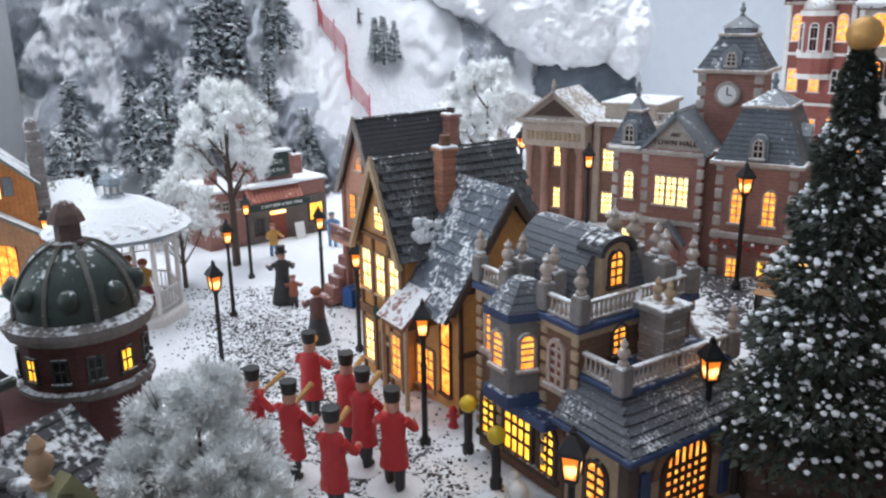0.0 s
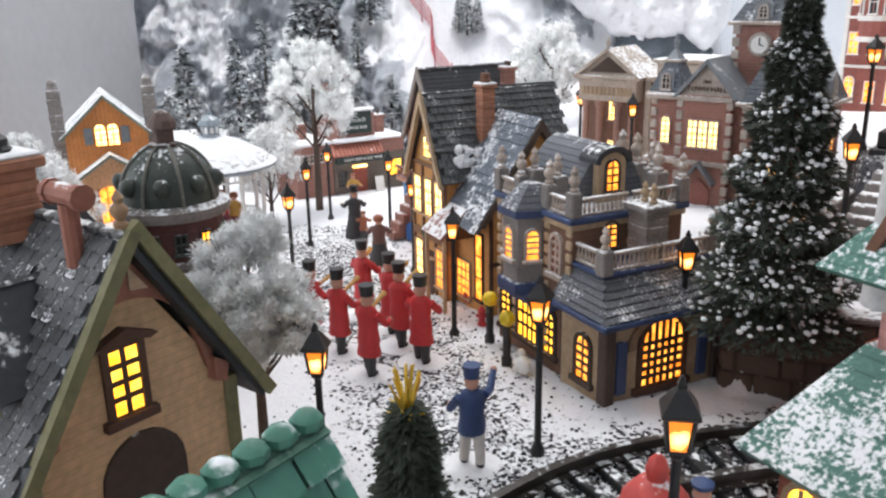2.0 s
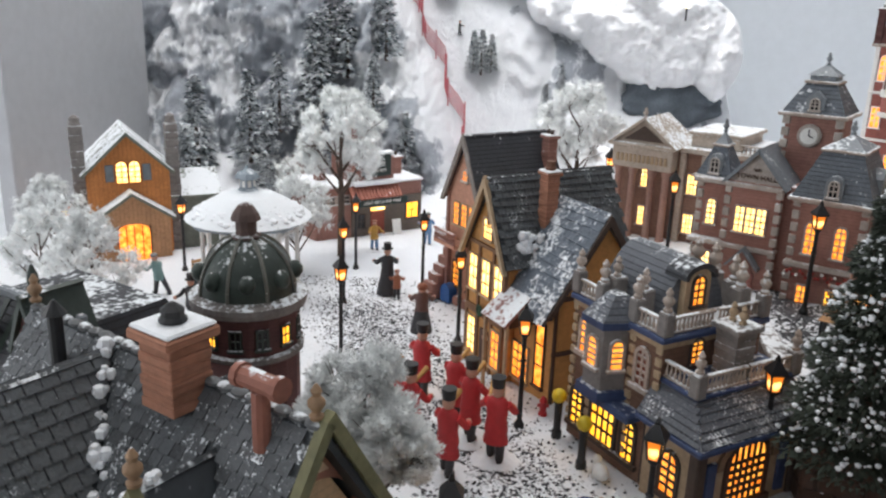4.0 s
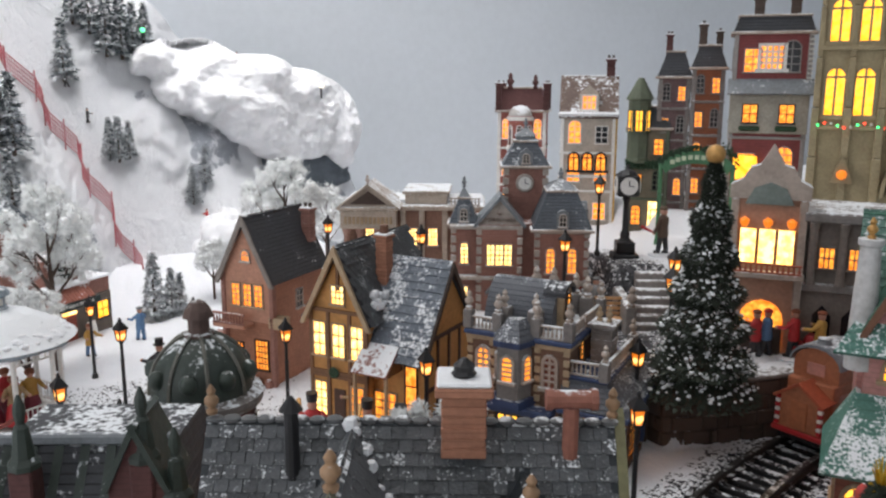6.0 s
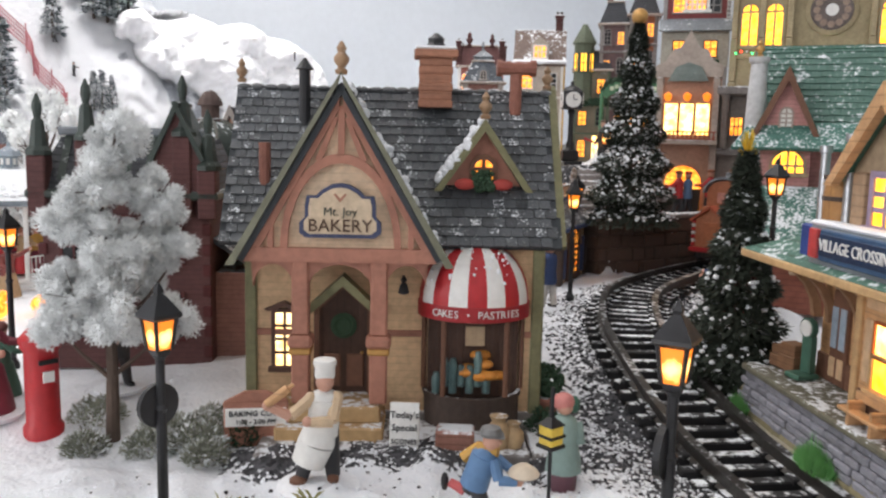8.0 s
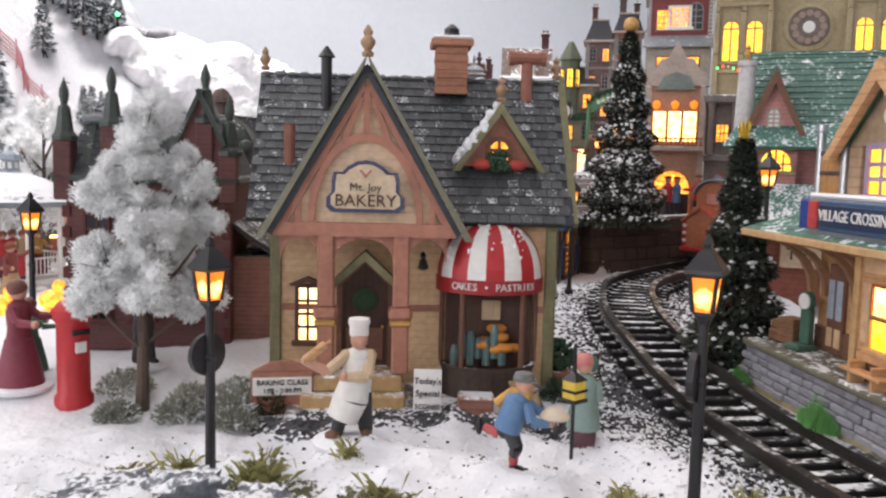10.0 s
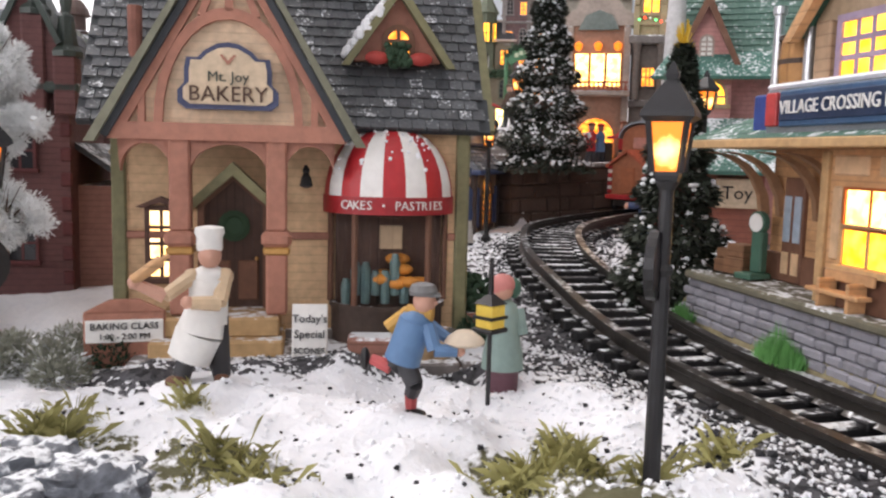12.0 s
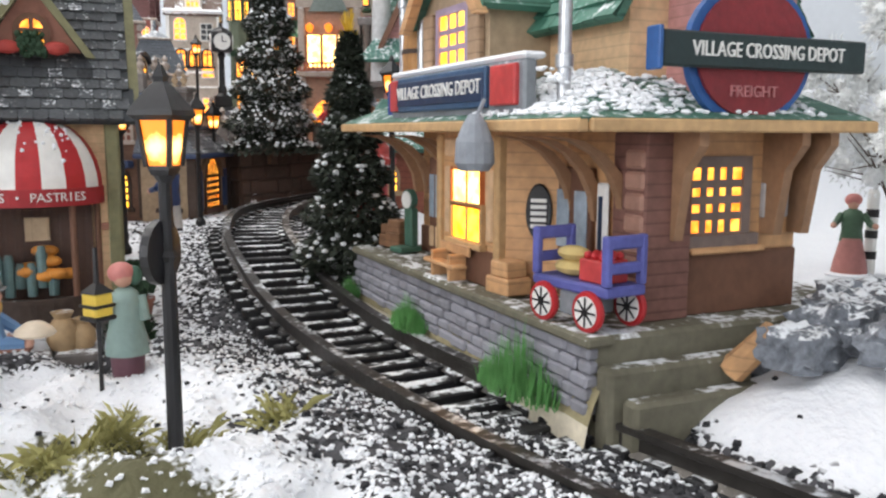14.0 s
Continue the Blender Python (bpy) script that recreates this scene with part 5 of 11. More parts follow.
    lettering("name_text", "VILLAGE CROSSING DEPOT", 0.0080, WHITE, sg, pose(0.108, -0.0034, 0.1204), squeeze=0.875)
    part("snow_ridge", Geo().box(0.050, 0.179, -0.001, 0.009, 0.1290, 0.1315, 0.0014), SNOW, sg)
    part("blue_box", Geo().box(0.034, 0.050, 0.003, 0.014, 0.111, 0.128, 0.001), mat("blue_box_paint", (0.02, 0.05, 0.22), 0.5), dp)
    # round freight sign on the south eave
    fs = pose(0.2165, 0.066, 0.0130, 0, 0, 90) @ Matrix.Diagonal((0.8, 1, 0.8, 1))
    disc = Geo().lathe([(0.030, -0.0028), (0.030, 0.0)], 0, 0, 32).moved(pose(0, 0, 0.146, 90, 0, 0) @ Matrix.Diagonal((1.15, 1, 1, 1)))
    fr = part("freight_sign", disc, mat("blue_rim", (0.02, 0.09, 0.28), 0.5), dp, "round red and blue freight sign with a black band", m=fs)
    part("sign_disc", Geo().lathe([(0.0265, 0.0), (0.0265, 0.0012)], 0, 0, 32).moved(pose(0, -0.0002, 0.146, 90, 0, 0) @ Matrix.Diagonal((1.15, 1, 1, 1))), mat("sign_maroon", (0.22, 0.02, 0.025), 0.5), fr)
    part("sign_band", Geo().box(-0.052, 0.060, -0.0055, -0.001, 0.139, 0.153, 0.0008), mat("sign_black_green", (0.015, 0.03, 0.03), 0.5), fr)
    part("band_end", Geo().box(-0.0545, -0.052, -0.006, 0.001, 0.1375, 0.1545, 0.0006), mat("blue_rim", (0.02, 0.09, 0.28)), fr)
    lettering("sign_text", "VILLAGE CROSSING DEPOT", 0.0085, WHITE, fr, pose(0.004, -0.0058, 0.146), squeeze=0.80)
    lettering("sign_text", "FREIGHT", 0.0068, mat("faded_pink", (0.5, 0.2, 0.2), 0.6), fr, pose(0, -0.0018, 0.130))
    return dp


depot()


# ---- the corner hotel with blue trim ----
HOTELSLATE = mat("hotel_slate", (0.12, 0.13, 0.15), 0.6, snow=0.24, bump=0.6, lines=(2, 0.004, 0.5), scale=520)
HOTELBLUE = mat("hotel_blue_trim", (0.040, 0.065, 0.15), 0.55, snow=0.1)


def hotel():
    ho = thing("corner_hotel", "brown brick model hotel with blue trim and balustrades", "model house", pose(0.170, 0.560, 0.0, 0, 0, -53.5))
    hb = mat("brown_facade_brick", (0.19, 0.105, 0.07), 0.8, lines=(2, 0.0035, 0.35))
    part("south_wing_wall", Geo().box(-0.055, -0.004, 0.004, 0.100, -0.004, 0.062), BEIGE, ho, "beige plastered ground floor")
    part("main_wall", Geo().box(-0.148, -0.052, 0.008, 0.104, -0.004, 0.115), hb, ho)
    for x, y in ((-0.005, 0.005), (-0.005, 0.098), (-0.054, 0.009)):
        part("corner_pier", Geo().box(x - 0.005, x + 0.004, y - 0.004, y + 0.005, 0, 0.062, 0.001), STONED, ho)
    sk = Geo()
    lo = [(-0.058, -0.004, 0.061), (0.004, -0.004, 0.061), (0.004, 0.110, 0.061), (-0.058, 0.110, 0.061)]
    hi = [(-0.058, 0.012, 0.083), (-0.021, 0.012, 0.083), (-0.021, 0.104, 0.083), (-0.058, 0.104, 0.083)]
    sk.slab(lo[0], lo[1], hi[1], hi[0], 0.003).slab(lo[1], lo[2], hi[2], hi[1], 0.003).slab(hi[0], hi[1], hi[2], hi[3], 0.003)
    skirt = part("skirt_roof", sk, HOTELSLATE, ho, "snow-dusted slate skirt roof")
    sh = Geo()
    for r in range(6):
        for i in range(12):
            f = (r + 0.1) / 6
            xa = 0.004 - 0.025 * f
            y0 = -0.002 + 0.0155 * f + i * (0.110 - 0.02 * f) / 12
            sh.add([(xa + 0.0012, y0, 0.061 + 0.022 * f + 0.0006), (xa + 0.0012, y0 + 0.0082, 0.061 + 0.022 * f + 0.0006), (xa - 0.0042, y0 + 0.0082, 0.061 + 0.022 * (f + 0.17)), (xa - 0.0042, y0, 0.061 + 0.022 * (f + 0.17))], [(0, 1, 2, 3)])
            x0 = -0.056 + i * (0.058 - 0.024 * f) / 12
            ya = -0.004 + 0.016 * f
            sh.add([(x0, ya - 0.0008, 0.061 + 0.022 * f + 0.0006), (x0 + 0.0042, ya - 0.0008, 0.061 + 0.022 * f + 0.0006), (x0 + 0.0042, ya + 0.0028, 0.061 + 0.022 * (f + 0.17)), (x0, ya + 0.0028, 0.061 + 0.022 * (f + 0.17))], [(0, 1, 2, 3)])
    tagged(part("skirt_slate_course", sh, HOTELSLATE, skirt), kind="stuff")
    part("skirt_fascia", Geo().box(-0.058, 0.006, -0.006, 0.112, 0.056, 0.0605, 0.001), HOTELBLUE, ho)
    part("parapet_base", Geo().box(-0.056, -0.017, 0.009, 0.108, 0.083, 0.0865, 0.0008), HOTELBLUE, ho)
    for y0, y1 in ((0.016, 0.058), (0.060, 0.102)):
        balustrade(ho, y0, y1, 0, 0.0865, 0.013, 11, m=pose(-0.021, 0, 0, 0, 0, 90))
    balustrade(ho, -0.052, -0.024, 0.013, 0.0865, 0.013, 7)
    for x, y in ((-0.021, 0.013), (-0.021, 0.105)):
        part("parapet_pier", Geo().box(x - 0.0045, x + 0.0045, y - 0.0045, y + 0.0045, 0.084, 0.102, 0.001), STONEG, ho)
        finial(ho, x, y, 0.102, 0.9)
    # ground floor openings
    sf = face(-0.0035, 0.050, 0.0, 90)
    window(ho, sf @ pose(0, 0, 0.008), 0.034, 0.030, GLOW, DARKWOOD, 6, 5, arch=True, t=0.004)
    g = Geo()
    for i in range(10):
        a0, a1 = math.pi * i / 10, math.pi * (i + 1) / 10
        g.prism([(0.024 * math.cos(a0), 0.036 + 0.020 * math.sin(a0)), (0.024 * math.cos(a1), 0.036 + 0.020 * math.sin(a1)), (0.0295 * math.cos(a1), 0.036 + 0.0245 * math.sin(a1)), (0.0295 * math.cos(a0), 0.036 + 0.0245 * math.sin(a0))], "y", -0.002, 0.001)
    part("stone_arch", g.weld(), mat("arch_brown", (0.24, 0.15, 0.09), 0.8), ho, m=sf)
    for s in (-1, 1):
        part("blue_shutter", Geo().box(s * 0.0345 - 0.004, s * 0.0345 + 0.004, -0.0025, 0.0005, 0.006, 0.044, 0.0005), HOTELBLUE, ho, m=sf)
    for x, w, h in ((-0.028, 0.014, 0.030), (-0.075, 0.012, 0.032), (-0.136, 0.012, 0.030)):
        window(ho, face(x, 0.0035 if x > -0.05 else 0.0075, 0.010), w, h * 0.8, YELLOW if x < -0.05 else GLOW, STONED, 2, 4, arch=True, t=0.003)
    window(ho, face(-0.104, 0.0072, 0.010), 0.026, 0.030, YELLOW, STONED, 4, 3, t=0.003)
    # bay turret on the west front
    tur = [(-0.118, 0.009), (-0.112, -0.010), (-0.092, -0.010), (-0.086, 0.009)]
    bay = part("bay_turret", Geo().prism(tur, "z", 0.060, 0.112), STONEG, ho, "projecting stone bay with blue mouldings")
    big = [(-0.1225, 0.009), (-0.1145, -0.0135), (-0.0895, -0.0135), (-0.0815, 0.009)]
    part("bay_cornice", Geo().prism(big, "z", 0.110, 0.1155), HOTELBLUE, bay)
    part("bay_base", Geo().prism(big, "z", 0.054, 0.0615), HOTELBLUE, bay)
    part("bay_bracket", Geo().prism([(-0.110, 0.009), (-0.107, -0.006), (-0.097, -0.006), (-0.094, 0.009)], "z", 0.046, 0.054), HOTELBLUE, bay)
    br = Geo()
    top = [(-0.110, 0.012), (-0.107, 0.002), (-0.097, 0.002), (-0.094, 0.012)]
    br.add([(*p, 0.1155) for p in big] + [(*p, 0.132) for p in top], [(0, 1, 5, 4), (1, 2, 6, 5), (2, 3, 7, 6), (3, 0, 4, 7), (4, 5, 6, 7)])
    part("bay_roof", br, HOTELSLATE, bay)
    window(ho, face(-0.102, -0.0105, 0.079), 0.0092, 0.017, GLOW, STONE, 1, 4, arch=True, t=0.0022)
    for x, a in ((-0.1155, -73), (-0.0885, 73)):
        window(ho, pose(x, 0.0, 0.079, 0, 0, a) @ pose(0, -0.0008, 0), 0.0085, 0.017, GLOW, STONE, 1, 4, arch=True, t=0.0018)
    part("balcony", Geo().box(-0.124, -0.062, -0.008, 0.008, 0.047, 0.054, 0.0015), HOTELBLUE, ho, "blue balcony moulding")
    for x in (-0.069, -0.133):
        window(ho, face(x, 0.0075, 0.073), 0.010, 0.022, GLOW if x < -0.1 else mat("dim_red_pane", (0.16, 0.04, 0.02), 0.3), STONE, 2, 4, arch=True, t=0.0028)
    for i in range(12):
        for x in (-0.0535, -0.0805, -0.124, -0.1465):
            part("quoin", Geo().box(x - 0.003, x + 0.003, 0.0062, 0.0085, 0.004 + i * 0.009, 0.010 + i * 0.009, 0.0006), BEIGE, ho)
    uw = face(-0.0515, 0.0, 0.0, 90)
    for y in (0.040, 0.078):
        window(ho, uw @ pose(y, 0, 0.092), 0.010, 0.013, GLOW, STONED, 2, 3, arch=True)
    chimney(ho, -0.036, 0.060, 0.084, 0.120, 0.020, STONEG, 0, False)
    for x in (-0.041, -0.032):
        finial(ho, x, 0.060, 0.1245, 0.8, BEIGE, "chimney_pot")
    part("cornice", Geo().box(-0.152, -0.048, 0.004, 0.108, 0.112, 0.1165, 0.001), HOTELBLUE, ho)
    part("frieze", Geo().box(-0.150, -0.050, 0.006, 0.106, 0.1075, 0.112, 0.0006), BEIGE, ho)
    balustrade(ho, -0.082, -0.054, 0.009, 0.1165, 0.0125, 7)
    for y0, y1 in ((0.014, 0.056), (0.06, 0.1)):
        balustrade(ho, y0, y1, 0, 0.1165, 0.0125, 11, m=pose(-0.054, 0, 0, 0, 0, 90))
    balustrade(ho, -0.148, -0.122, 0.009, 0.1165, 0.0125, 7)
    for x, y in ((-0.053, 0.010), (-0.053, 0.103), (-0.083, 0.010), (-0.120, 0.010), (-0.149, 0.010)):
        part("parapet_pier", Geo().box(x - 0.0045, x + 0.0045, y - 0.0045, y + 0.0045, 0.1165, 0.134, 0.001), STONEG, ho)
        finial(ho, x, y, 0.134, 1.0)
    part("roof_deck", Geo().box(-0.148, -0.056, 0.012, 0.1, 0.1165, 0.1185), SNOW, ho)
    # attic with a curved roof and dormer
    part("attic_roof", Geo().prism([(0.026 + 0.062 * i / 10, 0.118 + 0.040 * math.sin(math.pi * i / 10) ** 0.7) for i in range(11)], "x", -0.142, -0.076), HOTELSLATE, ho, "curved snowy attic roof")
    dorm = Geo().prism([(-0.012, 0.118), (0.012, 0.118), (0.012, 0.146)] + [(0.012 * math.cos(math.pi * i / 8), 0.146 + 0.008 * math.sin(math.pi * i / 8)) for i in range(1, 8)] + [(-0.012, 0.146)], "y", 0, 0.018)
    df = face(-0.0705, 0.054, 0, 90)
    part("dormer", dorm, BEIGE, ho, m=df)
    g = Geo()
    for i in range(8):
        a0, a1 = math.pi * i / 8, math.pi * (i + 1) / 8
        g.prism([(0.0122 * math.cos(a0), 0.1462 + 0.0082 * math.sin(a0)), (0.0122 * math.cos(a1), 0.1462 + 0.0082 * math.sin(a1)), (0.016 * math.cos(a1), 0.147 + 0.0115 * math.sin(a1)), (0.016 * math.cos(a0), 0.147 + 0.0115 * math.sin(a0))], "y", -0.003, 0.018)
    part("dormer_hood", g.weld(), SLATED, ho, m=df)
    window(ho, df @ pose(0, -0.0004, 0.127), 0.010, 0.016, GLOW, STONED, 2, 3, arch=True)
    for x, y, s in ((-0.062, 0.088, 1.15), (-0.076, 0.096, 1.15), (-0.100, 0.100, 1.25), (-0.118, 0.100, 1.25), (-0.088, 0.020, 0.9), (-0.118, 0.020, 0.9)):
        part("chimney_pedestal", Geo().box(x - 0.006, x + 0.006, y - 0.006, y + 0.006, 0.1165, 0.138, 0.001), STONEG, ho)
        finial(ho, x, y, 0.138, s, STONE, "chimney_pot")
    part("side_yard_wall", Geo().box(-0.05, 0.0, 0.100, 0.118, -0.004, 0.04, 0.001), STONED, ho)
    return ho


hotel()


# ---- timber-framed shop ----
def tudor():
    td = thing("tudor_shop", "half-timbered model shop with dark slate roofs", "model house", pose(0.0, 0.800, 0.0, 0, 0, -54))
    warm = mat("ochre_infill", (0.50, 0.25, 0.08), 0.75)
    part("wall", Geo().prism([(-0.034, -0.004), (0.034, -0.004), (0.034, 0.128), (0.0, 0.185), (-0.034, 0.128)], "y", 0.0, 0.13), warm, td, "ochre plaster walls")
    ti = Geo()
    for x in (-0.0345, -0.013, 0.013, 0.0325):
        ti.box(x - 0.0015, x + 0.0020, -0.002, 0.002, 0, 0.128)
    for z in (0.058, 0.062, 0.128):
        ti.box(-0.0345, 0.0345, -0.0022, 0.002, z - 0.0018, z + 0.0018)
    ti.box(-0.0015, 0.0015, -0.002, 0.002, 0.15, 0.182)
    part("timber_frame", ti, mat("brown_timber", (0.20, 0.10, 0.05), 0.7), td)
    for sgn in (-1, 1):
        q = ((sgn * 0.042, -0.006, 0.118), (0, -0.006, 0.196), (0, 0.136, 0.196), (sgn * 0.042, 0.136, 0.118))
        r = part("roof", Geo().slab(*(q if sgn < 0 else q[::-1]), 0.003), SLATED, td)
        part("bargeboard", Geo().prism([(sgn * 0.043, 0.113), (sgn * 0.038, 0.113), (0, 0.186), (0, 0.197)][::sgn], "y", -0.009, -0.005), BEIGE, td)
        sg = Geo()
        for k in range(12):
            for j in range(17):
                f = k / 12
                x0, x1 = sgn * 0.042 * (1 - f + 0.01), sgn * 0.042 * (1 - f - 0.095)
                z0, z1 = 0.118 + 0.078 * f, 0.118 + 0.078 * (f + 0.095)
                y0 = -0.006 + j * 0.0083 + (k % 2) * 0.004
                up = 0.0012 + random.uniform(0, 0.0006)
                sg.add([(x0 + sgn * up, y0, z0 + up * 0.5), (x0 + sgn * up, y0 + 0.0076, z0 + up * 0.5), (x1, y0 + 0.0076, z1 + 0.0004), (x1, y0, z1 + 0.0004)], [(0, 1, 2, 3)])
        tagged(part("slate_course", sg, SLATE, r), kind="stuff")
    window(td, face(0.0, -0.0005, 0.136), 0.014, 0.018, PALEGLOW, BEIGE, 3, 3)
    for x in (-0.0235, 0.0, 0.0225):
        window(td, face(x, -0.0005, 0.080), 0.0135, 0.034, PALEGLOW, BEIGE, 2, 3)
    for x in (-0.023, 0.022):
        window(td, face(x, -0.0005, 0.014), 0.0135, 0.036, PALEGLOW if x < 0 else GLOW, BEIGE, 2, 4)
    d = part("door", Geo().box(-0.007, 0.007, -0.0015, 0.001, 0.0, 0.045, 0.0005), DARKWOOD, td)
    part("door_wreath", Geo().lathe([(0.004, -0.001), (0.0065, 0), (0.004, 0.001), (0.003, 0)], 0, 0, 12).moved(pose(-0.005, -0.004, 0.063, 90, 0, 0)), mat("fir_green", (0.025, 0.06, 0.03)), td)
    # side wing with blue-grey slates
    part("wing_wall", Geo().prism([(0.012, -0.004), (0.110, -0.004), (0.110, 0.105), (0.060, 0.168), (0.012, 0.105)], "x", 0.034, 0.094), warm, td)
    wr = Geo().slab((0.026, -0.004, 0.086), (0.099, -0.004, 0.086), (0.099, 0.060, 0.178), (0.026, 0.060, 0.178), 0.003).slab((0.099, 0.122, 0.095), (0.026, 0.122, 0.095), (0.026, 0.060, 0.178), (0.099, 0.060, 0.178), 0.003)
    w = part("wing_roof", wr, SLATEB, td, "blue-grey slate wing roof dusted with snow")
    sg = Geo()
    shingles(sg, 0.026, 0.099, (-0.004, 0.086), (0.060, 0.178), 13, 0.0078, 0.0014)
    tagged(part("slate_course", sg, mat("blue_slate_tile", (0.13, 0.155, 0.19), 0.55, snow=0.50, spread=0.3), w), kind="stuff")
    g = Geo()
    for s in (-1, 1):
        g.prism([(0.060 + s * 0.060, 0.091), (0.060 + s * 0.055, 0.090), (0.060, 0.168), (0.060, 0.178)][::s], "x", 0.0985, 0.101)
    part("wing_bargeboard", g, STONED, td)
    ww = Geo()
    for y in (0.014, 0.036, 0.06, 0.084, 0.108):
        ww.box(0.0935, 0.0958, y - 0.0016, y + 0.0016, 0.0, 0.105)
    ww.box(0.0935, 0.0958, 0.012, 0.11, 0.052, 0.056).box(0.0935, 0.0958, 0.012, 0.11, 0.103, 0.107)
    part("wing_timber", ww, DARKWOOD, td)
    part("porch_roof", Geo().slab((0.028, -0.022, 0.076), (0.068, -0.022, 0.076), (0.068, 0.012, 0.106), (0.028, 0.012, 0.106), 0.003), mat("faded_red_board", (0.30, 0.13, 0.11), 0.7, snow=0.75), td, "snow-covered sloping porch roof with faded sign")
    part("porch_side", Geo().prism([(-0.020, 0.073), (0.012, 0.073), (0.012, 0.102)], "x", 0.0655, 0.0675), DARKWOOD, td)
    for x in (0.030, 0.066):
        part("porch_post", Geo().box(x - 0.0016, x + 0.0016, -0.019, -0.0158, 0, 0.078, 0.0004), BEIGE, td)
    window(td, face(0.048, 0.0115, 0.012), 0.024, 0.034, GLOW, BEIGE, 3, 4)
    window(td, face(0.078, 0.0115, 0.018), 0.012, 0.060, GLOW, DARKWOOD, 1, 3)
    chimney(td, 0.0265, 0.046, 0.135, 0.199, 0.0135, BRICKO, 0)
    part("chimney_pot", Geo().lathe([(0.0045, 0), (0.0052, 0.004), (0.0042, 0.005), (0.0042, 0.010)], 0.0265, 0.046, 12, 0.202), BROWN, td)
    s = Geo()
    for i in range(70):
        s.ball((0.034 + random.uniform(-0.004, 0.004), 0.012 + random.random() * 0.03, 0.112 + random.random() * 0.035), random.uniform(0.002, 0.0045), 6)
    tagged(part("drifted_snow", s, SNOW, td, soft=True), kind="stuff")
    return td


tudor()


# ---- brick house with outside stair ----
def brick_house():
    b = thing("brick_house", "orange brick model house with steep dark roof", "model house", pose(-0.047, 0.998, 0.0, 0, 0, -50))
    part("wall", Geo().prism([(-0.034, -0.004), (0.034, -0.004), (0.034, 0.142), (0.0, 0.200), (-0.034, 0.142)], "y", 0.0, 0.11), BRICKO, b)
    part("upper_front", Geo().prism([(-0.036, 0.082), (0.036, 0.082), (0.036, 0.142), (0.0, 0.202), (-0.036, 0.142)], "y", -0.004, 0.0), mat("salmon_plaster", (0.50, 0.26, 0.18), 0.75), b)
    for sgn in (-1, 1):
        q = ((sgn * 0.043, -0.010, 0.132), (0, -0.010, 0.212), (0, 0.116, 0.212), (sgn * 0.043, 0.116, 0.132))
        part("roof", Geo().slab(*(q if sgn < 0 else q[::-1]), 0.003), SLATED, b)
        part("bargeboard", Geo().prism([(sgn * 0.0435, 0.128), (sgn * 0.037, 0.128), (0, 0.201), (0, 0.2135)][::sgn], "y", -0.012, -0.009), mat("grey_bargeboard", (0.25, 0.22, 0.20), 0.7, snow=0.3), b)
        part("corner_post", Geo().box(sgn * 0.035 - 0.003, sgn * 0.035 + 0.003, -0.006, 0.002, 0, 0.14, 0.0008), BRICK, b)
    window(b, face(0, -0.0045, 0.157), 0.010, 0.007, GLOW, STONE, 3, 1, arch=True)
    for x in (-0.016, 0.001, 0.017):
        window(b, face(x, -0.0045, 0.102), 0.0105, 0.026, GLOW, BEIGE, 2, 4)
    window(b, face(0.016, -0.0005, 0.022), 0.017, 0.036, GLOW, DARKWOOD, 4, 5)
    window(b, face(-0.018, -0.0005, 0.022), 0.012, 0.030, GLOW, DARKWOOD, 3, 4)
    part("balcony", Geo().box(-0.040, 0.006, -0.022, 0.0, 0.076, 0.081, 0.001), mat("salmon_plaster", (0.50, 0.26, 0.18)), b)
    balustrade(b, -0.040, 0.006, -0.0205, 0.081, 0.014, 11, BRICK)
    part("wall_box", Geo().box(0.030, 0.050, -0.006, 0.012, 0.076, 0.090, 0.001), BEIGE, b)
    for i in range(6):
        part("stair_step", Geo().box(-0.060, -0.037, -0.030 + i * 0.007, -0.021 + i * 0.007, 0, 0.010 + i * 0.010, 0.0008), BRICK, b)
    window(b, face(0.0345, 0.055, 0.090, 90), 0.012, 0.022, mat("dark_pane", (0.015, 0.015, 0.018)), STONE, 2, 3)
    for i in range(4):
        part("ivy_box", Geo().box(-0.03 + i * 0.018, -0.020 + i * 0.018, -0.010, -0.002, 0.0, 0.012, 0.002), BRICK, b)
    chimney(b, 0.022, 0.10, 0.165, 0.205, 0.014, BRICK, 2)


brick_house()


# ---- town hall ----
TOWN = pose(0.208, 0.958, 0.060, 0, 0, -29)


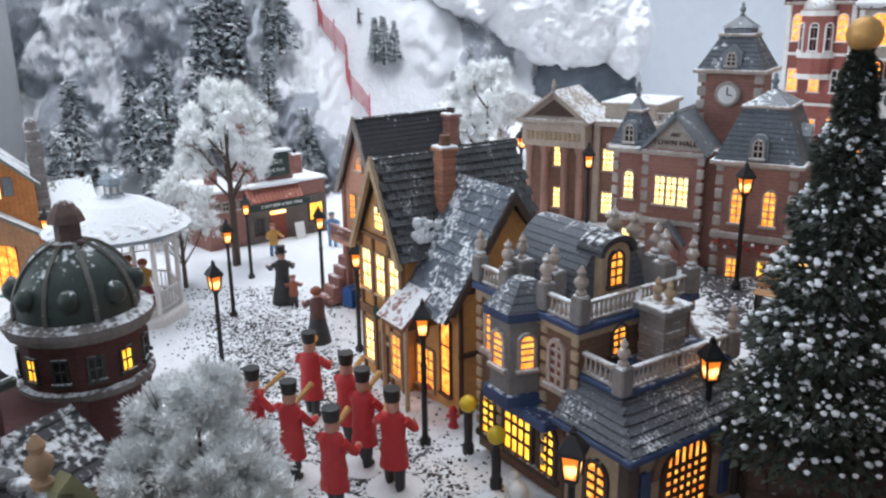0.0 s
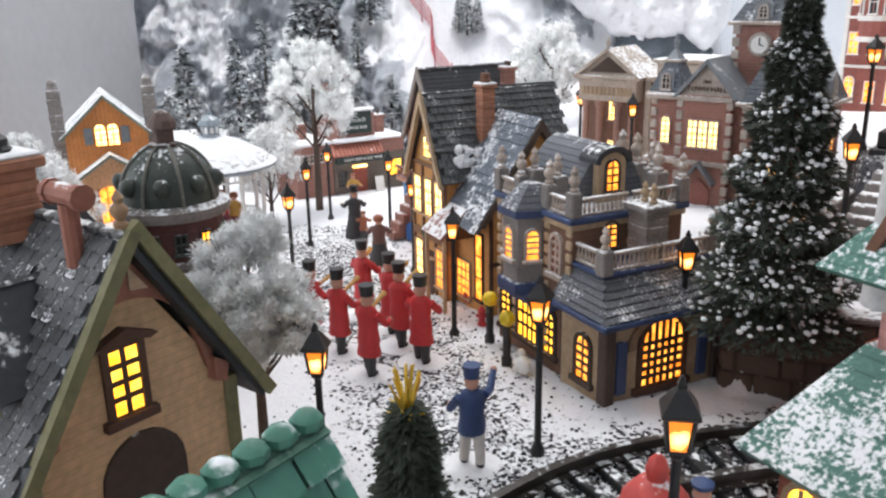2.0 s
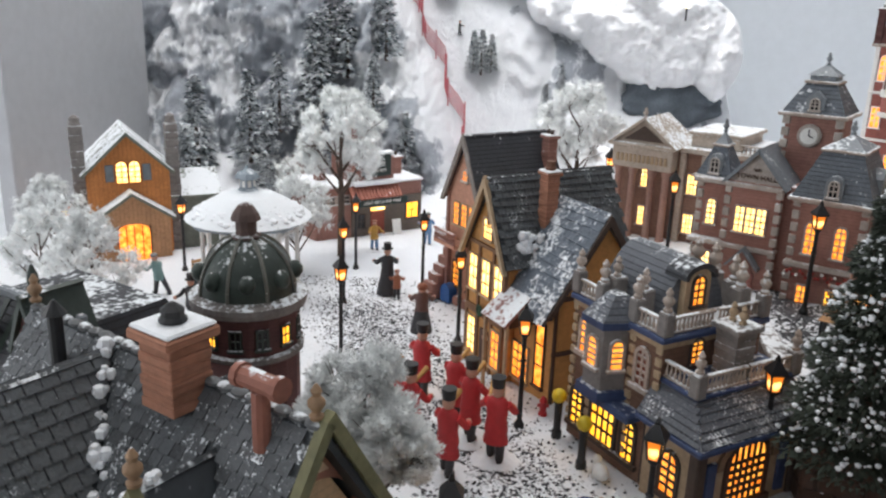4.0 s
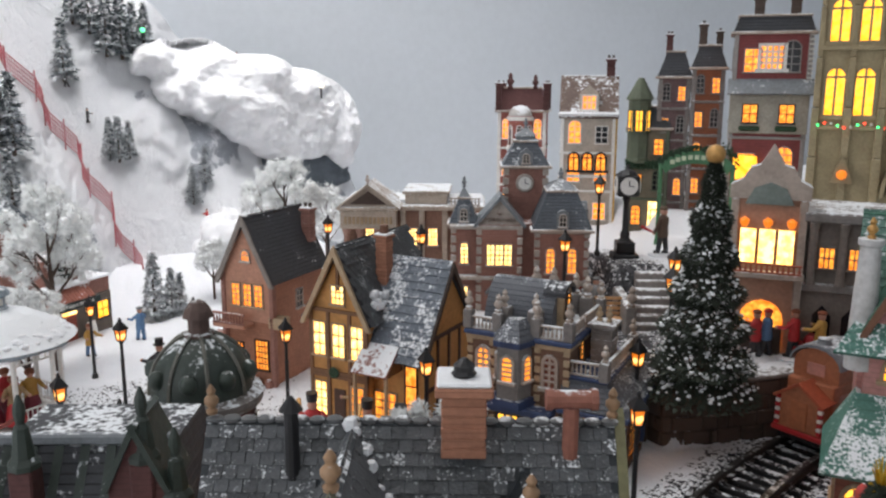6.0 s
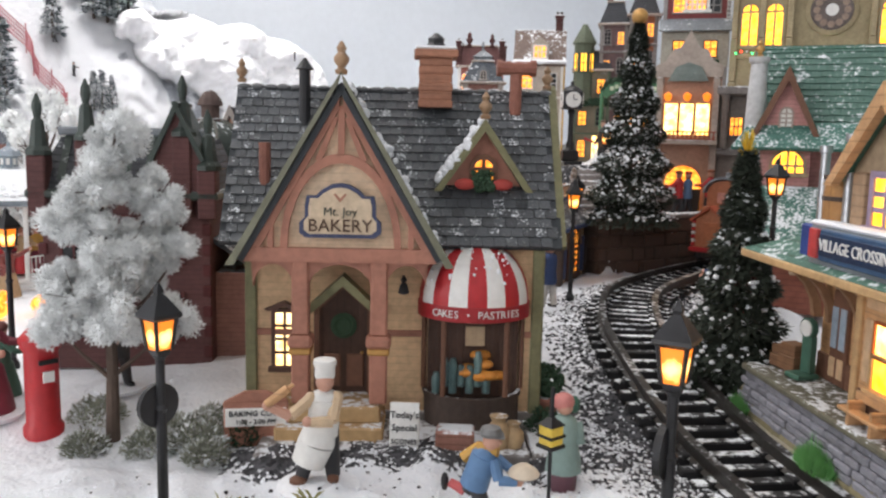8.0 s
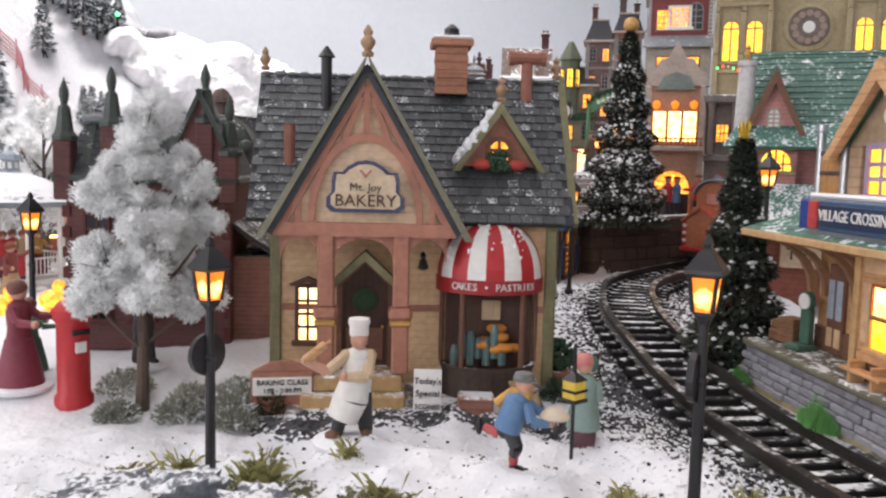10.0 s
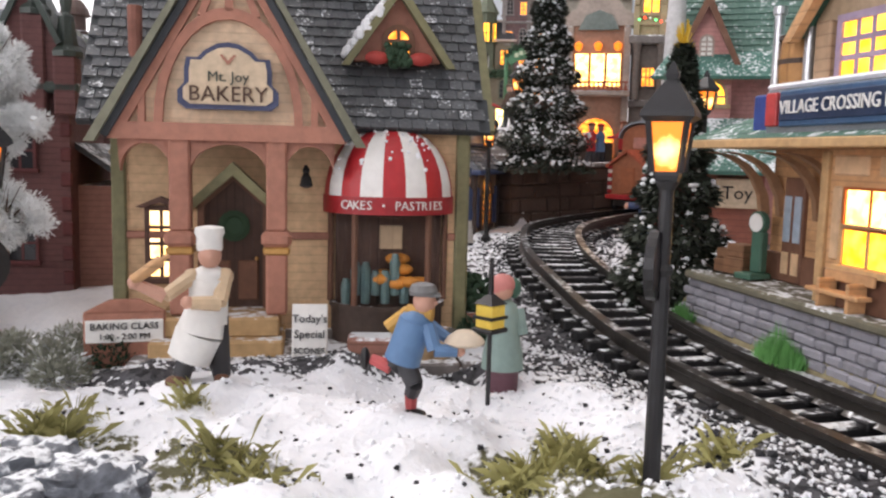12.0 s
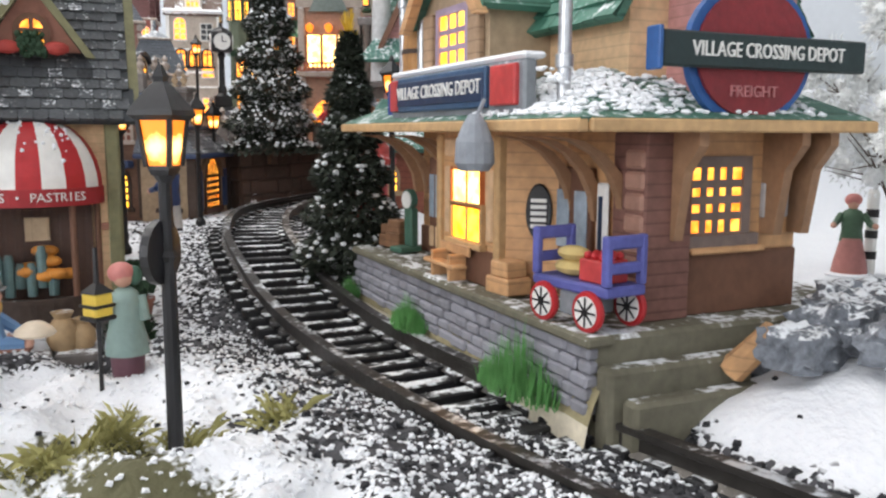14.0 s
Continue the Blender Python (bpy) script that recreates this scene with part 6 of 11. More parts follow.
def town_hall():
    t = thing("town_hall", "red brick model town hall with clock tower and mansard roofs", "model house", TOWN)
    pal = mat("pale_quoin_stone", (0.42, 0.37, 0.33), 0.8, snow=0.4)
    part("wall", Geo().box(0.0, 0.110, 0.012, 0.10, -0.03, 0.118), BRICK, t)
    part("centre_bay", Geo().box(0.034, 0.088, 0.002, 0.02, -0.03, 0.118), BRICK, t)
    part("tower_wall", Geo().box(0.106, 0.172, -0.012, 0.075, -0.03, 0.112), BRICK, t)
    for i in range(11):
        for x, y in ((0.035, 0.0012), (0.087, 0.0012), (0.108, -0.0128), (0.170, -0.0128), (0.002, 0.0112)):
            part("quoin", Geo().box(x - 0.0035, x + 0.0035, y - 0.0008, y + 0.004, -0.02 + i * 0.0125, -0.011 + i * 0.0125, 0.0008), pal, t)
        part("quoin", Geo().box(0.1695, 0.1728, -0.0125, -0.005, -0.02 + i * 0.0125, -0.011 + i * 0.0125, 0.0008), pal, t)
    for z in (0.046, 0.112):
        part("string_course", Geo().box(-0.003, 0.090, -0.001, 0.014, z, z + 0.005, 0.001), pal, t)
        part("string_course", Geo().box(0.103, 0.175, -0.015, 0.078, z - 0.002, z + 0.004, 0.001), pal, t)
    ped = part("pediment", Geo().prism([(0.030, 0.118), (0.092, 0.118), (0.061, 0.152)], "y", 0.004, 0.06), pal, t, "grey stone pediment with lettering")
    for s in (-1, 1):
        part("pediment_roof", Geo().slab(*(((0.061 + s * 0.034, -0.001, 0.116), (0.061, -0.001, 0.1545), (0.061, 0.062, 0.1545), (0.061 + s * 0.034, 0.062, 0.116)) if s < 0 else ((0.061 + s * 0.034, 0.062, 0.116), (0.061, 0.062, 0.1545), (0.061, -0.001, 0.1545), (0.061 + s * 0.034, -0.001, 0.116))), 0.0035), LEAD, ped)
    lettering("pediment_text", "TOWN HALL", 0.0070, DARKWOOD, ped, pose(0.061, 0.0034, 0.124))
    lettering("pediment_text", "1881", 0.0048, DARKWOOD, ped, pose(0.061, 0.0034, 0.1315))
    for x in (0.050, 0.061, 0.072):
        window(t, face(x, 0.0015, 0.066), 0.0085, 0.026, PALEGLOW, pal, 2, 4, t=0.0014)
    window(t, face(0.016, 0.0115, 0.066), 0.0085, 0.022, PALEGLOW, pal, 2, 4, arch=True)
    window(t, face(0.016, 0.0115, 0.006), 0.0085, 0.028, PALEGLOW, pal, 2, 4)
    part("door", Geo().prism([(0.050, -0.02), (0.072, -0.02), (0.072, 0.022), (0.061, 0.033), (0.050, 0.022)], "y", 0.0, 0.003), mat("rose_door", (0.30, 0.12, 0.10), 0.6), t)
    part("door_hood", Geo().prism([(0.044, 0.028), (0.061, 0.048), (0.078, 0.028), (0.078, 0.031), (0.061, 0.052), (0.044, 0.031)], "y", -0.010, 0.003), LEAD, t)
    for x in (0.125, 0.152):
        window(t, face(x, -0.0125, 0.060), 0.0095, 0.026, GLOW, pal, 2, 4, arch=True)
        window(t, face(x, -0.0125, 0.0), 0.0095, 0.026, GLOW if x < 0.14 else YELLOW, pal, 2, 4)
    for y in (0.015, 0.045):
        window(t, face(0.1725, y, 0.060, 90), 0.0095, 0.024, GLOW if y > 0.03 else mat("dark_pane", (0.015, 0.015, 0.018)), pal, 2, 4, arch=True)
    window(t, face(0.1725, 0.03, -0.005, 90), 0.012, 0.030, GLOW, pal, 3, 5)
    for x0, x1, y0, y1, z0, z1, ins in ((0.102, 0.176, -0.016, 0.079, 0.116, 0.160, 0.018), (-0.004, 0.034, 0.008, 0.05, 0.118, 0.148, 0.012)):
        mansard(t, x0, x1, y0, y1, z0, z1, ins, SLATEB)
        cx, cy = (x0 + x1) / 2, (y0 + y1) / 2
        cap = Geo().add([(x0 + ins, y0 + ins, z1 + 0.003), (x1 - ins, y0 + ins, z1 + 0.003), (x1 - ins, y1 - ins, z1 + 0.003), (x0 + ins, y1 - ins, z1 + 0.003), (cx, cy, z1 + 0.016)], [(0, 1, 4), (1, 2, 4), (2, 3, 4), (3, 0, 4)])
        part("roof_cap", cap, LEAD, t)
        finial(t, cx, cy, z1 + 0.015, 0.8, LEAD)
        fd = face(cx, y0 + 0.001, z0)
        g = Geo().prism([(-0.008, 0.0), (0.008, 0.0), (0.008, 0.016)] + [(0.008 * math.cos(math.pi * i / 6), 0.016 + 0.008 * math.sin(math.pi * i / 6)) for i in range(1, 6)] + [(-0.008, 0.016)], "y", 0, 0.018)
        part("dormer", g, LEAD, t, m=fd)
        window(t, fd @ pose(0, -0.0003, 0.004), 0.007, 0.011, DARKPANE, pal, 2, 2, arch=True)
    fd = face(0.174, 0.032, 0.116, 90)
    part("dormer", Geo().prism([(-0.010, 0.0), (0.010, 0.0), (0.010, 0.020), (0, 0.030), (-0.010, 0.020)], "y", 0, 0.02), LEAD, t, m=fd)
    window(t, fd @ pose(0, -0.0003, 0.004), 0.007, 0.012, DARKPANE, pal, 2, 2, arch=True)
    # clock tower
    part("clock_tower", Geo().box(0.068, 0.122, 0.052, 0.106, 0.10, 0.186, 0.001), BRICK, t)
    for x in (0.069, 0.121):
        for i in range(5):
            part("quoin", Geo().box(x - 0.004, x + 0.004, 0.0505, 0.056, 0.126 + i * 0.0125, 0.135 + i * 0.0125, 0.0008), pal, t)
    ck = part("clock", Geo().lathe([(0.012, 0), (0.012, 0.002), (0.0105, 0.0035)], 0, 0, 24).moved(pose(0.094, 0.0515, 0.166, 90, 0, 0)), pal, t, "round stone clock face")
    part("dial", Geo().lathe([(0.0085, 0.0), (0.0085, 0.0006)], 0, 0, 24).moved(pose(0.094, 0.0482, 0.166, 90, 0, 0)), WHITE, ck)
    part("dial_pointer", Geo().box(-0.0005, 0.0005, 0, 0.0006, 0, 0.0068).moved(pose(0.094, 0.0468, 0.166)), BLACK, ck)
    part("dial_pointer", Geo().box(-0.0005, 0.0005, 0, 0.0006, 0, 0.005).moved(pose(0.094, 0.0468, 0.166, 0, 100, 0)), BLACK, ck)
    mansard(t, 0.064, 0.126, 0.048, 0.110, 0.189, 0.218, 0.016, SLATEB)
    part("cresting", Geo().box(0.082, 0.108, 0.066, 0.092, 0.221, 0.226, 0.001), LEAD, t)
    part("tower_cap", Geo().add([(0.080, 0.064, 0.2262), (0.110, 0.064, 0.2262), (0.110, 0.094, 0.2262), (0.080, 0.094, 0.2262), (0.095, 0.079, 0.238)], [(0, 1, 4), (1, 2, 4), (2, 3, 4), (3, 0, 4)]), LEAD, t)
    finial(t, 0.095, 0.079, 0.237, 0.7, LEAD)
    fd = face(0.095, 0.050, 0.190)
    part("dormer", Geo().prism([(-0.009, 0.0), (0.009, 0.0), (0.009, 0.014), (0, 0.022), (-0.009, 0.014)], "y", 0, 0.018), LEAD, t, m=fd)
    window(t, fd @ pose(0, -0.0003, 0.003), 0.007, 0.007, DARKPANE, pal, 2, 2, arch=True)
    for i in range(22):
        part("bunting", Geo().ball((0.106 + i * 0.003, -0.016, 0.036 + 0.006 * math.sin(i * 0.9) ** 2), 0.0018, 6), mat("dull_red", (0.38, 0.045, 0.035)) if i % 4 else WHITE, t)


town_hall()


# ---- museum with a portico ----
def museum():
    m = thing("museum", "pale stone model museum with pediment and columns", "model house", pose(0.132, 1.160, 0.058, 0, 0, -29))
    st = mat("museum_stone", (0.42, 0.36, 0.30), 0.8, snow=0.55)
    part("wall", Geo().box(0.0, 0.200, 0.018, 0.13, -0.03, 0.128), mat("museum_brick", (0.26, 0.15, 0.11), 0.8, lines=(2, 0.004, 0.3)), m)
    part("entablature", Geo().box(-0.004, 0.078, -0.004, 0.05, 0.100, 0.128, 0.001), st, m)
    part("cornice", Geo().box(-0.008, 0.082, -0.008, 0.05, 0.128, 0.133, 0.001), st, m)
    part("cornice", Geo().box(0.082, 0.206, 0.010, 0.13, 0.126, 0.133, 0.001), st, m)
    pd = part("pediment", Geo().prism([(-0.006, 0.133), (0.080, 0.133), (0.037, 0.164)], "y", -0.002, 0.07), st, m)
    part("tympanum", Geo().prism([(0.010, 0.1365), (0.064, 0.1365), (0.037, 0.156)], "y", -0.0032, 0.0), STONED, pd)
    for s in (-1, 1):
        q = ((0.037 + s * 0.047, -0.008, 0.131), (0.037, -0.008, 0.167), (0.037, 0.072, 0.167), (0.037 + s * 0.047, 0.072, 0.131))
        part("pediment_roof", Geo().slab(*(q if s < 0 else q[::-1]), 0.003), st, pd)
    finial(m, 0.037, -0.004, 0.166, 0.8)
    for i in range(12):
        part("frieze_block", Geo().box(0.002 + i * 0.006, 0.006 + i * 0.006, -0.0055, -0.003, 0.108, 0.118, 0.0006), BEIGE, m)
    for x in (0.004, 0.024, 0.050, 0.070):
        g = Geo().lathe([(0.0062, 0), (0.0062, 0.004), (0.0046, 0.006), (0.0042, 0.085), (0.0062, 0.090), (0.0062, 0.095)], x, 0.003, 14, 0.005)
        part("column", g, mat("rose_column", (0.34, 0.20, 0.16), 0.6), m, soft=True)
    part("podium", Geo().box(-0.008, 0.082, -0.010, 0.03, -0.03, 0.005, 0.001), st, m)
    for x in (0.037, 0.100, 0.130, 0.165):
        for z in (0.022, 0.074):
            window(m, face(x, 0.0175, z), 0.012, 0.024, PALEGLOW, st, 3, 4)
    for x in (0.086, 0.114, 0.148, 0.184):
        part("pilaster", Geo().box(x - 0.004, x + 0.004, 0.012, 0.019, -0.02, 0.126, 0.001), st, m)
    part("roof_block", Geo().box(0.088, 0.150, 0.03, 0.12, 0.133, 0.148, 0.001), st, m)
    part("roof_block_cornice", Geo().box(0.084, 0.154, 0.026, 0.124, 0.148, 0.153, 0.001), st, m)
    part("roof_snow", Geo().box(-0.004, 0.202, 0.05, 0.128, 0.1331, 0.137, 0.001), SNOW, m)
    balustrade(m, 0.155, 0.2, 0.016, 0.133, 0.012, 9, st)


museum()


# ---- beer and wine shop ----
def beer_shop():
    b = thing("beer_shop", "red brick model beer and wine shop with snowy ledges", "model house", pose(-0.335, 1.285, 0.0, 0, 0, 41))
    part("wall", Geo().box(0.0, 0.198, 0.0, 0.10, -0.01, 0.085), BRICK, b)
    part("shop_front", Geo().box(0.064, 0.198, -0.003, 0.004, -0.01, 0.062, 0.001), mat("grey_brown_front", (0.15, 0.12, 0.10), 0.7), b)
    part("tall_wall", Geo().box(0.078, 0.145, 0.004, 0.09, 0.08, 0.13), BRICK, b)
    part("top_sign", Geo().box(0.086, 0.138, -0.001, 0.006, 0.098, 0.135, 0.001), mat("green_black_board", (0.02, 0.035, 0.03), 0.6, snow=0.2), b)
    part("snow_ledge", Geo().box(0.082, 0.142, -0.004, 0.012, 0.135, 0.139, 0.001), SNOW, b)
    part("snow_ledge", Geo().box(0.066, 0.150, -0.010, 0.006, 0.085, 0.092, 0.002), SNOW, b)
    part("snow_ledge", Geo().box(-0.003, 0.064, -0.004, 0.10, 0.085, 0.090, 0.0015), SNOW, b)
    part("snow_ledge", Geo().box(0.150, 0.201, -0.004, 0.10, 0.085, 0.089, 0.0015), SNOW, b)
    ca = Geo()
    for i in range(14):
        x = 0.062 + i * 0.0066
        ca.rod((x, -0.018, 0.0645), (x, 0.001, 0.083), 0.0035, k=8)
    part("canopy", ca, mat("copper_canopy", (0.36, 0.13, 0.09), 0.5, metal=0.2, snow=0.15), b, "ribbed copper canopy")
    sb = part("name_board", Geo().box(0.062, 0.160, -0.020, -0.014, 0.053, 0.0645, 0.0008), mat("green_black_board", (0.02, 0.035, 0.03)), b)
    lettering("name_text", "CRAFT BEER & FINE WINE", 0.0068, WHITE, sb, pose(0.111, -0.0202, 0.0588), squeeze=0.9)
    lettering("sign_text", "PALACE", 0.0085, WHITE, b, pose(0.112, -0.0012, 0.120))
    lettering("sign_text", "WINE BAR", 0.0075, WHITE, b, pose(0.112, -0.0012, 0.108))
    part("door", Geo().box(0.098, 0.124, -0.0050, -0.002, 0.0, 0.040, 0.0006), mat("brick_red_door", (0.28, 0.06, 0.035), 0.6), b)
    part("lamp_row", Geo().box(0.098, 0.124, -0.007, -0.003, 0.0415, 0.046, 0.001), PALEGLOW, b)
    window(b, face(0.178, -0.0035, 0.022), 0.022, 0.026, YELLOW, STONED, 2, 2)
    window(b, face(0.080, -0.0035, 0.014), 0.013, 0.022, DARKPANE, STONED, 2, 2)
    for i in range(4):
        window(b, face(0.016 + i * 0.013, -0.0005, 0.058), 0.008, 0.012, DARKPANE, STONE, 2, 2)
    part("steeple_wall", Geo().box(0.090, 0.132, 0.09, 0.13, 0.08, 0.178), BRICK, b)
    part("steeple_roof", Geo().add([(0.082, 0.082, 0.176), (0.140, 0.082, 0.176), (0.140, 0.138, 0.176), (0.082, 0.138, 0.176), (0.111, 0.110, 0.215)], [(0, 1, 4), (1, 2, 4), (2, 3, 4), (3, 0, 4), (3, 2, 1, 0)]), SLATEB, b)
    chimney(b, 0.175, 0.05, 0.085, 0.115, 0.016, BRICK, 1)
    chimney(b, 0.030, 0.05, 0.085, 0.112, 0.016, BRICK, 1)
    part("menu_board", Geo().box(-0.008, 0.008, -0.001, 0.001, 0, 0.026, 0.0004).moved(pose(0.140, -0.022, 0.0, -12, 0, 0)), WHITE, b)


beer_shop()


# ---- bandstand ----
def gazebo():
    g0 = thing("bandstand", "white octagonal bandstand with a snow-covered roof", "bandstand", pose(-0.322, 0.985, 0.0, 0, 0, 12))
    part("base", Geo().lathe([(0.066, -0.012), (0.066, 0.012), (0.063, 0.015)], 0, 0, 8), WHITE, g0)
    part("base_step", Geo().box(-0.015, 0.015, -0.082, -0.055, -0.01, 0.009, 0.001), WHITE, g0)
    for i in range(8):
        a = 2 * math.pi * i / 8
        x, y = 0.058 * math.cos(a), 0.058 * math.sin(a)
        part("post", Geo().lathe([(0.0035, 0), (0.0028, 0.004), (0.0028, 0.085), (0.0042, 0.09)], x, y, 8, 0.015), WHITE, g0)
        b = 2 * math.pi * (i + 1) / 8
        if i == 5:
            continue
        p, q = Vector((x, y, 0)), Vector((0.058 * math.cos(b), 0.058 * math.sin(b), 0))
        r = Geo()
        for z in (0.020, 0.040):
            r.rod(p + Vector((0, 0, z)), q + Vector((0, 0, z)), 0.0012, k=5)
        for j in range(1, 8):
            s = p.lerp(q, j / 8)
            r.rod(s + Vector((0, 0, 0.019)), s + Vector((0, 0, 0.040)), 0.0007, k=4)
        part("railing", r, WHITE, g0)
        f = Geo()
        for z in (0.090, 0.1):
            f.rod(p + Vector((0, 0, z)), q + Vector((0, 0, z)), 0.0012, k=5)
        for j in range(1, 6):
            s = p.lerp(q, j / 6)
            f.rod(s + Vector((0, 0, 0.090)), s + Vector((0, 0, 0.1)), 0.0007, k=4)
        part("fretwork", f, WHITE, g0)
    part("eaves_ring", Geo().lathe([(0.070, 0.1), (0.0765, 0.104), (0.0765, 0.107), (0.06, 0.110)], 0, 0, 8), mat("blue_grey_eaves", (0.25, 0.30, 0.34), 0.6, snow=0.3), g0)
    roof = Geo()
    prof = [(0.077, 0.107), (0.068, 0.113), (0.052, 0.124), (0.034, 0.134), (0.018, 0.139), (0.013, 0.140)]
    roof.lathe(prof, 0, 0, 24)
    part("roof", roof, mat("snowy_grey_roof", (0.20, 0.23, 0.25), 0.8, snow=1.0, bump=0.8), g0, "domed roof thick with snow")
    lump = Geo()
    for i in range(420):
        r, a = 0.068 * math.sqrt(random.random()), random.uniform(0, 6.283)
        z = 0.140 - 0.033 * (r / 0.077) ** 1.35
        lump.ball((r * math.cos(a), r * math.sin(a), z), random.uniform(0.003, 0.006), 6, sz=0.5)
    tagged(part("roof_snow", lump, SNOW, g0, soft=True), kind="stuff")
    part("cupola", Geo().lathe([(0.013, 0.138), (0.012, 0.141), (0.010, 0.142), (0.010, 0.154), (0.0155, 0.155), (0.012, 0.161), (0.003, 0.166), (0.0015, 0.171)], 0, 0, 8), mat("blue_grey_eaves", (0.25, 0.30, 0.34)), g0)
    for i in range(8):
        a = 2 * math.pi * (i + 0.5) / 8
        part("cupola_light", Geo().box(-0.002, 0.002, -0.0097, -0.0092, 0.1445, 0.152).moved(pose(0, 0, 0, 0, 0, math.degrees(a))), WHITE, g0)


gazebo()


# ---- orange barn-like house ----
def barn():
    b = thing("chalet", "orange lit model chalet with twin stone chimneys", "model house", pose(-0.583, 1.150, 0.0, 0, 0, 33))
    org = mat("orange_boards", (0.55, 0.21, 0.06), 0.7, lines=(0, 0.006, 0.3))
    tan = mat("tan_boards", (0.50, 0.27, 0.14), 0.7, lines=(0, 0.006, 0.25))
    part("wall", Geo().prism([(-0.058, -0.01), (0.058, -0.01), (0.058, 0.132), (0, 0.182), (-0.058, 0.132)], "y", 0.0, 0.12), org, b)
    part("porch_wall", Geo().prism([(-0.052, -0.01), (0.052, -0.01), (0.052, 0.068), (0, 0.098), (-0.052, 0.068)], "y", -0.028, 0.0), tan, b)
    for w, y0, y1, ze, zr in ((0.066, -0.008, 0.126, 0.126, 0.188), (0.060, -0.036, 0.004, 0.064, 0.104)):
        for s in (-1, 1):
            q = ((s * w, y0, ze), (0, y0, zr), (0, y1, zr), (s * w, y1, ze))
            part("roof", Geo().slab(*(q if s < 0 else q[::-1]), 0.004), mat("grey_green_roof", (0.16, 0.18, 0.15), 0.7, snow=0.75), b)
    for s in (-1, 1):
        stack = part("chimney", Geo().box(s * 0.066 - 0.009, s * 0.066 + 0.009, 0.013, 0.033, -0.01, 0.195), STONEG, b, "rough grey stone chimney stack")
        for i in range(18):
            part("stone", Geo().box(s * 0.066 - 0.010 + 0.0006 * (i % 2), s * 0.066 + 0.010 - 0.0006 * (i % 3), 0.012, 0.034, -0.01 + i * 0.0115, 0.0 + i * 0.0115, 0.0016), STONEG, stack)
        part("chimney_pot", Geo().lathe([(0.009, 0), (0.007, 0.004), (0.0072, 0.010), (0.003, 0.014)], s * 0.066, 0.023, 10, 0.197), STONEG, b)
        part("shutter", Geo().box(s * 0.026 - 0.006, s * 0.026 + 0.006, -0.0025, 0.0, 0.115, 0.140, 0.0006), mat("blue_grey_shutter", (0.16, 0.18, 0.20), 0.7), b)
    for s in (-1, 1):
        window(b, face(s * 0.009, -0.0005, 0.113), 0.0145, 0.024, PALEGLOW, org, 2, 3, arch=True)
    dr = Geo().prism([(-0.022, 0), (0.022, 0), (0.022, 0.046)] + [(0.022 * math.cos(math.pi * i / 8), 0.046 + 0.010 * math.sin(math.pi * i / 8)) for i in range(1, 8)] + [(-0.022, 0.046)], "y", -0.0295, -0.027)
    part("lit_doorway", dr, GLOW, b)
    for i in range(5):
        part("door_bar", Geo().box(-0.023 + i * 0.0113, -0.0218 + i * 0.0113, -0.0315, -0.029, 0, 0.054), DARKWOOD, b)
    part("side_wing", Geo().box(0.058, 0.13, 0.02, 0.1, -0.01, 0.085), mat("moss_stone", (0.17, 0.18, 0.15), 0.85, snow=0.3), b)
    part("wing_roof", Geo().slab((0.054, 0.01, 0.085), (0.136, 0.01, 0.085), (0.136, 0.06, 0.118), (0.054, 0.06, 0.118), 0.004).slab((0.136, 0.11, 0.085), (0.054, 0.11, 0.085), (0.054, 0.06, 0.118), (0.136, 0.06, 0.118), 0.004), mat("grey_green_roof", (0.16, 0.18, 0.15)), b)


barn()


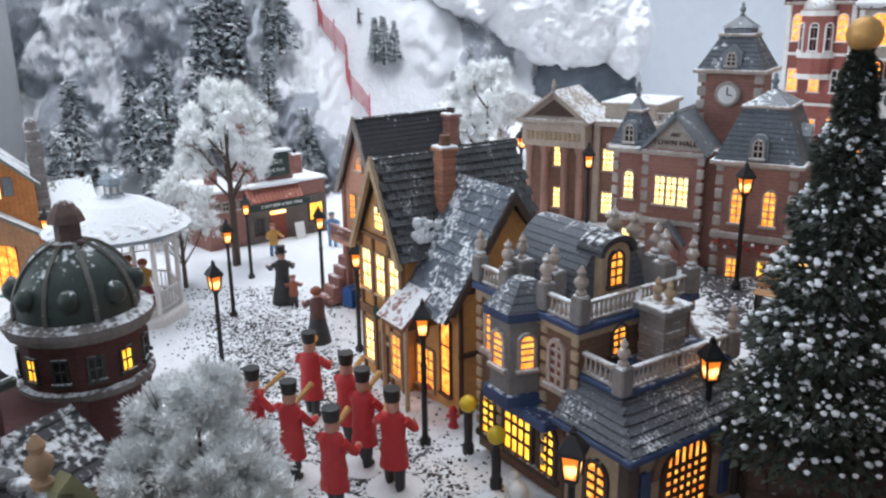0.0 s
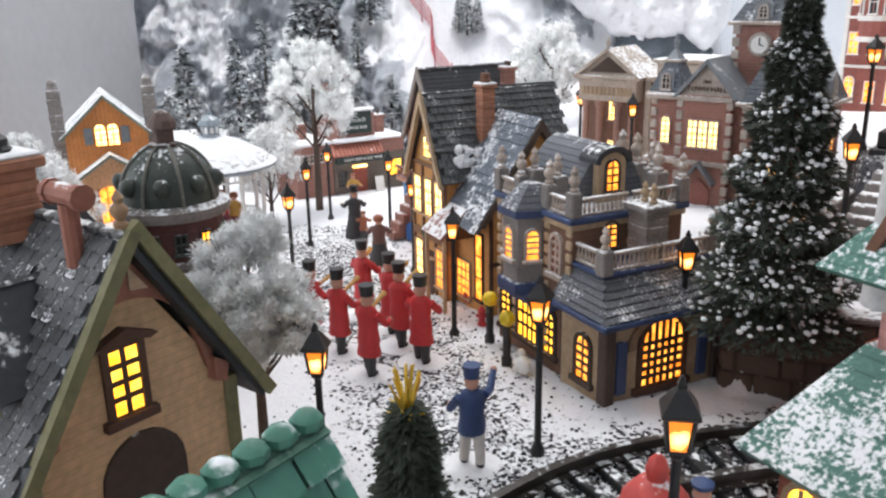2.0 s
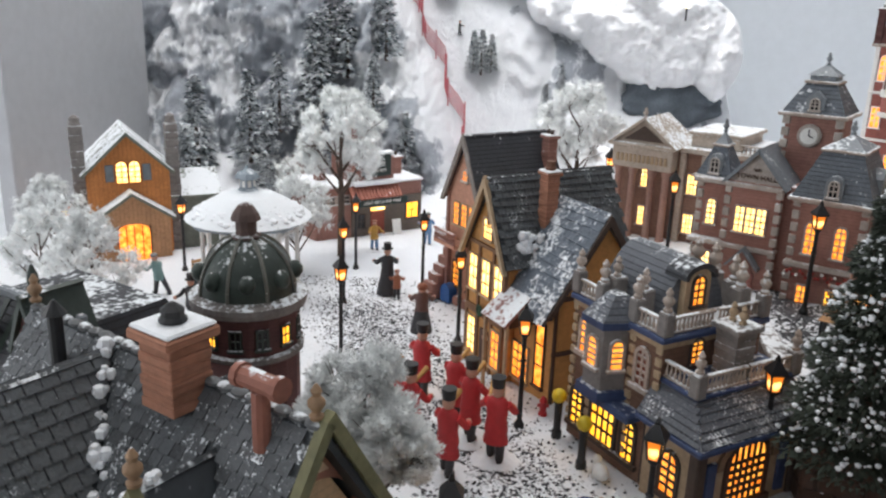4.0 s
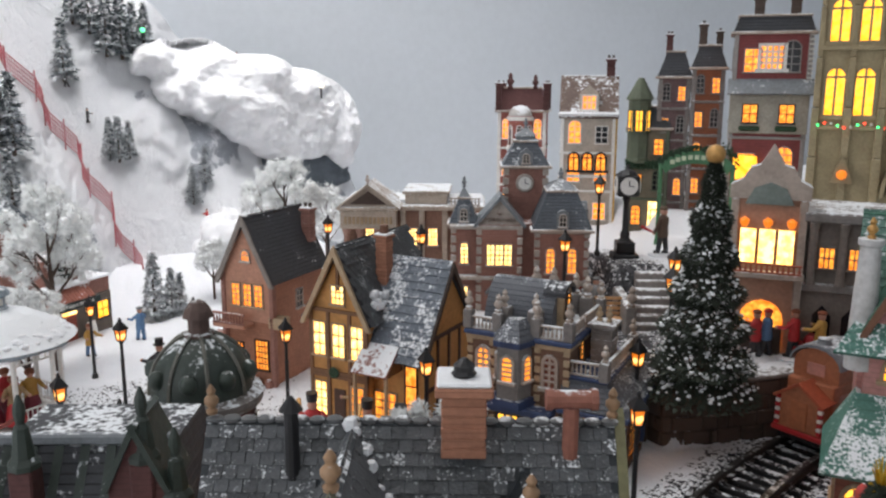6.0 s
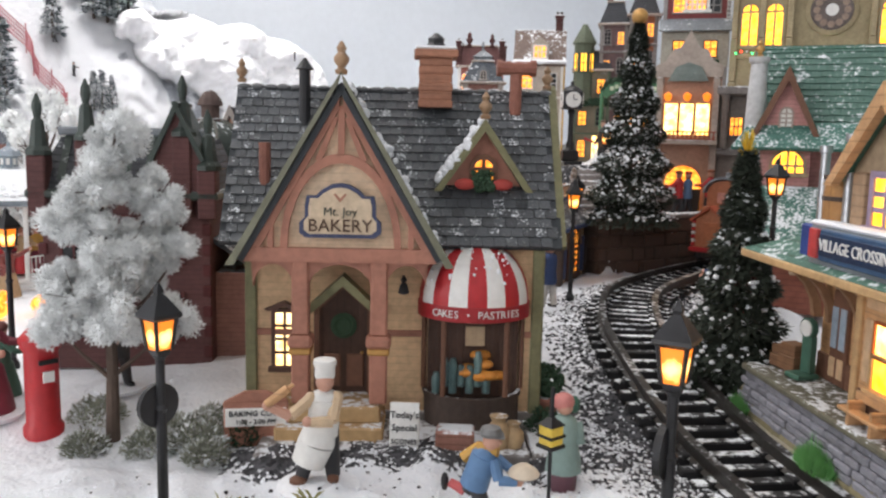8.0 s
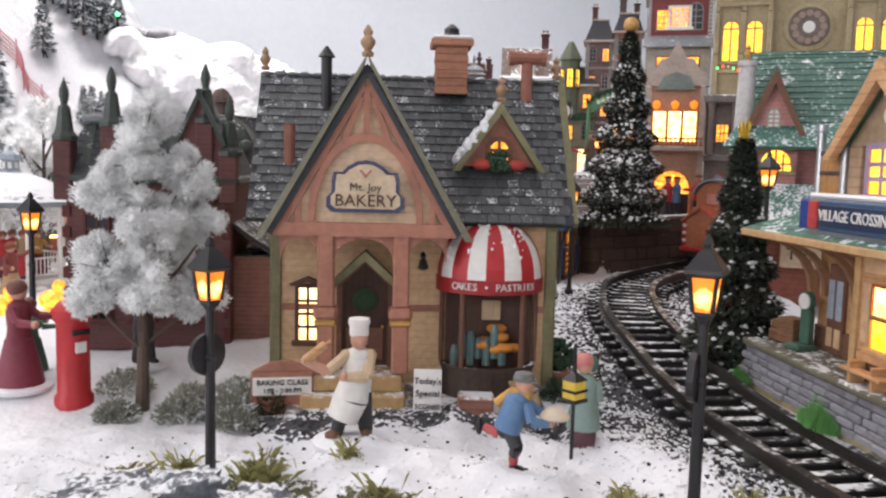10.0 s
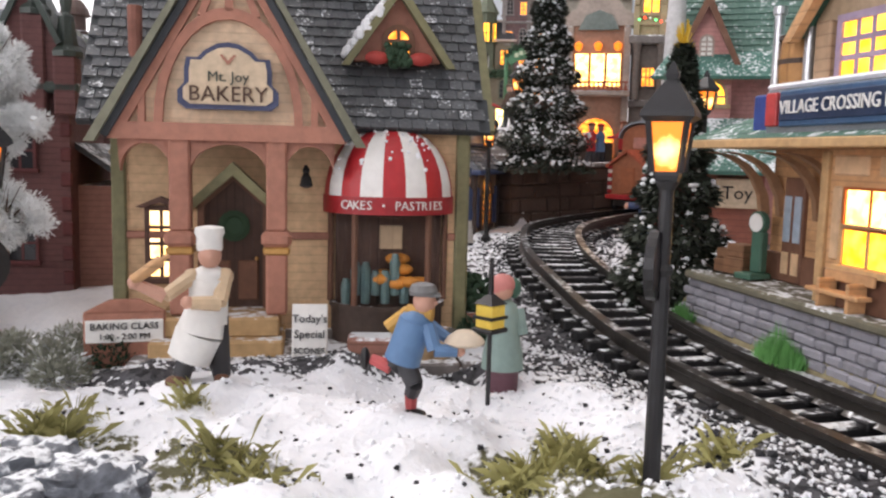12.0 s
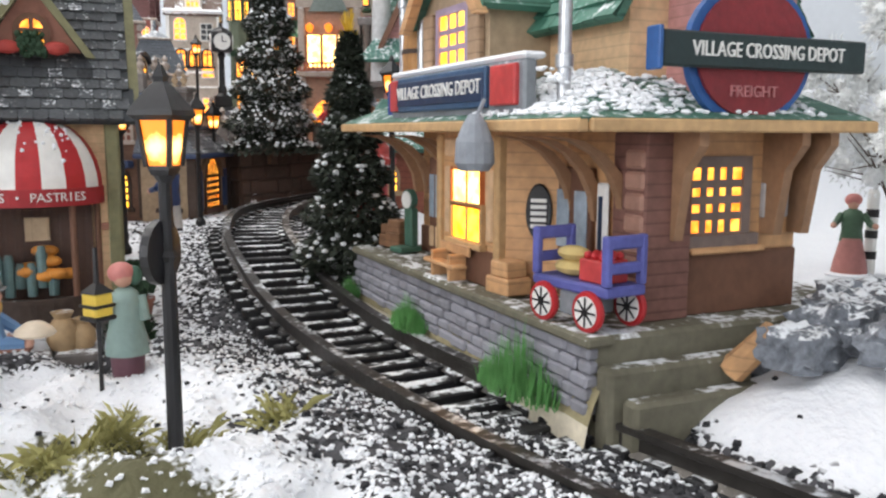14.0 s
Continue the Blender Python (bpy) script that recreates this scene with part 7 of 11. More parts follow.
# ---- domed brick building beside the bakery ----
def domed():
    d = thing("domed_hall", "dark red brick model hall with copper dome and spires", "model house", pose(-0.213, 0.452, 0.0, 0, 0, -25))
    part("wall", Geo().box(-0.105, 0.004, 0.0, 0.095, -0.004, 0.118), BRICKD, d, "dark red brick walls")
    part("link_wall", Geo().box(-0.062, 0.0, 0.095, 0.15, -0.004, 0.080), BRICKD, d)
    part("side_wing", Geo().box(0.004, 0.040, 0.018, 0.13, -0.004, 0.060), BRICK, d)
    part("wing_roof", Geo().slab((0.004, 0.012, 0.085), (0.004, 0.136, 0.085), (0.046, 0.136, 0.056), (0.046, 0.012, 0.056), -0.003), SLATED, d)
    part("roof", Geo().add([(-0.110, -0.004, 0.118), (0.008, -0.004, 0.118), (0.008, 0.100, 0.118), (-0.110, 0.100, 0.118), (-0.098, 0.020, 0.152), (-0.004, 0.020, 0.152), (-0.004, 0.080, 0.152), (-0.098, 0.080, 0.152)], [(0, 1, 5, 4), (1, 2, 6, 5), (2, 3, 7, 6), (3, 0, 4, 7), (4, 5, 6, 7)]), SLATED, d, "dark mansard roof with raised ribs")
    part("gutter", Geo().box(-0.113, 0.011, -0.008, 0.103, 0.112, 0.118, 0.0015), GREEND, d)
    for i in range(7):
        x = -0.095 + i * 0.014
        part("roof_rib", Geo().slab((x, 0.0, 0.124), (x + 0.005, 0.0, 0.124), (x + 0.005, 0.022, 0.156), (x, 0.022, 0.156), 0.005), GREEND, d)
    part("ridge_rail", Geo().box(-0.100, -0.002, 0.018, 0.024, 0.153, 0.159, 0.0012), LEAD, d)
    for x, z in ((-0.105, 0.168), (-0.074, 0.178), (-0.012, 0.182), (0.004, 0.160)):
        part("spire_base", Geo().box(x - 0.006, x + 0.006, -0.008, 0.006, 0.100, z - 0.028, 0.001), BRICKD, d)
        part("spire", Geo().lathe([(0.0085, 0), (0.0085, 0.003), (0.006, 0.006), (0.004, 0.022), (0.0022, 0.024), (0.0034, 0.030), (0.003, 0.034), (0.0006, 0.040)], x, -0.001, 8, z - 0.028), GREEND, d)
    g = Geo().prism([(-0.030, 0.118), (0.000, 0.118), (0.000, 0.142), (-0.015, 0.172), (-0.030, 0.142)], "y", -0.006, 0.03)
    part("front_gable", g, BRICKD, d)
    for s in (-1, 1):
        q = ((-0.015 + s * 0.018, -0.009, 0.139), (-0.015, -0.009, 0.177), (-0.015, 0.03, 0.177), (-0.015 + s * 0.018, 0.03, 0.139))
        part("gable_coping", Geo().slab(*(q if s < 0 else q[::-1]), 0.003), GREEND, d)
    for i in range(8):
        for x in (-0.104, 0.003):
            part("quoin", Geo().box(x - 0.004, x + 0.002, -0.0015, 0.003, 0.004 + i * 0.014, 0.012 + i * 0.014, 0.0008), mat("maroon_block", (0.09, 0.02, 0.02), 0.8), d)
    for x in (-0.085, -0.055, -0.022):
        for z in (0.018, 0.070):
            window(d, face(x, -0.0005, z), 0.014, 0.030, DARKPANE, mat("maroon_block", (0.09, 0.02, 0.02)), 2, 3)
    part("stone_urn", Geo().lathe([(0.004, 0), (0.008, 0.004), (0.005, 0.008), (0.007, 0.014)], 0.028, 0.022, 10, 0.076), BEIGE, d)
    # domed tower behind
    tw = part("tower", Geo().lathe([(0.0375, -0.004), (0.0375, 0.090)], -0.030, 0.176, 16), BRICKD, d, "round brick tower under a copper dome")
    low = pose(-0.030, 0.176, -0.021) @ Matrix.Diagonal((0.87, 0.87, 1, 1)) @ pose(0.030, -0.176, 0)
    cx, cy = -0.030, 0.176
    part("drum", Geo().lathe([(0.043, 0.108), (0.043, 0.138)], cx, cy, 16), BRICKD, tw, m=low)
    for k in range(12):
        a = 2 * math.pi * k / 12
        mm = pose(cx + 0.0425 * math.sin(a), cy - 0.0425 * math.cos(a), 0.112, 0, 0, math.degrees(a))
        window(d, low @ mm, 0.008, 0.013, YELLOW if k % 3 == 0 else DARKPANE, GREEND, 2, 2)
    part("drum_cornice", Geo().lathe([(0.040, 0.098), (0.047, 0.100), (0.047, 0.104), (0.040, 0.106), (0.040, 0.134), (0.049, 0.136), (0.051, 0.140), (0.051, 0.144), (0.042, 0.147)], cx, cy, 24), STONEG, tw, m=low)
    dome = [(0.042 * math.cos(math.pi / 2 * i / 10), 0.147 + 0.042 * math.sin(math.pi / 2 * i / 10)) for i in range(10)]
    part("dome", Geo().lathe(dome, cx, cy, 24), GREEND, tw, "weathered green copper dome", soft=True, m=low)
    for k in range(8):
        a = 2 * math.pi * (k + 0.5) / 8
        r = Geo()
        for i in range(8):
            b0, b1 = math.pi / 2 * i / 9, math.pi / 2 * (i + 1) / 9
            r.rod((cx + 0.0425 * math.cos(b0) * math.cos(a), cy + 0.0425 * math.cos(b0) * math.sin(a), 0.147 + 0.0425 * math.sin(b0)), (cx + 0.0425 * math.cos(b1) * math.cos(a), cy + 0.0425 * math.cos(b1) * math.sin(a), 0.147 + 0.0425 * math.sin(b1)), 0.0018, k=5)
        part("dome_rib", r, mat("rib_grey", (0.14, 0.14, 0.12), 0.6, snow=0.3), tw, m=low)
        a = 2 * math.pi * k / 8
        o = Geo().ball((cx + 0.040 * math.cos(a), cy + 0.040 * math.sin(a), 0.161), 0.0075, 8)
        part("dome_eyelid", o, GREEND, tw, soft=True, m=low)
    part("lantern", Geo().lathe([(0.013, 0.185), (0.013, 0.189), (0.009, 0.190), (0.009, 0.200), (0.013, 0.201), (0.011, 0.206), (0.006, 0.212), (0.002, 0.214)], cx, cy, 10), mat("maroon_grey", (0.11, 0.07, 0.06), 0.7, snow=0.35), tw, m=low)


domed()


# ---- pink house with green roofs ----
def pink_house():
    p = thing("pink_house", "pink brick model house with layered green roofs", "model house", pose(0.306, 0.418, 0.0, 0, 0, -52))
    part("wall", Geo().prism([(0.010, -0.004), (0.082, -0.004), (0.082, 0.158), (0.046, 0.215), (0.010, 0.158)], "x", -0.026, 0.100), PINK, p)
    r = Geo().slab((-0.032, 0.0, 0.150), (0.108, 0.0, 0.150), (0.108, 0.046, 0.232), (-0.032, 0.046, 0.232), 0.004).slab((0.108, 0.092, 0.150), (-0.032, 0.092, 0.150), (-0.032, 0.046, 0.232), (0.108, 0.046, 0.232), 0.004)
    rf = part("roof", r, GREENR, p, "steep green shingle roof")
    sg = Geo()
    shingles(sg, -0.032, 0.108, (0.0, 0.150), (0.046, 0.232), 14, 0.009, 0.0016)
    shingles(sg, -0.032, 0.108, (0.092, 0.150), (0.046, 0.232), 14, 0.009, 0.0016)
    tagged(part("shingle_course", sg, mat("teal_tile", (0.085, 0.165, 0.135), 0.55, snow=0.42, spread=0.25), rf), kind="stuff")
    part("gable_wall", Geo().prism([(-0.022, 0.1), (0.022, 0.1), (0.022, 0.158), (0, 0.200), (-0.022, 0.158)], "y", -0.012, 0.04), PINK, p)
    for s in (-1, 1):
        q = ((s * 0.028, -0.018, 0.150), (0, -0.018, 0.208), (0, 0.04, 0.208), (s * 0.028, 0.04, 0.150))
        part("gable_roof", Geo().slab(*(q if s < 0 else q[::-1]), 0.0035), GREENR, p)
        part("bargeboard", Geo().prism([(s * 0.029, 0.146), (s * 0.024, 0.146), (0, 0.196), (0, 0.2095)][::s], "y", -0.021, -0.017), BROWN, p)
    window(p, face(0, -0.0125, 0.152), 0.009, 0.016, WHITE, STONE, 2, 4, arch=True)
    part("cone_chimney", Geo().lathe([(0.0105, 0.12), (0.0085, 0.18), (0.0070, 0.212), (0.009, 0.214), (0.009, 0.218)], -0.026, -0.004, 14), mat("pale_chimney_stone", (0.50, 0.50, 0.50), 0.7, snow=0.3), p, "pale grey tapering chimney", soft=True)
    finial(p, -0.026, -0.004, 0.218, 0.9, GOLD)
    # low wing with a snowy green roof
    part("low_wall", Geo().box(-0.034, 0.050, -0.050, 0.01, -0.004, 0.066), mat("rust_boards", (0.26, 0.09, 0.06), 0.75, lines=(2, 0.005, 0.35)), p)
    toy = part("toy_sign", Geo().box(0.012, 0.046, -0.056, -0.0508, 0.030, 0.054, 0.001), mat("sign_cream", (0.60, 0.47, 0.33)), p, "cream board lettered Toy")
    lettering("sign_text", "Toy", 0.015, BLACK, toy, pose(0.029, -0.0562, 0.042))
    snowy = mat("snowy_green_shingle", (0.07, 0.20, 0.16), 0.6, snow=0.50, lines=(2, 0.005, 0.4), scale=420)
    for quad in (((-0.046, -0.068, 0.060), (0.062, -0.068, 0.060), (0.05, -0.014, 0.104), (-0.026, -0.014, 0.104)), ((-0.046, 0.02, 0.060), (-0.046, -0.068, 0.060), (-0.026, -0.014, 0.104), (-0.026, 0.0, 0.104)), ((0.062, -0.068, 0.060), (0.062, 0.02, 0.060), (0.05, 0.0, 0.104), (0.05, -0.014, 0.104))):
        part("low_roof", Geo().slab(*quad, 0.004), snowy, p, "low green roof frosted with snow")
    window(p, face(-0.018, -0.0505, 0.024), 0.020, 0.012, YELLOW, BEIGE, 3, 2, arch=True, t=0.003)
    window(p, face(-0.0345, -0.02, 0.024, -90), 0.016, 0.012, GLOW, BEIGE, 3, 2, arch=True, t=0.003)
    window(p, face(0.004, -0.0125, 0.116), 0.026, 0.006, YELLOW, BEIGE, 4, 1, arch=True, t=0.0026)
    part("skirt_roof", Geo().slab((-0.044, -0.030, 0.138), (0.108, -0.030, 0.138), (0.108, -0.010, 0.160), (-0.030, -0.010, 0.160), 0.004), snowy, p)
    part("end_gable", Geo().prism([(0.015, 0.15), (0.078, 0.15), (0.046, 0.212)], "x", 0.1, 0.112), BROWN, p)


pink_house()


# ---- theatre and stone arcade on the terrace ----
def theatre():
    t = thing("theatre", "ornate orange-lit model theatre front", "model house", pose(0.379, 0.662, 0.056, 0, 0, -49))
    rose = mat("rose_stone", (0.40, 0.24, 0.17), 0.75)
    part("wall", Geo().box(0.0, 0.070, 0.0, 0.09, -0.006, 0.165), rose, t)
    pts = [(-0.003, 0.165), (0.073, 0.165), (0.073, 0.178), (0.062, 0.184), (0.055, 0.196), (0.046, 0.199), (0.035, 0.219), (0.024, 0.199), (0.015, 0.196), (0.008, 0.184), (-0.003, 0.178)]
    part("scroll_gable", Geo().prism(pts, "y", -0.004, 0.02), STONE, t, "scrolled gable with snow")
    part("gable_panel", Geo().prism([(0.012, 0.160), (0.058, 0.160), (0.050, 0.176), (0.035, 0.182), (0.020, 0.176)], "y", -0.007, -0.003), mat("grey_green_panel", (0.20, 0.24, 0.22), 0.7), t)
    w = part("lit_balcony_opening", Geo().box(0.008, 0.062, -0.001, 0.002, 0.098, 0.134), PALEGLOW, t)
    for x in (0.008, 0.026, 0.044, 0.062):
        part("mullion", Geo().box(x - 0.0015, x + 0.0015, -0.0035, 0.001, 0.098, 0.134), mat("rust_post", (0.35, 0.14, 0.06), 0.7), t)
    for x in (0.013, 0.035, 0.057):
        part("wall_lamp", Geo().lathe([(0.0022, 0), (0.0040, 0.003), (0.0048, 0.007), (0.001, 0.010)], x, -0.007, 8, 0.137), LAMPGLOW, t)
    part("balcony", Geo().box(-0.002, 0.072, -0.016, 0.0, 0.086, 0.092, 0.001), STONE, t)
    balustrade(t, 0.0, 0.070, -0.0145, 0.092, 0.010, 14, mat("red_rail", (0.32, 0.08, 0.05), 0.6))
    for x in (0.003, 0.067):
        part("pilaster", Geo().box(x - 0.004, x + 0.004, -0.004, 0.002, 0.0, 0.165, 0.001), STONE, t)
    g = Geo().prism([(0.014, 0.0), (0.056, 0.0), (0.056, 0.040)] + [(0.035 + 0.021 * math.cos(math.pi * i / 8), 0.040 + 0.021 * math.sin(math.pi * i / 8)) for i in range(1, 8)] + [(0.014, 0.040)], "y", -0.0012, 0.002)
    part("lit_archway", g, GLOW, t)
    part("arch_shade", Geo().box(0.014, 0.056, -0.004, 0.0, 0.0, 0.034), STONED, t)
    a = thing("stone_arcade", "grey stone model arcade with columns", "model house", pose(0.427, 0.610, 0.056, 0, 0, -49))
    gs = mat("arcade_stone", (0.20, 0.17, 0.15), 0.85, snow=0.3)
    part("wall", Geo().box(0.0, 0.12, 0.006, 0.10, -0.006, 0.140), gs, a)
    part("cornice", Geo().box(-0.004, 0.124, -0.004, 0.10, 0.140, 0.150, 0.0015), STONEG, a)
    part("plinth_band", Geo().box(-0.002, 0.122, 0.0, 0.01, 0.070, 0.078, 0.001), STONEG, a)
    for i in range(5):
        x = 0.006 + i * 0.027
        part("column", Geo().lathe([(0.005, 0), (0.004, 0.006), (0.0038, 0.054), (0.0055, 0.062)], x, 0.0, 10, 0.078), gs, a)
        if i < 4:
            window(a, face(x + 0.0135, 0.0055, 0.094), 0.013, 0.020, GLOW if i != 2 else DARKPANE, gs, 3, 2)
            g = Geo().prism([(x + 0.005, 0.0), (x + 0.022, 0.0), (x + 0.022, 0.045), (x + 0.0135, 0.056), (x + 0.005, 0.045)], "y", 0.0035, 0.007)
            part("dark_arch", g, DARKPANE, a)


theatre()


# ---- tall houses of the upper street ----
def far_house(name, label, place, w, d, h, wall, trim, glow, floors, cols, roof=None, roof_h=0.03, style="mansard", extras=()):
    f = thing(name, label, "model house", place)
    part("wall", Geo().box(0, w, 0, d, -0.03, h), wall, f)
    for k in range(floors + 1):
        z = h * k / floors
        part("string_course", Geo().box(-0.002, w + 0.002, -0.003, d, z - 0.003, z + 0.001, 0.0008), trim, f)
    for x in (0.002, w - 0.002):
        part("corner_pilaster", Geo().box(x - 0.003, x + 0.003, -0.002, 0.002, 0, h, 0.0006), trim, f)
    for k in range(floors):
        for c in range(cols):
            x = w * (c + 0.5) / cols
            ph = h / floors
            lit = glow if (k * 7 + c * 3 + len(name)) % 4 else DARKPANE
            window(f, face(x, -0.0005, h * k / floors + ph * 0.25), w / cols * 0.42, ph * 0.42, lit, trim, 2, 3, arch=(k + c) % 2 == 0)
    for k in range(floors):
        window(f, face(-0.0005, d * 0.35, h * k / floors + 0.3 * h / floors, -90), d * 0.2, 0.38 * h / floors, glow if k % 2 else DARKPANE, trim, 2, 3)
    roof = roof or SLATEB
    if style == "mansard":
        mansard(f, -0.003, w + 0.003, -0.003, d, h, h + roof_h, roof_h * 0.35, roof)
    elif style == "gable":
        gable_roof(f, -0.004, w + 0.004, 0.0, d, h, h + roof_h, roof, over=0.006)
    return f


def upper_street():
    # pink tower house
    P = pose(0.497, 1.345, 0.115, 0, 0, -36)
    pk = far_house("tower_house", "pink brick tower house with white stone bays", P, 0.085, 0.09, 0.200, mat("rose_brick", (0.34, 0.12, 0.10), 0.8, lines=(2, 0.004, 0.3)), WHITE, GLOW, 3, 3, BRICKD, 0.038)
    pts = [(0.040 + 0.022 * math.cos(math.pi + math.pi * i / 6), 0.0 + 0.016 * math.sin(math.pi + math.pi * i / 6)) for i in range(7)]
    part("round_bay", Geo().prism(pts, "z", 0.10, 0.190), mat("rose_brick", (0.34, 0.12, 0.10)), pk)
    for z in (0.1, 0.128, 0.182):
        part("bay_band", Geo().prism([(0.040 + (x - 0.040) * 1.12, y * 1.2) for x, y in pts], "z", z, z + 0.007), WHITE, pk)
    part("bay_dome", Geo().lathe([(0.022, 0), (0.021, 0.008), (0.014, 0.016), (0.004, 0.019)], 0.040, 0.004, 14, 0.190), mat("snowy_dome", (0.5, 0.48, 0.46), 0.8, snow=0.8), pk, soft=True)
    for a in (-0.9, 0.0, 0.9):
        window(pk, pose(0.040 + 0.0215 * math.sin(a), -0.0155 * math.cos(a), 0.138, 0, 0, math.degrees(a)), 0.009, 0.030, DARKPANE, WHITE, 1, 2, arch=True)
    for x, y in ((0.0, 0.0), (0.085, 0.0), (0.0, 0.085), (0.085, 0.085)):
        chimney(pk, x, y, 0.2, 0.245, 0.010, BRICKD, 1)
    finial(pk, 0.02, 0.01, 0.238, 1.6, BRICKD)
    finial(pk, 0.065, 0.01, 0.238, 1.4, BRICKD)
    # white fronted house
    W = pose(0.528, 1.190, 0.115, 0, 0, -36)
    wh = far_house("white_fronted_house", "white trimmed model house with a snowy gable", W, 0.088, 0.09, 0.190, mat("cream_front", (0.46, 0.40, 0.34), 0.75), WHITE, GLOW, 3, 2, mat("brown_snow_roof", (0.16, 0.11, 0.09), 0.7, snow=0.55), 0.062, "gable")
    part("dormer", Geo().prism([(0.028, 0.190), (0.060, 0.190), (0.060, 0.222), (0.044, 0.236), (0.028, 0.222)], "y", 0.004, 0.04), mat("cream_front", (0.46, 0.40, 0.34)), wh)
    window(wh, face(0.044, 0.0035, 0.198), 0.020, 0.020, GLOW, WHITE, 3, 2, t=0.003)
    part("loggia", Geo().box(0.012, 0.076, -0.006, 0.0, 0.085, 0.090, 0.001), WHITE, wh)
    for i in range(3):
        window(wh, face(0.022 + i * 0.022, -0.003, 0.098), 0.014, 0.020, GLOW, BLACK, 2, 1, arch=True, t=0.003)
    part("gold_side", Geo().box(0.088, 0.091, -0.004, 0.006, 0.0, 0.190, 0.001), mat("gold_wall", (0.55, 0.32, 0.06), 0.6), wh)
    part("roof_snow", Geo().box(-0.006, 0.094, -0.010, 0.010, 0.186, 0.193, 0.003), SNOW, wh)
    chimney(wh, 0.078, 0.050, 0.24, 0.275, 0.014, BRICKD, 2)
    # green turret house
    G = pose(0.576, 1.075, 0.115, 0, 0, -40)
    gr = far_house("green_turret_house", "green trimmed model house with a lit corner turret", G, 0.060, 0.07, 0.165, mat("olive_stone", (0.20, 0.17, 0.12), 0.8), mat("moss_trim", (0.10, 0.12, 0.08), 0.7), GLOW, 3, 2, SLATED, 0.03)
    part("turret", Geo().lathe([(0.017, 0.110), (0.019, 0.114), (0.017, 0.118), (0.017, 0.205), (0.021, 0.208), (0.019, 0.212), (0.004, 0.240)], 0.014, 0.004, 8), mat("moss_trim", (0.10, 0.12, 0.08)), gr)
    for a in (-50, 0, 50):
        window(gr, pose(0.014 + 0.0162 * math.sin(radians(a)), 0.004 - 0.0162 * math.cos(radians(a)), 0.160, 0, 0, a), 0.009, 0.030, YELLOW, mat("moss_trim", (0.10, 0.12, 0.08)), 2, 2)
    for i in range(60):
        pass
    lv = Geo()
    for i in range(260):
        lv.ball((random.uniform(-0.004, 0.056), random.uniform(-0.010, -0.002), 0.108 + random.uniform(-0.006, 0.006)), random.uniform(0.0012, 0.0026), 5)
    part("garland", lv, mat("fir_green", (0.025, 0.06, 0.03)), gr, "evergreen balcony garland")
    part("bright_doorway", Geo().box(0.034, 0.050, -0.002, 0.001, 0.0, 0.050), PALEGLOW, gr)
    # tall brick pair
    T = pose(0.590, 1.030, 0.115, 0, 0, -42)
    ta = far_house("tall_brick_house", "tall grey and red brick model house", T @ pose(0.0, 0.03, 0), 0.045, 0.06, 0.240, mat("plum_brick", (0.16, 0.10, 0.10), 0.8, lines=(2, 0.004, 0.3)), STONEG, GLOW, 5, 2, SLATED, 0.035)
    chimney(ta, 0.012, 0.03, 0.27, 0.30, 0.010, BRICKD, 2)
    tb = far_house("tall_brick_house", "tall orange brick model house with chimneys", T @ pose(0.048, 0.02, 0), 0.045, 0.06, 0.250, mat("rust_brick", (0.28, 0.10, 0.05), 0.8, lines=(2, 0.004, 0.3)), STONEG, GLOW, 5, 2, SLATED, 0.03)
    chimney(tb, 0.012, 0.03, 0.275, 0.31, 0.012, STONED, 1)
    chimney(tb, 0.036, 0.03, 0.27, 0.30, 0.010, STONED, 1)
    # brick house with flower boxes
    B = pose(0.640, 0.935, 0.118, 0, 0, -45)
    bh = far_house("flower_box_house", "purple-red brick model house with window boxes", B, 0.100, 0.08, 0.290, mat("purple_brick", (0.23, 0.06, 0.06), 0.8, lines=(2, 0.004, 0.3)), mat("grey_trim", (0.30, 0.28, 0.27), 0.7, snow=0.3), GLOW, 4, 2, SLATED, 0.02)
    part("white_floor", Geo().box(-0.002, 0.102, -0.004, 0.0, 0.150, 0.205, 0.001), mat("grey_cream", (0.40, 0.37, 0.31), 0.75), bh)
    for x in (0.026, 0.074):
        window(bh, face(x, -0.0045, 0.166), 0.018, 0.024, GLOW, STONED, 2, 2)
        part("window_box", Geo().box(x - 0.014, x + 0.014, -0.012, -0.004, 0.154, 0.161, 0.002), mat("fir_green", (0.025, 0.06, 0.03)), bh)
    part("jetty_roof", Geo().slab((-0.006, -0.018, 0.206), (0.106, -0.018, 0.206), (0.106, 0.0, 0.226), (-0.006, 0.0, 0.226), 0.003), LEAD, bh)
    window(bh, face(0.050, -0.0005, 0.240), 0.030, 0.030, GLOW, WHITE, 4, 4, t=0.004)
    for i in range(12):
        part("quoin", Geo().box(0.096, 0.103, -0.002, 0.004, 0.212 + i * 0.0065, 0.2155 + i * 0.0065, 0.0006), WHITE, bh)
    chimney(bh, 0.030, 0.04, 0.31, 0.335, 0.014, STONED, 1)
    chimney(bh, 0.078, 0.04, 0.31, 0.335, 0.014, STONED, 1)
    part("awning_light", Geo().box(0.008, 0.040, -0.006, 0.0, 0.085, 0.118, 0.001), YELLOW, bh)
    # church
    C = pose(0.690, 0.835, 0.135, 0, 0, -50)
    st = mat("church_stone", (0.34, 0.28, 0.17), 0.8, snow=0.1, bump=0.5)
    ch = thing("church", "tall pale stone model church with lit lancet windows", "model house", C)
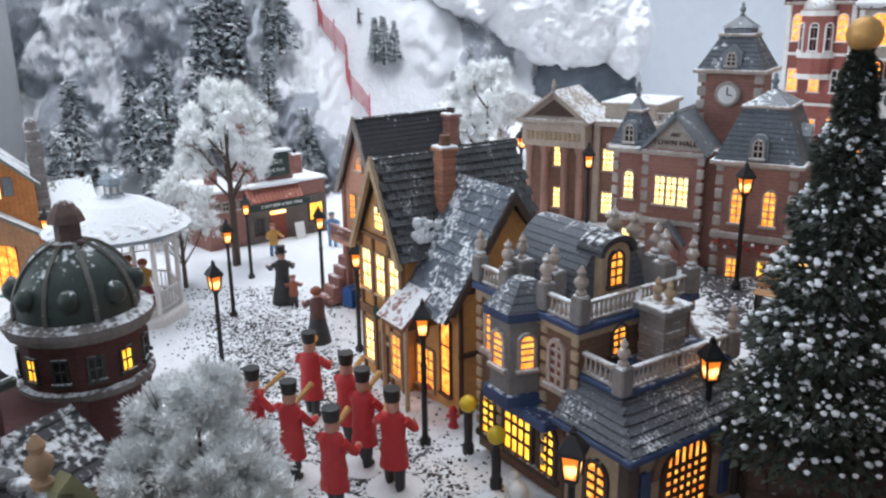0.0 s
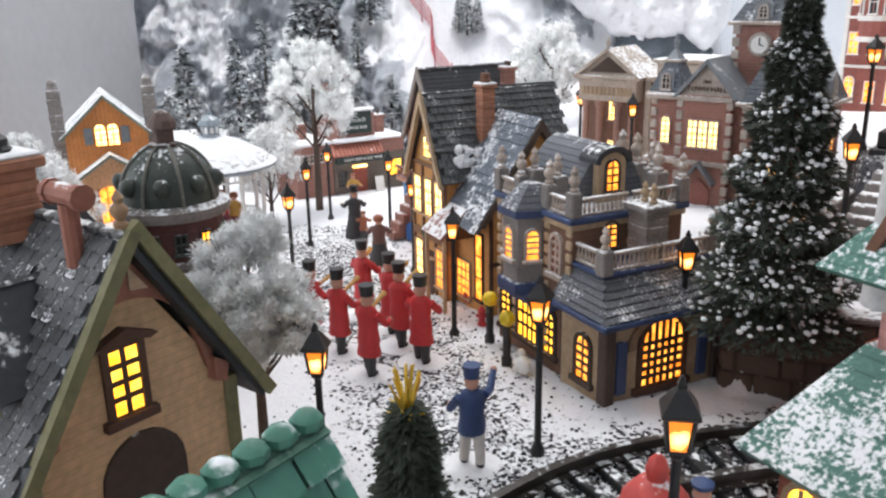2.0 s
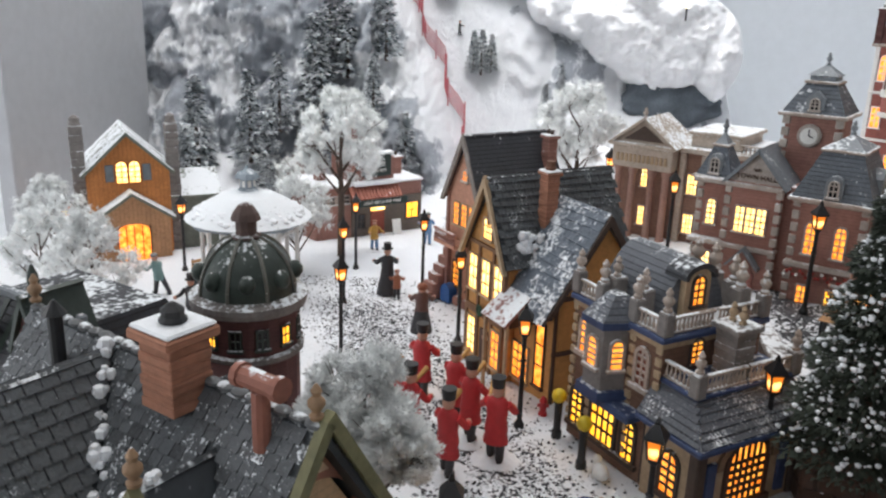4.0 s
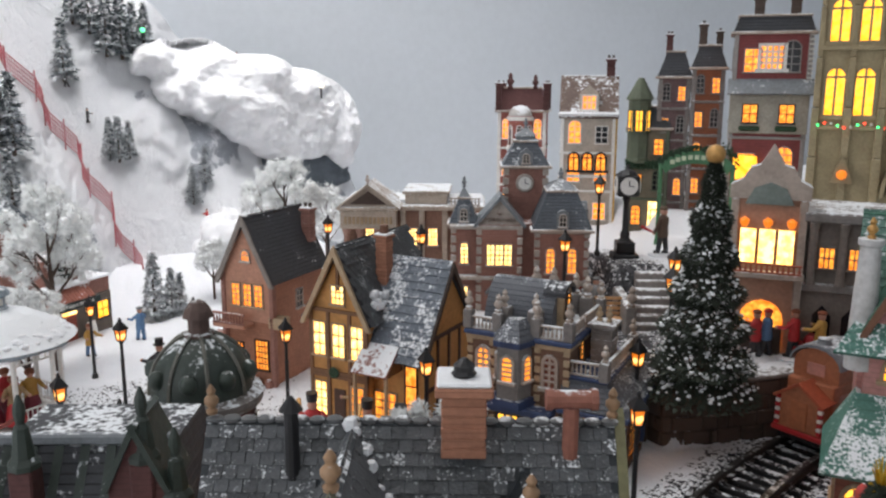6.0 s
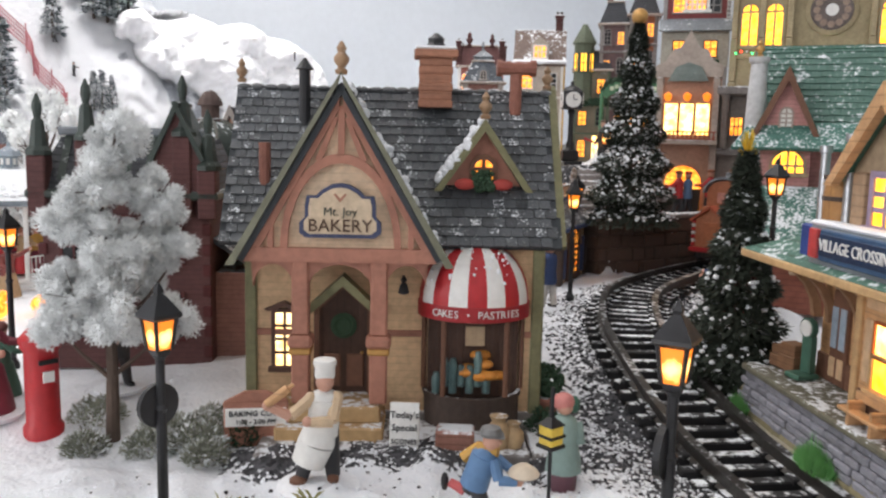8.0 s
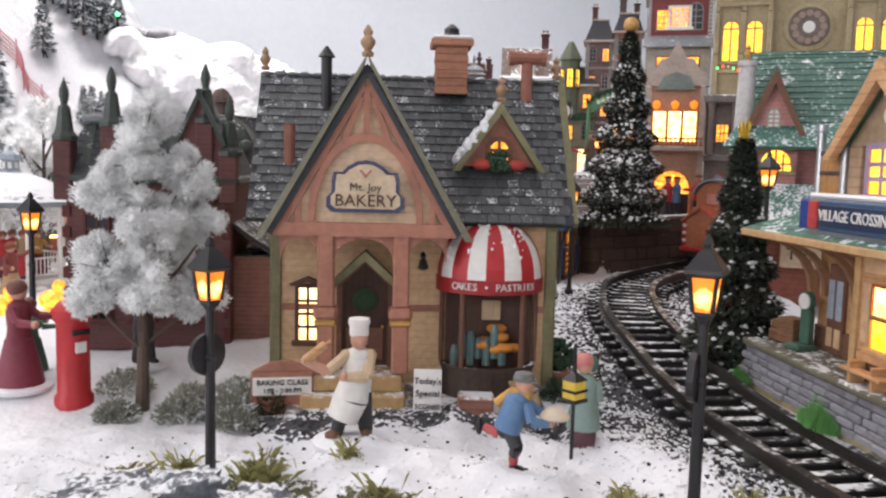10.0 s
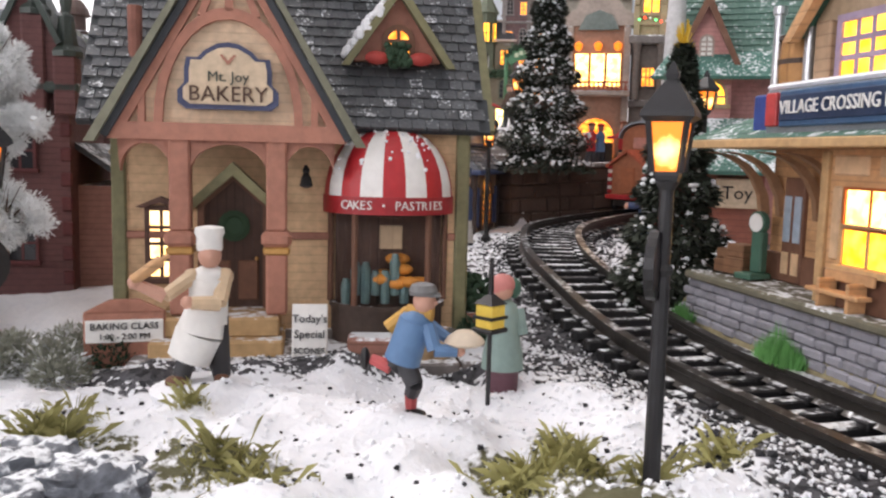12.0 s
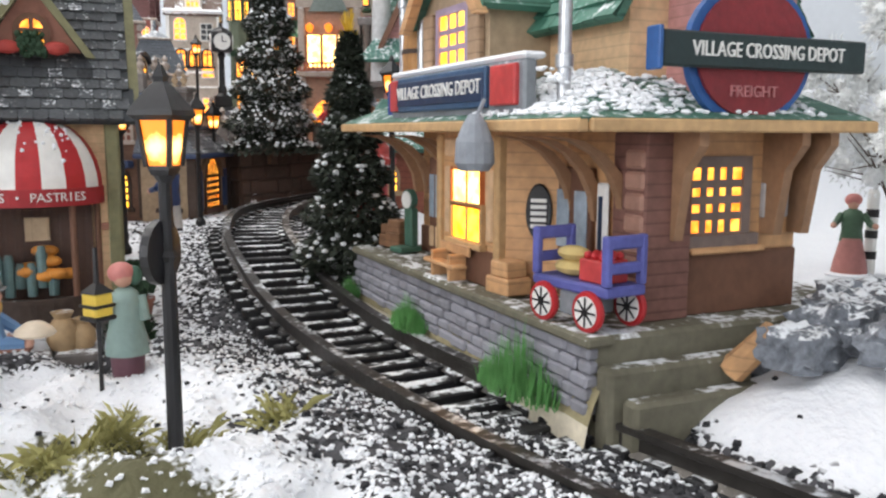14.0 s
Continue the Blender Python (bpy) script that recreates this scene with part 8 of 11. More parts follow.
    part("tower", Geo().box(0.0, 0.078, 0.0, 0.08, -0.03, 0.36), st, ch)
    part("nave_front", Geo().box(0.078, 0.190, 0.010, 0.09, -0.03, 0.30), st, ch)
    part("tower", Geo().box(0.190, 0.268, 0.0, 0.08, -0.03, 0.36), st, ch)
    for x0 in (0.0, 0.190):
        for x in (0.0, 0.039, 0.078):
            for k in range(6):
                g = Geo().box(x0 + x - 0.006 + 0.0006 * k, x0 + x + 0.006 - 0.0006 * k, -0.010 + 0.0012 * k, 0.004, -0.03 + k * 0.065, 0.034 + k * 0.065, 0.001)
                part("buttress", g, st, ch)
        for z, h in ((0.155, 0.060), (0.250, 0.052)):
            for x in (0.021, 0.056):
                window(ch, face(x0 + x, -0.0005, z), 0.022, h - 0.011, YELLOW, st, 2, 1, arch=True, t=0.004)
        for z in (0.135, 0.238):
            part("string_course", Geo().box(x0 - 0.003, x0 + 0.081, -0.006, 0.01, z, z + 0.006, 0.001), st, ch)
        part("lit_niche", Geo().prism([(x0 + 0.024, 0.066), (x0 + 0.052, 0.066), (x0 + 0.038, 0.104)], "y", -0.016, 0.0), st, ch)
        part("niche_lamp", Geo().ball((x0 + 0.038, -0.018, 0.078), 0.0065, 10), LAMPGLOW, ch)
    rose = part("rose_window", Geo().lathe([(0.036, 0), (0.036, 0.004), (0.030, 0.006), (0.030, 0.003)], 0, 0, 28).moved(pose(0.134, 0.010, 0.205, 90, 0, 0)), st, ch, "round traceried rose window")
    part("rose_glass", Geo().lathe([(0.029, 0.0), (0.029, 0.001)], 0, 0, 28).moved(pose(0.134, 0.0065, 0.205, 90, 0, 0)), mat("rose_glass_grey", (0.14, 0.11, 0.10), 0.3), rose)
    for k in range(12):
        part("tracery", Geo().lathe([(0.0052, 0), (0.0052, 0.0012), (0.004, 0.0014)], 0, 0, 10).moved(pose(0.134, 0.005, 0.205, 90, 0, 0) @ pose(0.021 * math.cos(k * math.pi / 6), 0.021 * math.sin(k * math.pi / 6), 0)), mat("rose_tracery", (0.30, 0.22, 0.17), 0.7), rose)
    part("rose_boss", Geo().lathe([(0.009, 0), (0.009, 0.002)], 0, 0, 14).moved(pose(0.134, 0.005, 0.205, 90, 0, 0)), WHITE, rose)
    for x0 in (0.085, 0.139):
        pass
    arch = Geo()
    for r in range(3):
        R = 0.050 - r * 0.008
        for i in range(12):
            a0, a1 = math.pi * i / 12, math.pi * (i + 1) / 12
            arch.prism([(0.134 + R * math.cos(a0), 0.05 + R * 1.25 * math.sin(a0)), (0.134 + R * math.cos(a1), 0.05 + R * 1.25 * math.sin(a1)), (0.134 + (R - 0.005) * math.cos(a1), 0.05 + (R - 0.005) * 1.25 * math.sin(a1)), (0.134 + (R - 0.005) * math.cos(a0), 0.05 + (R - 0.005) * 1.25 * math.sin(a0))], "y", -0.020 + r * 0.008, 0.012)
    part("portal_arch", arch, st, ch)
    part("portal_window", Geo().prism([(0.106, 0.03), (0.162, 0.03), (0.162, 0.05)] + [(0.134 + 0.028 * math.cos(math.pi * i / 8), 0.05 + 0.036 * math.sin(math.pi * i / 8)) for i in range(1, 8)] + [(0.106, 0.05)], "y", 0.006, 0.0095), glowing("cool_white_glow", (0.85, 0.95, 1.0), (0.7, 0.9, 1.0), 2.2), ch)
    cols = [glowing("green_bulb", (0.05, 1.0, 0.3), (0.05, 0.8, 0.2), 3.0), glowing("red_bulb", (1.0, 0.06, 0.03), (1.0, 0.05, 0.02), 3.0), WHITE]
    for i in range(34):
        part("string_bulb", Geo().ball((0.004 + i * 0.0079, -0.014 if i < 10 or i > 23 else 0.004, 0.142 + 0.003 * math.sin(i * 1.1)), 0.0019, 6), cols[i % 3], ch)
    # arched street sign
    S = thing("arched_street_sign", "green wrought arch sign over the upper street", "sign", pose(0.535, 0.952, 0.115, 0, 0, -44))
    ar = Geo()
    for i in range(16):
        a0, a1 = math.pi * (0.15 + 0.7 * i / 16), math.pi * (0.15 + 0.7 * (i + 1) / 16)
        ar.prism([(0.048 - 0.056 * math.cos(a0), 0.10 + 0.036 * math.sin(a0)), (0.048 - 0.056 * math.cos(a1), 0.10 + 0.036 * math.sin(a1)), (0.048 - 0.046 * math.cos(a1), 0.092 + 0.026 * math.sin(a1)), (0.048 - 0.046 * math.cos(a0), 0.092 + 0.026 * math.sin(a0))][::-1], "y", -0.003, 0.003)
    part("arch", ar, mat("verdigris", (0.07, 0.20, 0.10), 0.55), S)
    for i in range(9):
        a = math.pi * (0.28 + 0.44 * i / 8)
        part("lettering_bar", Geo().box(-0.003, 0.003, -0.0045, -0.003, -0.003, 0.003).moved(pose(0.048 - 0.051 * math.cos(a), 0, 0.096 + 0.031 * math.sin(a), 0, 0, 0)), mat("pale_green_bar", (0.55, 0.62, 0.45), 0.6), S)
    for x in (0.0, 0.096):
        part("post", Geo().lathe([(0.005, -0.01), (0.004, 0.006), (0.003, 0.01), (0.003, 0.118)], x, 0, 8), mat("verdigris", (0.07, 0.20, 0.10)), S)
    lv = Geo()
    for i in range(420):
        a = math.pi * random.uniform(0.15, 0.9)
        lv.ball((0.048 - 0.055 * math.cos(a) + random.uniform(-0.004, 0.004), random.uniform(-0.005, 0.005), 0.1 + 0.037 * math.sin(a) + random.uniform(-0.003, 0.006) + (0.014 * random.random() if a > 2.2 else 0)), random.uniform(0.001, 0.0022), 5)
    part("foliage", lv, mat("fir_green", (0.025, 0.06, 0.03)), S)


upper_street()


# ---- street clock, stair and retaining wall ----
def street_clock():
    c = thing("street_clock", "black cast street clock with four white dials", "clock", pose(0.436, 0.900, 0.115, 0, 0, -28))
    part("plinth", Geo().box(-0.017, 0.017, -0.017, 0.017, -0.012, 0.008, 0.0015).box(-0.012, 0.012, -0.012, 0.012, 0.008, 0.024, 0.0015), BLACK, c)
    part("column", Geo().lathe([(0.009, 0.024), (0.006, 0.028), (0.0065, 0.034), (0.0042, 0.038), (0.0038, 0.075), (0.006, 0.080), (0.004, 0.084)], 0, 0, 12), BLACK, c, soft=True)
    head = part("head", Geo().box(-0.014, 0.014, -0.014, 0.014, 0.084, 0.112, 0.002), BLACK, c)
    part("cresting", Geo().lathe([(0.014, 0.112), (0.010, 0.116), (0.003, 0.119), (0.002, 0.125)], 0, 0, 8), BLACK, head)
    for a in (0, 90, 180, 270):
        dl = part("dial", Geo().lathe([(0.0115, 0), (0.0115, 0.0014)], 0, 0, 20).moved(pose(0, 0, 0, 0, 0, a) @ pose(0, -0.014, 0.098, 90, 0, 0)), WHITE, head)
        part("dial_pointer", Geo().box(-0.0006, 0.0006, -0.0162, -0.0154, 0.098, 0.1055).moved(pose(0, 0, 0, 0, 0, a)), BLACK, dl)
        part("dial_pointer", Geo().box(0.0, 0.006, -0.0162, -0.0154, 0.0975, 0.0986).moved(pose(0, 0, 0, 0, 0, a)), BLACK, dl)


street_clock()


def stair():
    s = thing("stone_stair", "broad grey stone stair dusted with snow", "stairs", pose(0.345, 0.760, 0.0, 0, 0, -29), kind="structure")
    for i in range(8):
        part("tread", Geo().box(0.0 + i * 0.002, 0.115, 0.012 * i, 0.012 * i + 0.016, -0.01, 0.058 + 0.0075 * i, 0.0012), STONEG, s)
    part("cheek_wall", Geo().box(-0.012, 0.0, -0.004, 0.100, -0.01, 0.090, 0.0015), STONEG, s)
    part("cheek_wall", Geo().box(0.115, 0.127, -0.004, 0.100, -0.01, 0.105, 0.0015), STONEG, s)
    finial(s, -0.006, 0.0, 0.09, 1.4)
    finial(s, 0.121, 0.0, 0.105, 1.4)


stair()


def retaining_wall():
    r = thing("retaining_wall", "dark brown block retaining wall beside the railway", "wall", Matrix(), kind="structure")
    pts = [(0.255, 0.800), (0.250, 0.70), (0.2505, 0.602), (0.300, 0.583), (0.40, 0.557), (0.55, 0.539), (0.75, 0.515)]
    for a, b in zip(pts, pts[1:]):
        a, b = lie(*a), lie(*b)
        L, ang = (b - a).length, math.degrees(math.atan2(b.y - a.y, b.x - a.x))
        m = pose(*a, 0, -math.degrees(math.asin((b.z - a.z) / L)), ang)
        part("wall_core", Geo().box(0.0, L, 0.0, 0.012, -0.01, 0.056), STONED, r, m=m)
        part("coping", Geo().box(-0.002, L + 0.002, -0.003, 0.014, 0.056, 0.0605, 0.001), STONEG, r, m=m)
        for row in range(4):
            x = -(row % 2) * 0.012
            while x < L:
                w = random.uniform(0.020, 0.028)
                x0, x1 = max(0, x), min(L, x + w - 0.0008)
                if x1 - x0 > 0.004:
                    part("block", Geo().box(x0, x1, -0.0022 + random.uniform(0, 0.0012), 0.004, 0.001 + row * 0.0138, 0.0138 + row * 0.0138, 0.0012), mat("wall_block", (0.085, 0.058, 0.047), 0.85, spread=0.35, bump=0.6, snow=0.1), r, m=m)
                x += w


retaining_wall()


# ---- the snow mountain ----
def crest(x):
    pts = [(-1.2, 1.0), (-0.35, 0.98), (-0.12, 0.72), (-0.03, 0.60), (0.06, 0.50), (0.16, 0.46), (0.26, 0.42), (0.34, 0.37), (0.40, 0.26), (0.44, 0.10)]
    for (a, p), (b, q) in zip(pts, pts[1:]):
        if x <= b:
            return p + (q - p) * max(0.0, (x - a) / (b - a))
    return pts[-1][1]


def piste(z):
    """The line of the fence beside the ski run."""
    return -0.105 - 0.53 * z + 0.034 * math.sin(math.pi * min(1.0, z / 0.62))


def relief(x, z):
    zt = crest(x)
    v = z / zt
    y = 1.66 + 0.36 * (0.75 * v + 0.25 * v * v) + 0.10 * max(0.0, v - 0.8) * 5 * 0.3
    run = math.exp(-((x - piste(z) - 0.085) / 0.075) ** 2)
    soft = 0.018 * noise.noise(Vector((x * 8, z * 8, 3.0)))
    left = sm(0.02, -0.10, x - piste(z))
    cliff = 0.0
    if left > 0:
        a = abs(noise.noise(Vector((x * 9, z * 4, 1.0))))
        b = abs(noise.noise(Vector((x * 24, z * 9, 6.0))))
        c = abs(noise.noise(Vector((x * 52, z * 21, 4.0))))
        cliff = left * (0.12 * a + 0.060 * b + 0.030 * c + 0.012 * noise.noise(Vector((x * 110, z * 60, 2.0))) - 0.03)
        y -= left * 0.07 * (1 - v)
    right = sm(0.10, 0.2, x - piste(z))
    lobes = 0.0
    if right > 0:
        c = noise.voronoi(Vector((x * 9.0, z * 7.5, 0.4)))[0][0]
        lobes = right * (0.045 * (1 - min(1.0, c * 1.5)) + 0.030 * noise.noise(Vector((x * 11, z * 11, 1.0))) + 0.012 * noise.noise(Vector((x * 34, z * 34, 1.0))))
    return y - soft * (1 - run) - cliff - lobes


def rock_mask(x, z):
    left = sm(0.0, -0.09, x - piste(z) + 0.03 * noise.noise(Vector((x * 12, z * 12, 9))))
    n = noise.noise(Vector((x * 10, z * 14, 4.2))) + 0.5 * noise.noise(Vector((x * 30, z * 40, 2.2)))
    m = left * (0.42 + 0.42 * n)
    right = sm(0.14, 0.22, x - piste(z))
    if right > 0:
        c = noise.voronoi(Vector((x * 9.0, z * 7.5, 0.4)))[0][0]
        m = max(m, 0.45 * right * sm(0.56, 0.70, c) * sm(0.46, 0.36, z))
    return m


def mountain():
    nx, nz = 380, 230
    vs, fs, rk = [], [], []
    for j in range(nz):
        for i in range(nx):
            x = -1.1 + 1.54 * i / (nx - 1)
            z = crest(x) * j / (nz - 1)
            vs.append((x, min(2.055, relief(x, z)), z))
            rk.append(rock_mask(x, z))
    for j in range(nz - 1):
        for i in range(nx - 1):
            a = j * nx + i
            fs.append((a, a + 1, a + nx + 1, a + nx))
    k = len(vs)
    for i in range(nx):
        vs.append((vs[(nz - 1) * nx + i][0], 2.058, vs[(nz - 1) * nx + i][2] - 0.01))
        rk.append(0.0)
    for i in range(nx - 1):
        fs.append(((nz - 1) * nx + i, (nz - 1) * nx + i + 1, k + i + 1, k + i))
    me = bpy.data.meshes.new("snow_mountain")
    me.from_pydata([lie(*p) for p in vs], [], fs)
    at = me.attributes.new("rock", "FLOAT", "POINT")
    at.data.foreach_set("value", rk)
    m = bpy.data.materials.new("mountain_snow_and_rock")
    m.use_nodes = True
    n, l = m.node_tree.nodes, m.node_tree.links
    b = n["Principled BSDF"]
    tc = n.new("ShaderNodeTexCoord")
    att = n.new("ShaderNodeAttribute")
    att.attribute_name = "rock"
    nz1 = n.new("ShaderNodeTexNoise")
    nz1.inputs["Scale"].default_value, nz1.inputs["Detail"].default_value = 26, 9
    nz1.inputs["Roughness"].default_value = 0.72
    mp = n.new("ShaderNodeMapping")
    mp.inputs["Scale"].default_value = (1.5, 1.5, 0.75)
    l.new(tc.outputs["Object"], mp.inputs[0])
    l.new(mp.outputs[0], nz1.inputs["Vector"])
    s = n.new("ShaderNodeMath")
    s.operation = "MULTIPLY_ADD"
    l.new(nz1.outputs["Fac"], s.inputs[0])
    s.inputs[1].default_value = 0.9
    l.new(att.outputs["Fac"], s.inputs[2])
    th = n.new("ShaderNodeMapRange")
    th.inputs["From Min"].default_value, th.inputs["From Max"].default_value = 0.79, 0.87
    l.new(s.outputs[0], th.inputs["Value"])
    rock = n.new("ShaderNodeMix")
    rock.data_type = "RGBA"
    l.new(nz1.outputs["Fac"], rock.inputs[0])
    rock.inputs[6].default_value, rock.inputs[7].default_value = (0.13, 0.15, 0.185, 1), (0.62, 0.66, 0.71, 1)
    mix = n.new("ShaderNodeMix")
    mix.data_type = "RGBA"
    l.new(th.outputs[0], mix.inputs[0])
    mix.inputs[6].default_value = (0.84, 0.86, 0.89, 1)
    l.new(rock.outputs[2], mix.inputs[7])
    l.new(mix.outputs[2], b.inputs["Base Color"])
    b.inputs["Roughness"].default_value = 0.9
    bump = n.new("ShaderNodeBump")
    bump.inputs["Strength"].default_value, bump.inputs["Distance"].default_value = 0.8, 0.02
    l.new(nz1.outputs["Fac"], bump.inputs["Height"])
    l.new(bump.outputs[0], b.inputs["Normal"])
    me.materials.append(m)
    me.shade_smooth()
    tagged(new("snow_mountain", me), "white snow mountain with blue-grey rock faces", "mountain", kind="structure")


mountain()


def snow_mass():
    """One billowing overhang of packed snow with dripping lower edges."""
    cores = ((0.265, 0.312, 0.132, 0.105), (0.165, 0.335, 0.10, 0.075), (0.075, 0.372, 0.085, 0.060), (0.340, 0.285, 0.062, 0.080), (0.235, 0.375, 0.10, 0.055), (0.02, 0.395, 0.07, 0.05), (0.165, 0.402, 0.095, 0.058), (0.060, 0.432, 0.095, 0.066), (-0.020, 0.448, 0.070, 0.050))
    g = Geo()
    nx, nz = 184, 132
    x0, x1, z0, z1 = -0.17, 0.42, 0.16, 0.53
    idx, vs, fs = {}, [], []
    for j in range(nz):
        for i in range(nx):
            x, z = x0 + (x1 - x0) * i / (nx - 1), z0 + (z1 - z0) * j / (nz - 1)
            drip = 0.020 * noise.noise(Vector((x * 26, 3.0, 0.5)))
            f = 0.0
            for cx, cz, rx, rz in cores:
                q = ((x - cx) / rx) ** 2 + ((z - cz - (drip if z < cz else 0)) / rz) ** 2
                f = max(f, 1 - q) + 0.12 * max(0.0, min(f, 1 - q))
            if f > 0.0:
                v = Vector((x * 16, z * 16, 1.0))
                c = noise.voronoi(v)[0][0]
                e = 0.100 * math.sqrt(f) + (0.034 * (0.5 - min(1.0, c)) + 0.016 * noise.noise(v * 1.9) + 0.009 * noise.noise(v * 4.5) + 0.004 * noise.noise(v * 10)) * min(1.0, f * 5)
                idx[i, j] = len(vs)
                w = sm(0.04, 0.20, x)
                vs.append((x, (relief(x, z) + 0.01) * (1 - w) + 1.825 * w - e, z))
    for (i, j), a in idx.items():
        if (i + 1, j) in idx and (i, j + 1) in idx and (i + 1, j + 1) in idx:
            fs.append((a, idx[i + 1, j], idx[i + 1, j + 1], idx[i, j + 1]))
    k = len(vs)
    edges = {}
    for f in fs:
        for a, b in zip(f, f[1:] + f[:1]):
            edges[(a, b)] = 1
    back = {}
    for a, b in list(edges):
        if (b, a) not in edges:
            for q in (a, b):
                if q not in back:
                    back[q] = len(vs)
                    vs.append((vs[q][0], 1.95, vs[q][2] + 0.01))
            fs.append((b, a, back[a], back[b]))
    g.add(vs, fs)
    ob = single("snow_overhang", g.laid(), CLOUDSNOW, Matrix(), "billowing white snow mass overhanging dark rock", "snow drift")
    ob.data.shade_smooth()


def lump(name, c, r, label, category, material, seed, freq=7.0, amp=0.25, k=64):
    """A rounded mass with a bulging surface."""
    g = Geo().ball((0, 0, 0), 1.0, k)
    out = []
    for p in g.v:
        v = Vector(p)
        cell = noise.voronoi(v * freq * 0.45 + Vector((seed, 0, 0)))[0][0]
        d = 1 + amp * (0.55 - cell) + 0.06 * noise.noise(v * freq * 1.3 + Vector((0, seed, 0)))
        out.append((v.x * d * r[0], v.y * d * r[1], v.z * d * r[2]))
    g.v = out
    return single(name, g, material, pose(*c), label, category, soft=True)


CLOUDSNOW = mat("packed_snow", (0.86, 0.87, 0.89), 0.9, var=0.03, bump=0.35, scale=90, stain=15)
snow_mass()
lump("snow_hill", (0.085, 1.69, 0.065), (0.085, 0.07, 0.075), "smooth white snow hill at the mountain foot", "snow drift", CLOUDSNOW, 8.8, 5.0, 0.35)
lump("dark_rock", (0.265, 1.815, 0.195), (0.100, 0.07, 0.060), "dark blue-grey rock under the snow mass", "rock", mat("slate_rock", (0.10, 0.12, 0.14), 0.9, bump=0.8, stain=30), 2.2, 5.0, 0.3)


# ---- trees ----
PINEM = mat("blue_green_needles", (0.095, 0.125, 0.14), 0.85, snow=0.52, spread=0.25)
FIRM = mat("dark_fir_needles", (0.030, 0.040, 0.028), 0.8, spread=0.3)
BARK = mat("grey_brown_bark", (0.10, 0.07, 0.055), 0.9, bump=0.6)
FROST = mat("frosted_twig", (0.84, 0.86, 0.86), 0.9, var=0.16, spread=0.2, scale=180)


def conifer(h, r, n, seed, needle=0.004, gap=0.12):
    rng = random.Random(seed)
    g = Geo()
    for i in range(n):
        t = gap + (1 - gap) * rng.random() ** 1.25
        layer = 0.82 + 0.18 * math.sin(t * 42)
        rr = r * (1 - t) ** 0.85 * layer * (0.35 + 0.65 * math.sqrt(rng.random())) + 0.0015
        a = rng.uniform(0, 6.283)
        c = Vector((rr * math.cos(a), rr * math.sin(a), h * t - rr * 0.18))
        d = Vector((math.cos(a), math.sin(a), -0.25 + rng.uniform(-0.5, 0.5))).normalized()
        L = needle * rng.uniform(0.7, 1.4)
        s = Vector((-math.sin(a), math.cos(a), rng.uniform(-0.6, 0.6))).normalized() * L * 0.33
        g.add([c - s, c + s, c + d * L], [(0, 1, 2)])
    return g


def bottle_pines():
    kinds = []
    for k in range(4):
        kinds.append(conifer(1.0, 0.23, 900, 40 + k, 0.075, 0.04).mesh("crown", [PINEM]))
    trunk = Geo().lathe([(0.03, -0.06), (0.024, 0.15), (0.012, 0.6)], 0, 0, 6).mesh("trunk", [BARK])
    spots = [(-0.216, 0.425, 0.115), (-0.145, 0.27, 0.075), (-0.128, 0.262, 0.085), (-0.108, 0.268, 0.07), (-0.13, 0.475, 0.13), (-0.10, 0.47, 0.13), (-0.075, 0.48, 0.10), (-0.16, 0.52, 0.11), (-0.19, 0.54, 0.10), (-0.05, 0.49, 0.09),
             (0.010, 0.165, 0.075), (0.040, 0.205, 0.075), (-0.455, 0.20, 0.18), (-0.456, 0.09, 0.15), (-0.53, 0.0, 0.16), (-0.56, 0.10, 0.17), (-0.678, 0.06, 0.20), (-0.39, 0.26, 0.14), (-0.43, 0.17, 0.15), (-0.50, 0.16, 0.14), (-0.41, 0.33, 0.12)]
    rng = random.Random(77)
    while len(spots) < 36:
        x, z = rng.uniform(-0.72, -0.22), rng.uniform(0.02, 0.56)
        if -0.34 < x - piste(z) < -0.07:
            spots.append((x, z, rng.uniform(0.09, 0.15)))
    places = [(x, relief(x, z) - 0.012, z - 0.006, h) for x, z, h in spots]
    places += [(x, y, height(x, y), h) for x, y, h in ((-0.115, 1.42, 0.115), (-0.085, 1.43, 0.085), (-0.068, 1.45, 0.07), (-0.459, 1.392, 0.13), (-0.50, 1.50, 0.17), (-0.62, 1.40, 0.17), (0.225, 1.01, 0.045), (-0.06, 1.035, 0.045))]
    for i, (x, y, z, h) in enumerate(places):
        t = thing("bottle_brush_pine", "dark green bottle-brush pine lightly frosted with snow", "tree", pose(x, y, z, 0, 0, (i * 77) % 360) @ Matrix.Diagonal((h, h, h, 1)), "pines on the mountain")
        for nm, me in (("trunk", trunk), ("crown", kinds[i % 4])):
            ob = new(nm, me)
            ob.parent = t


bottle_pines()


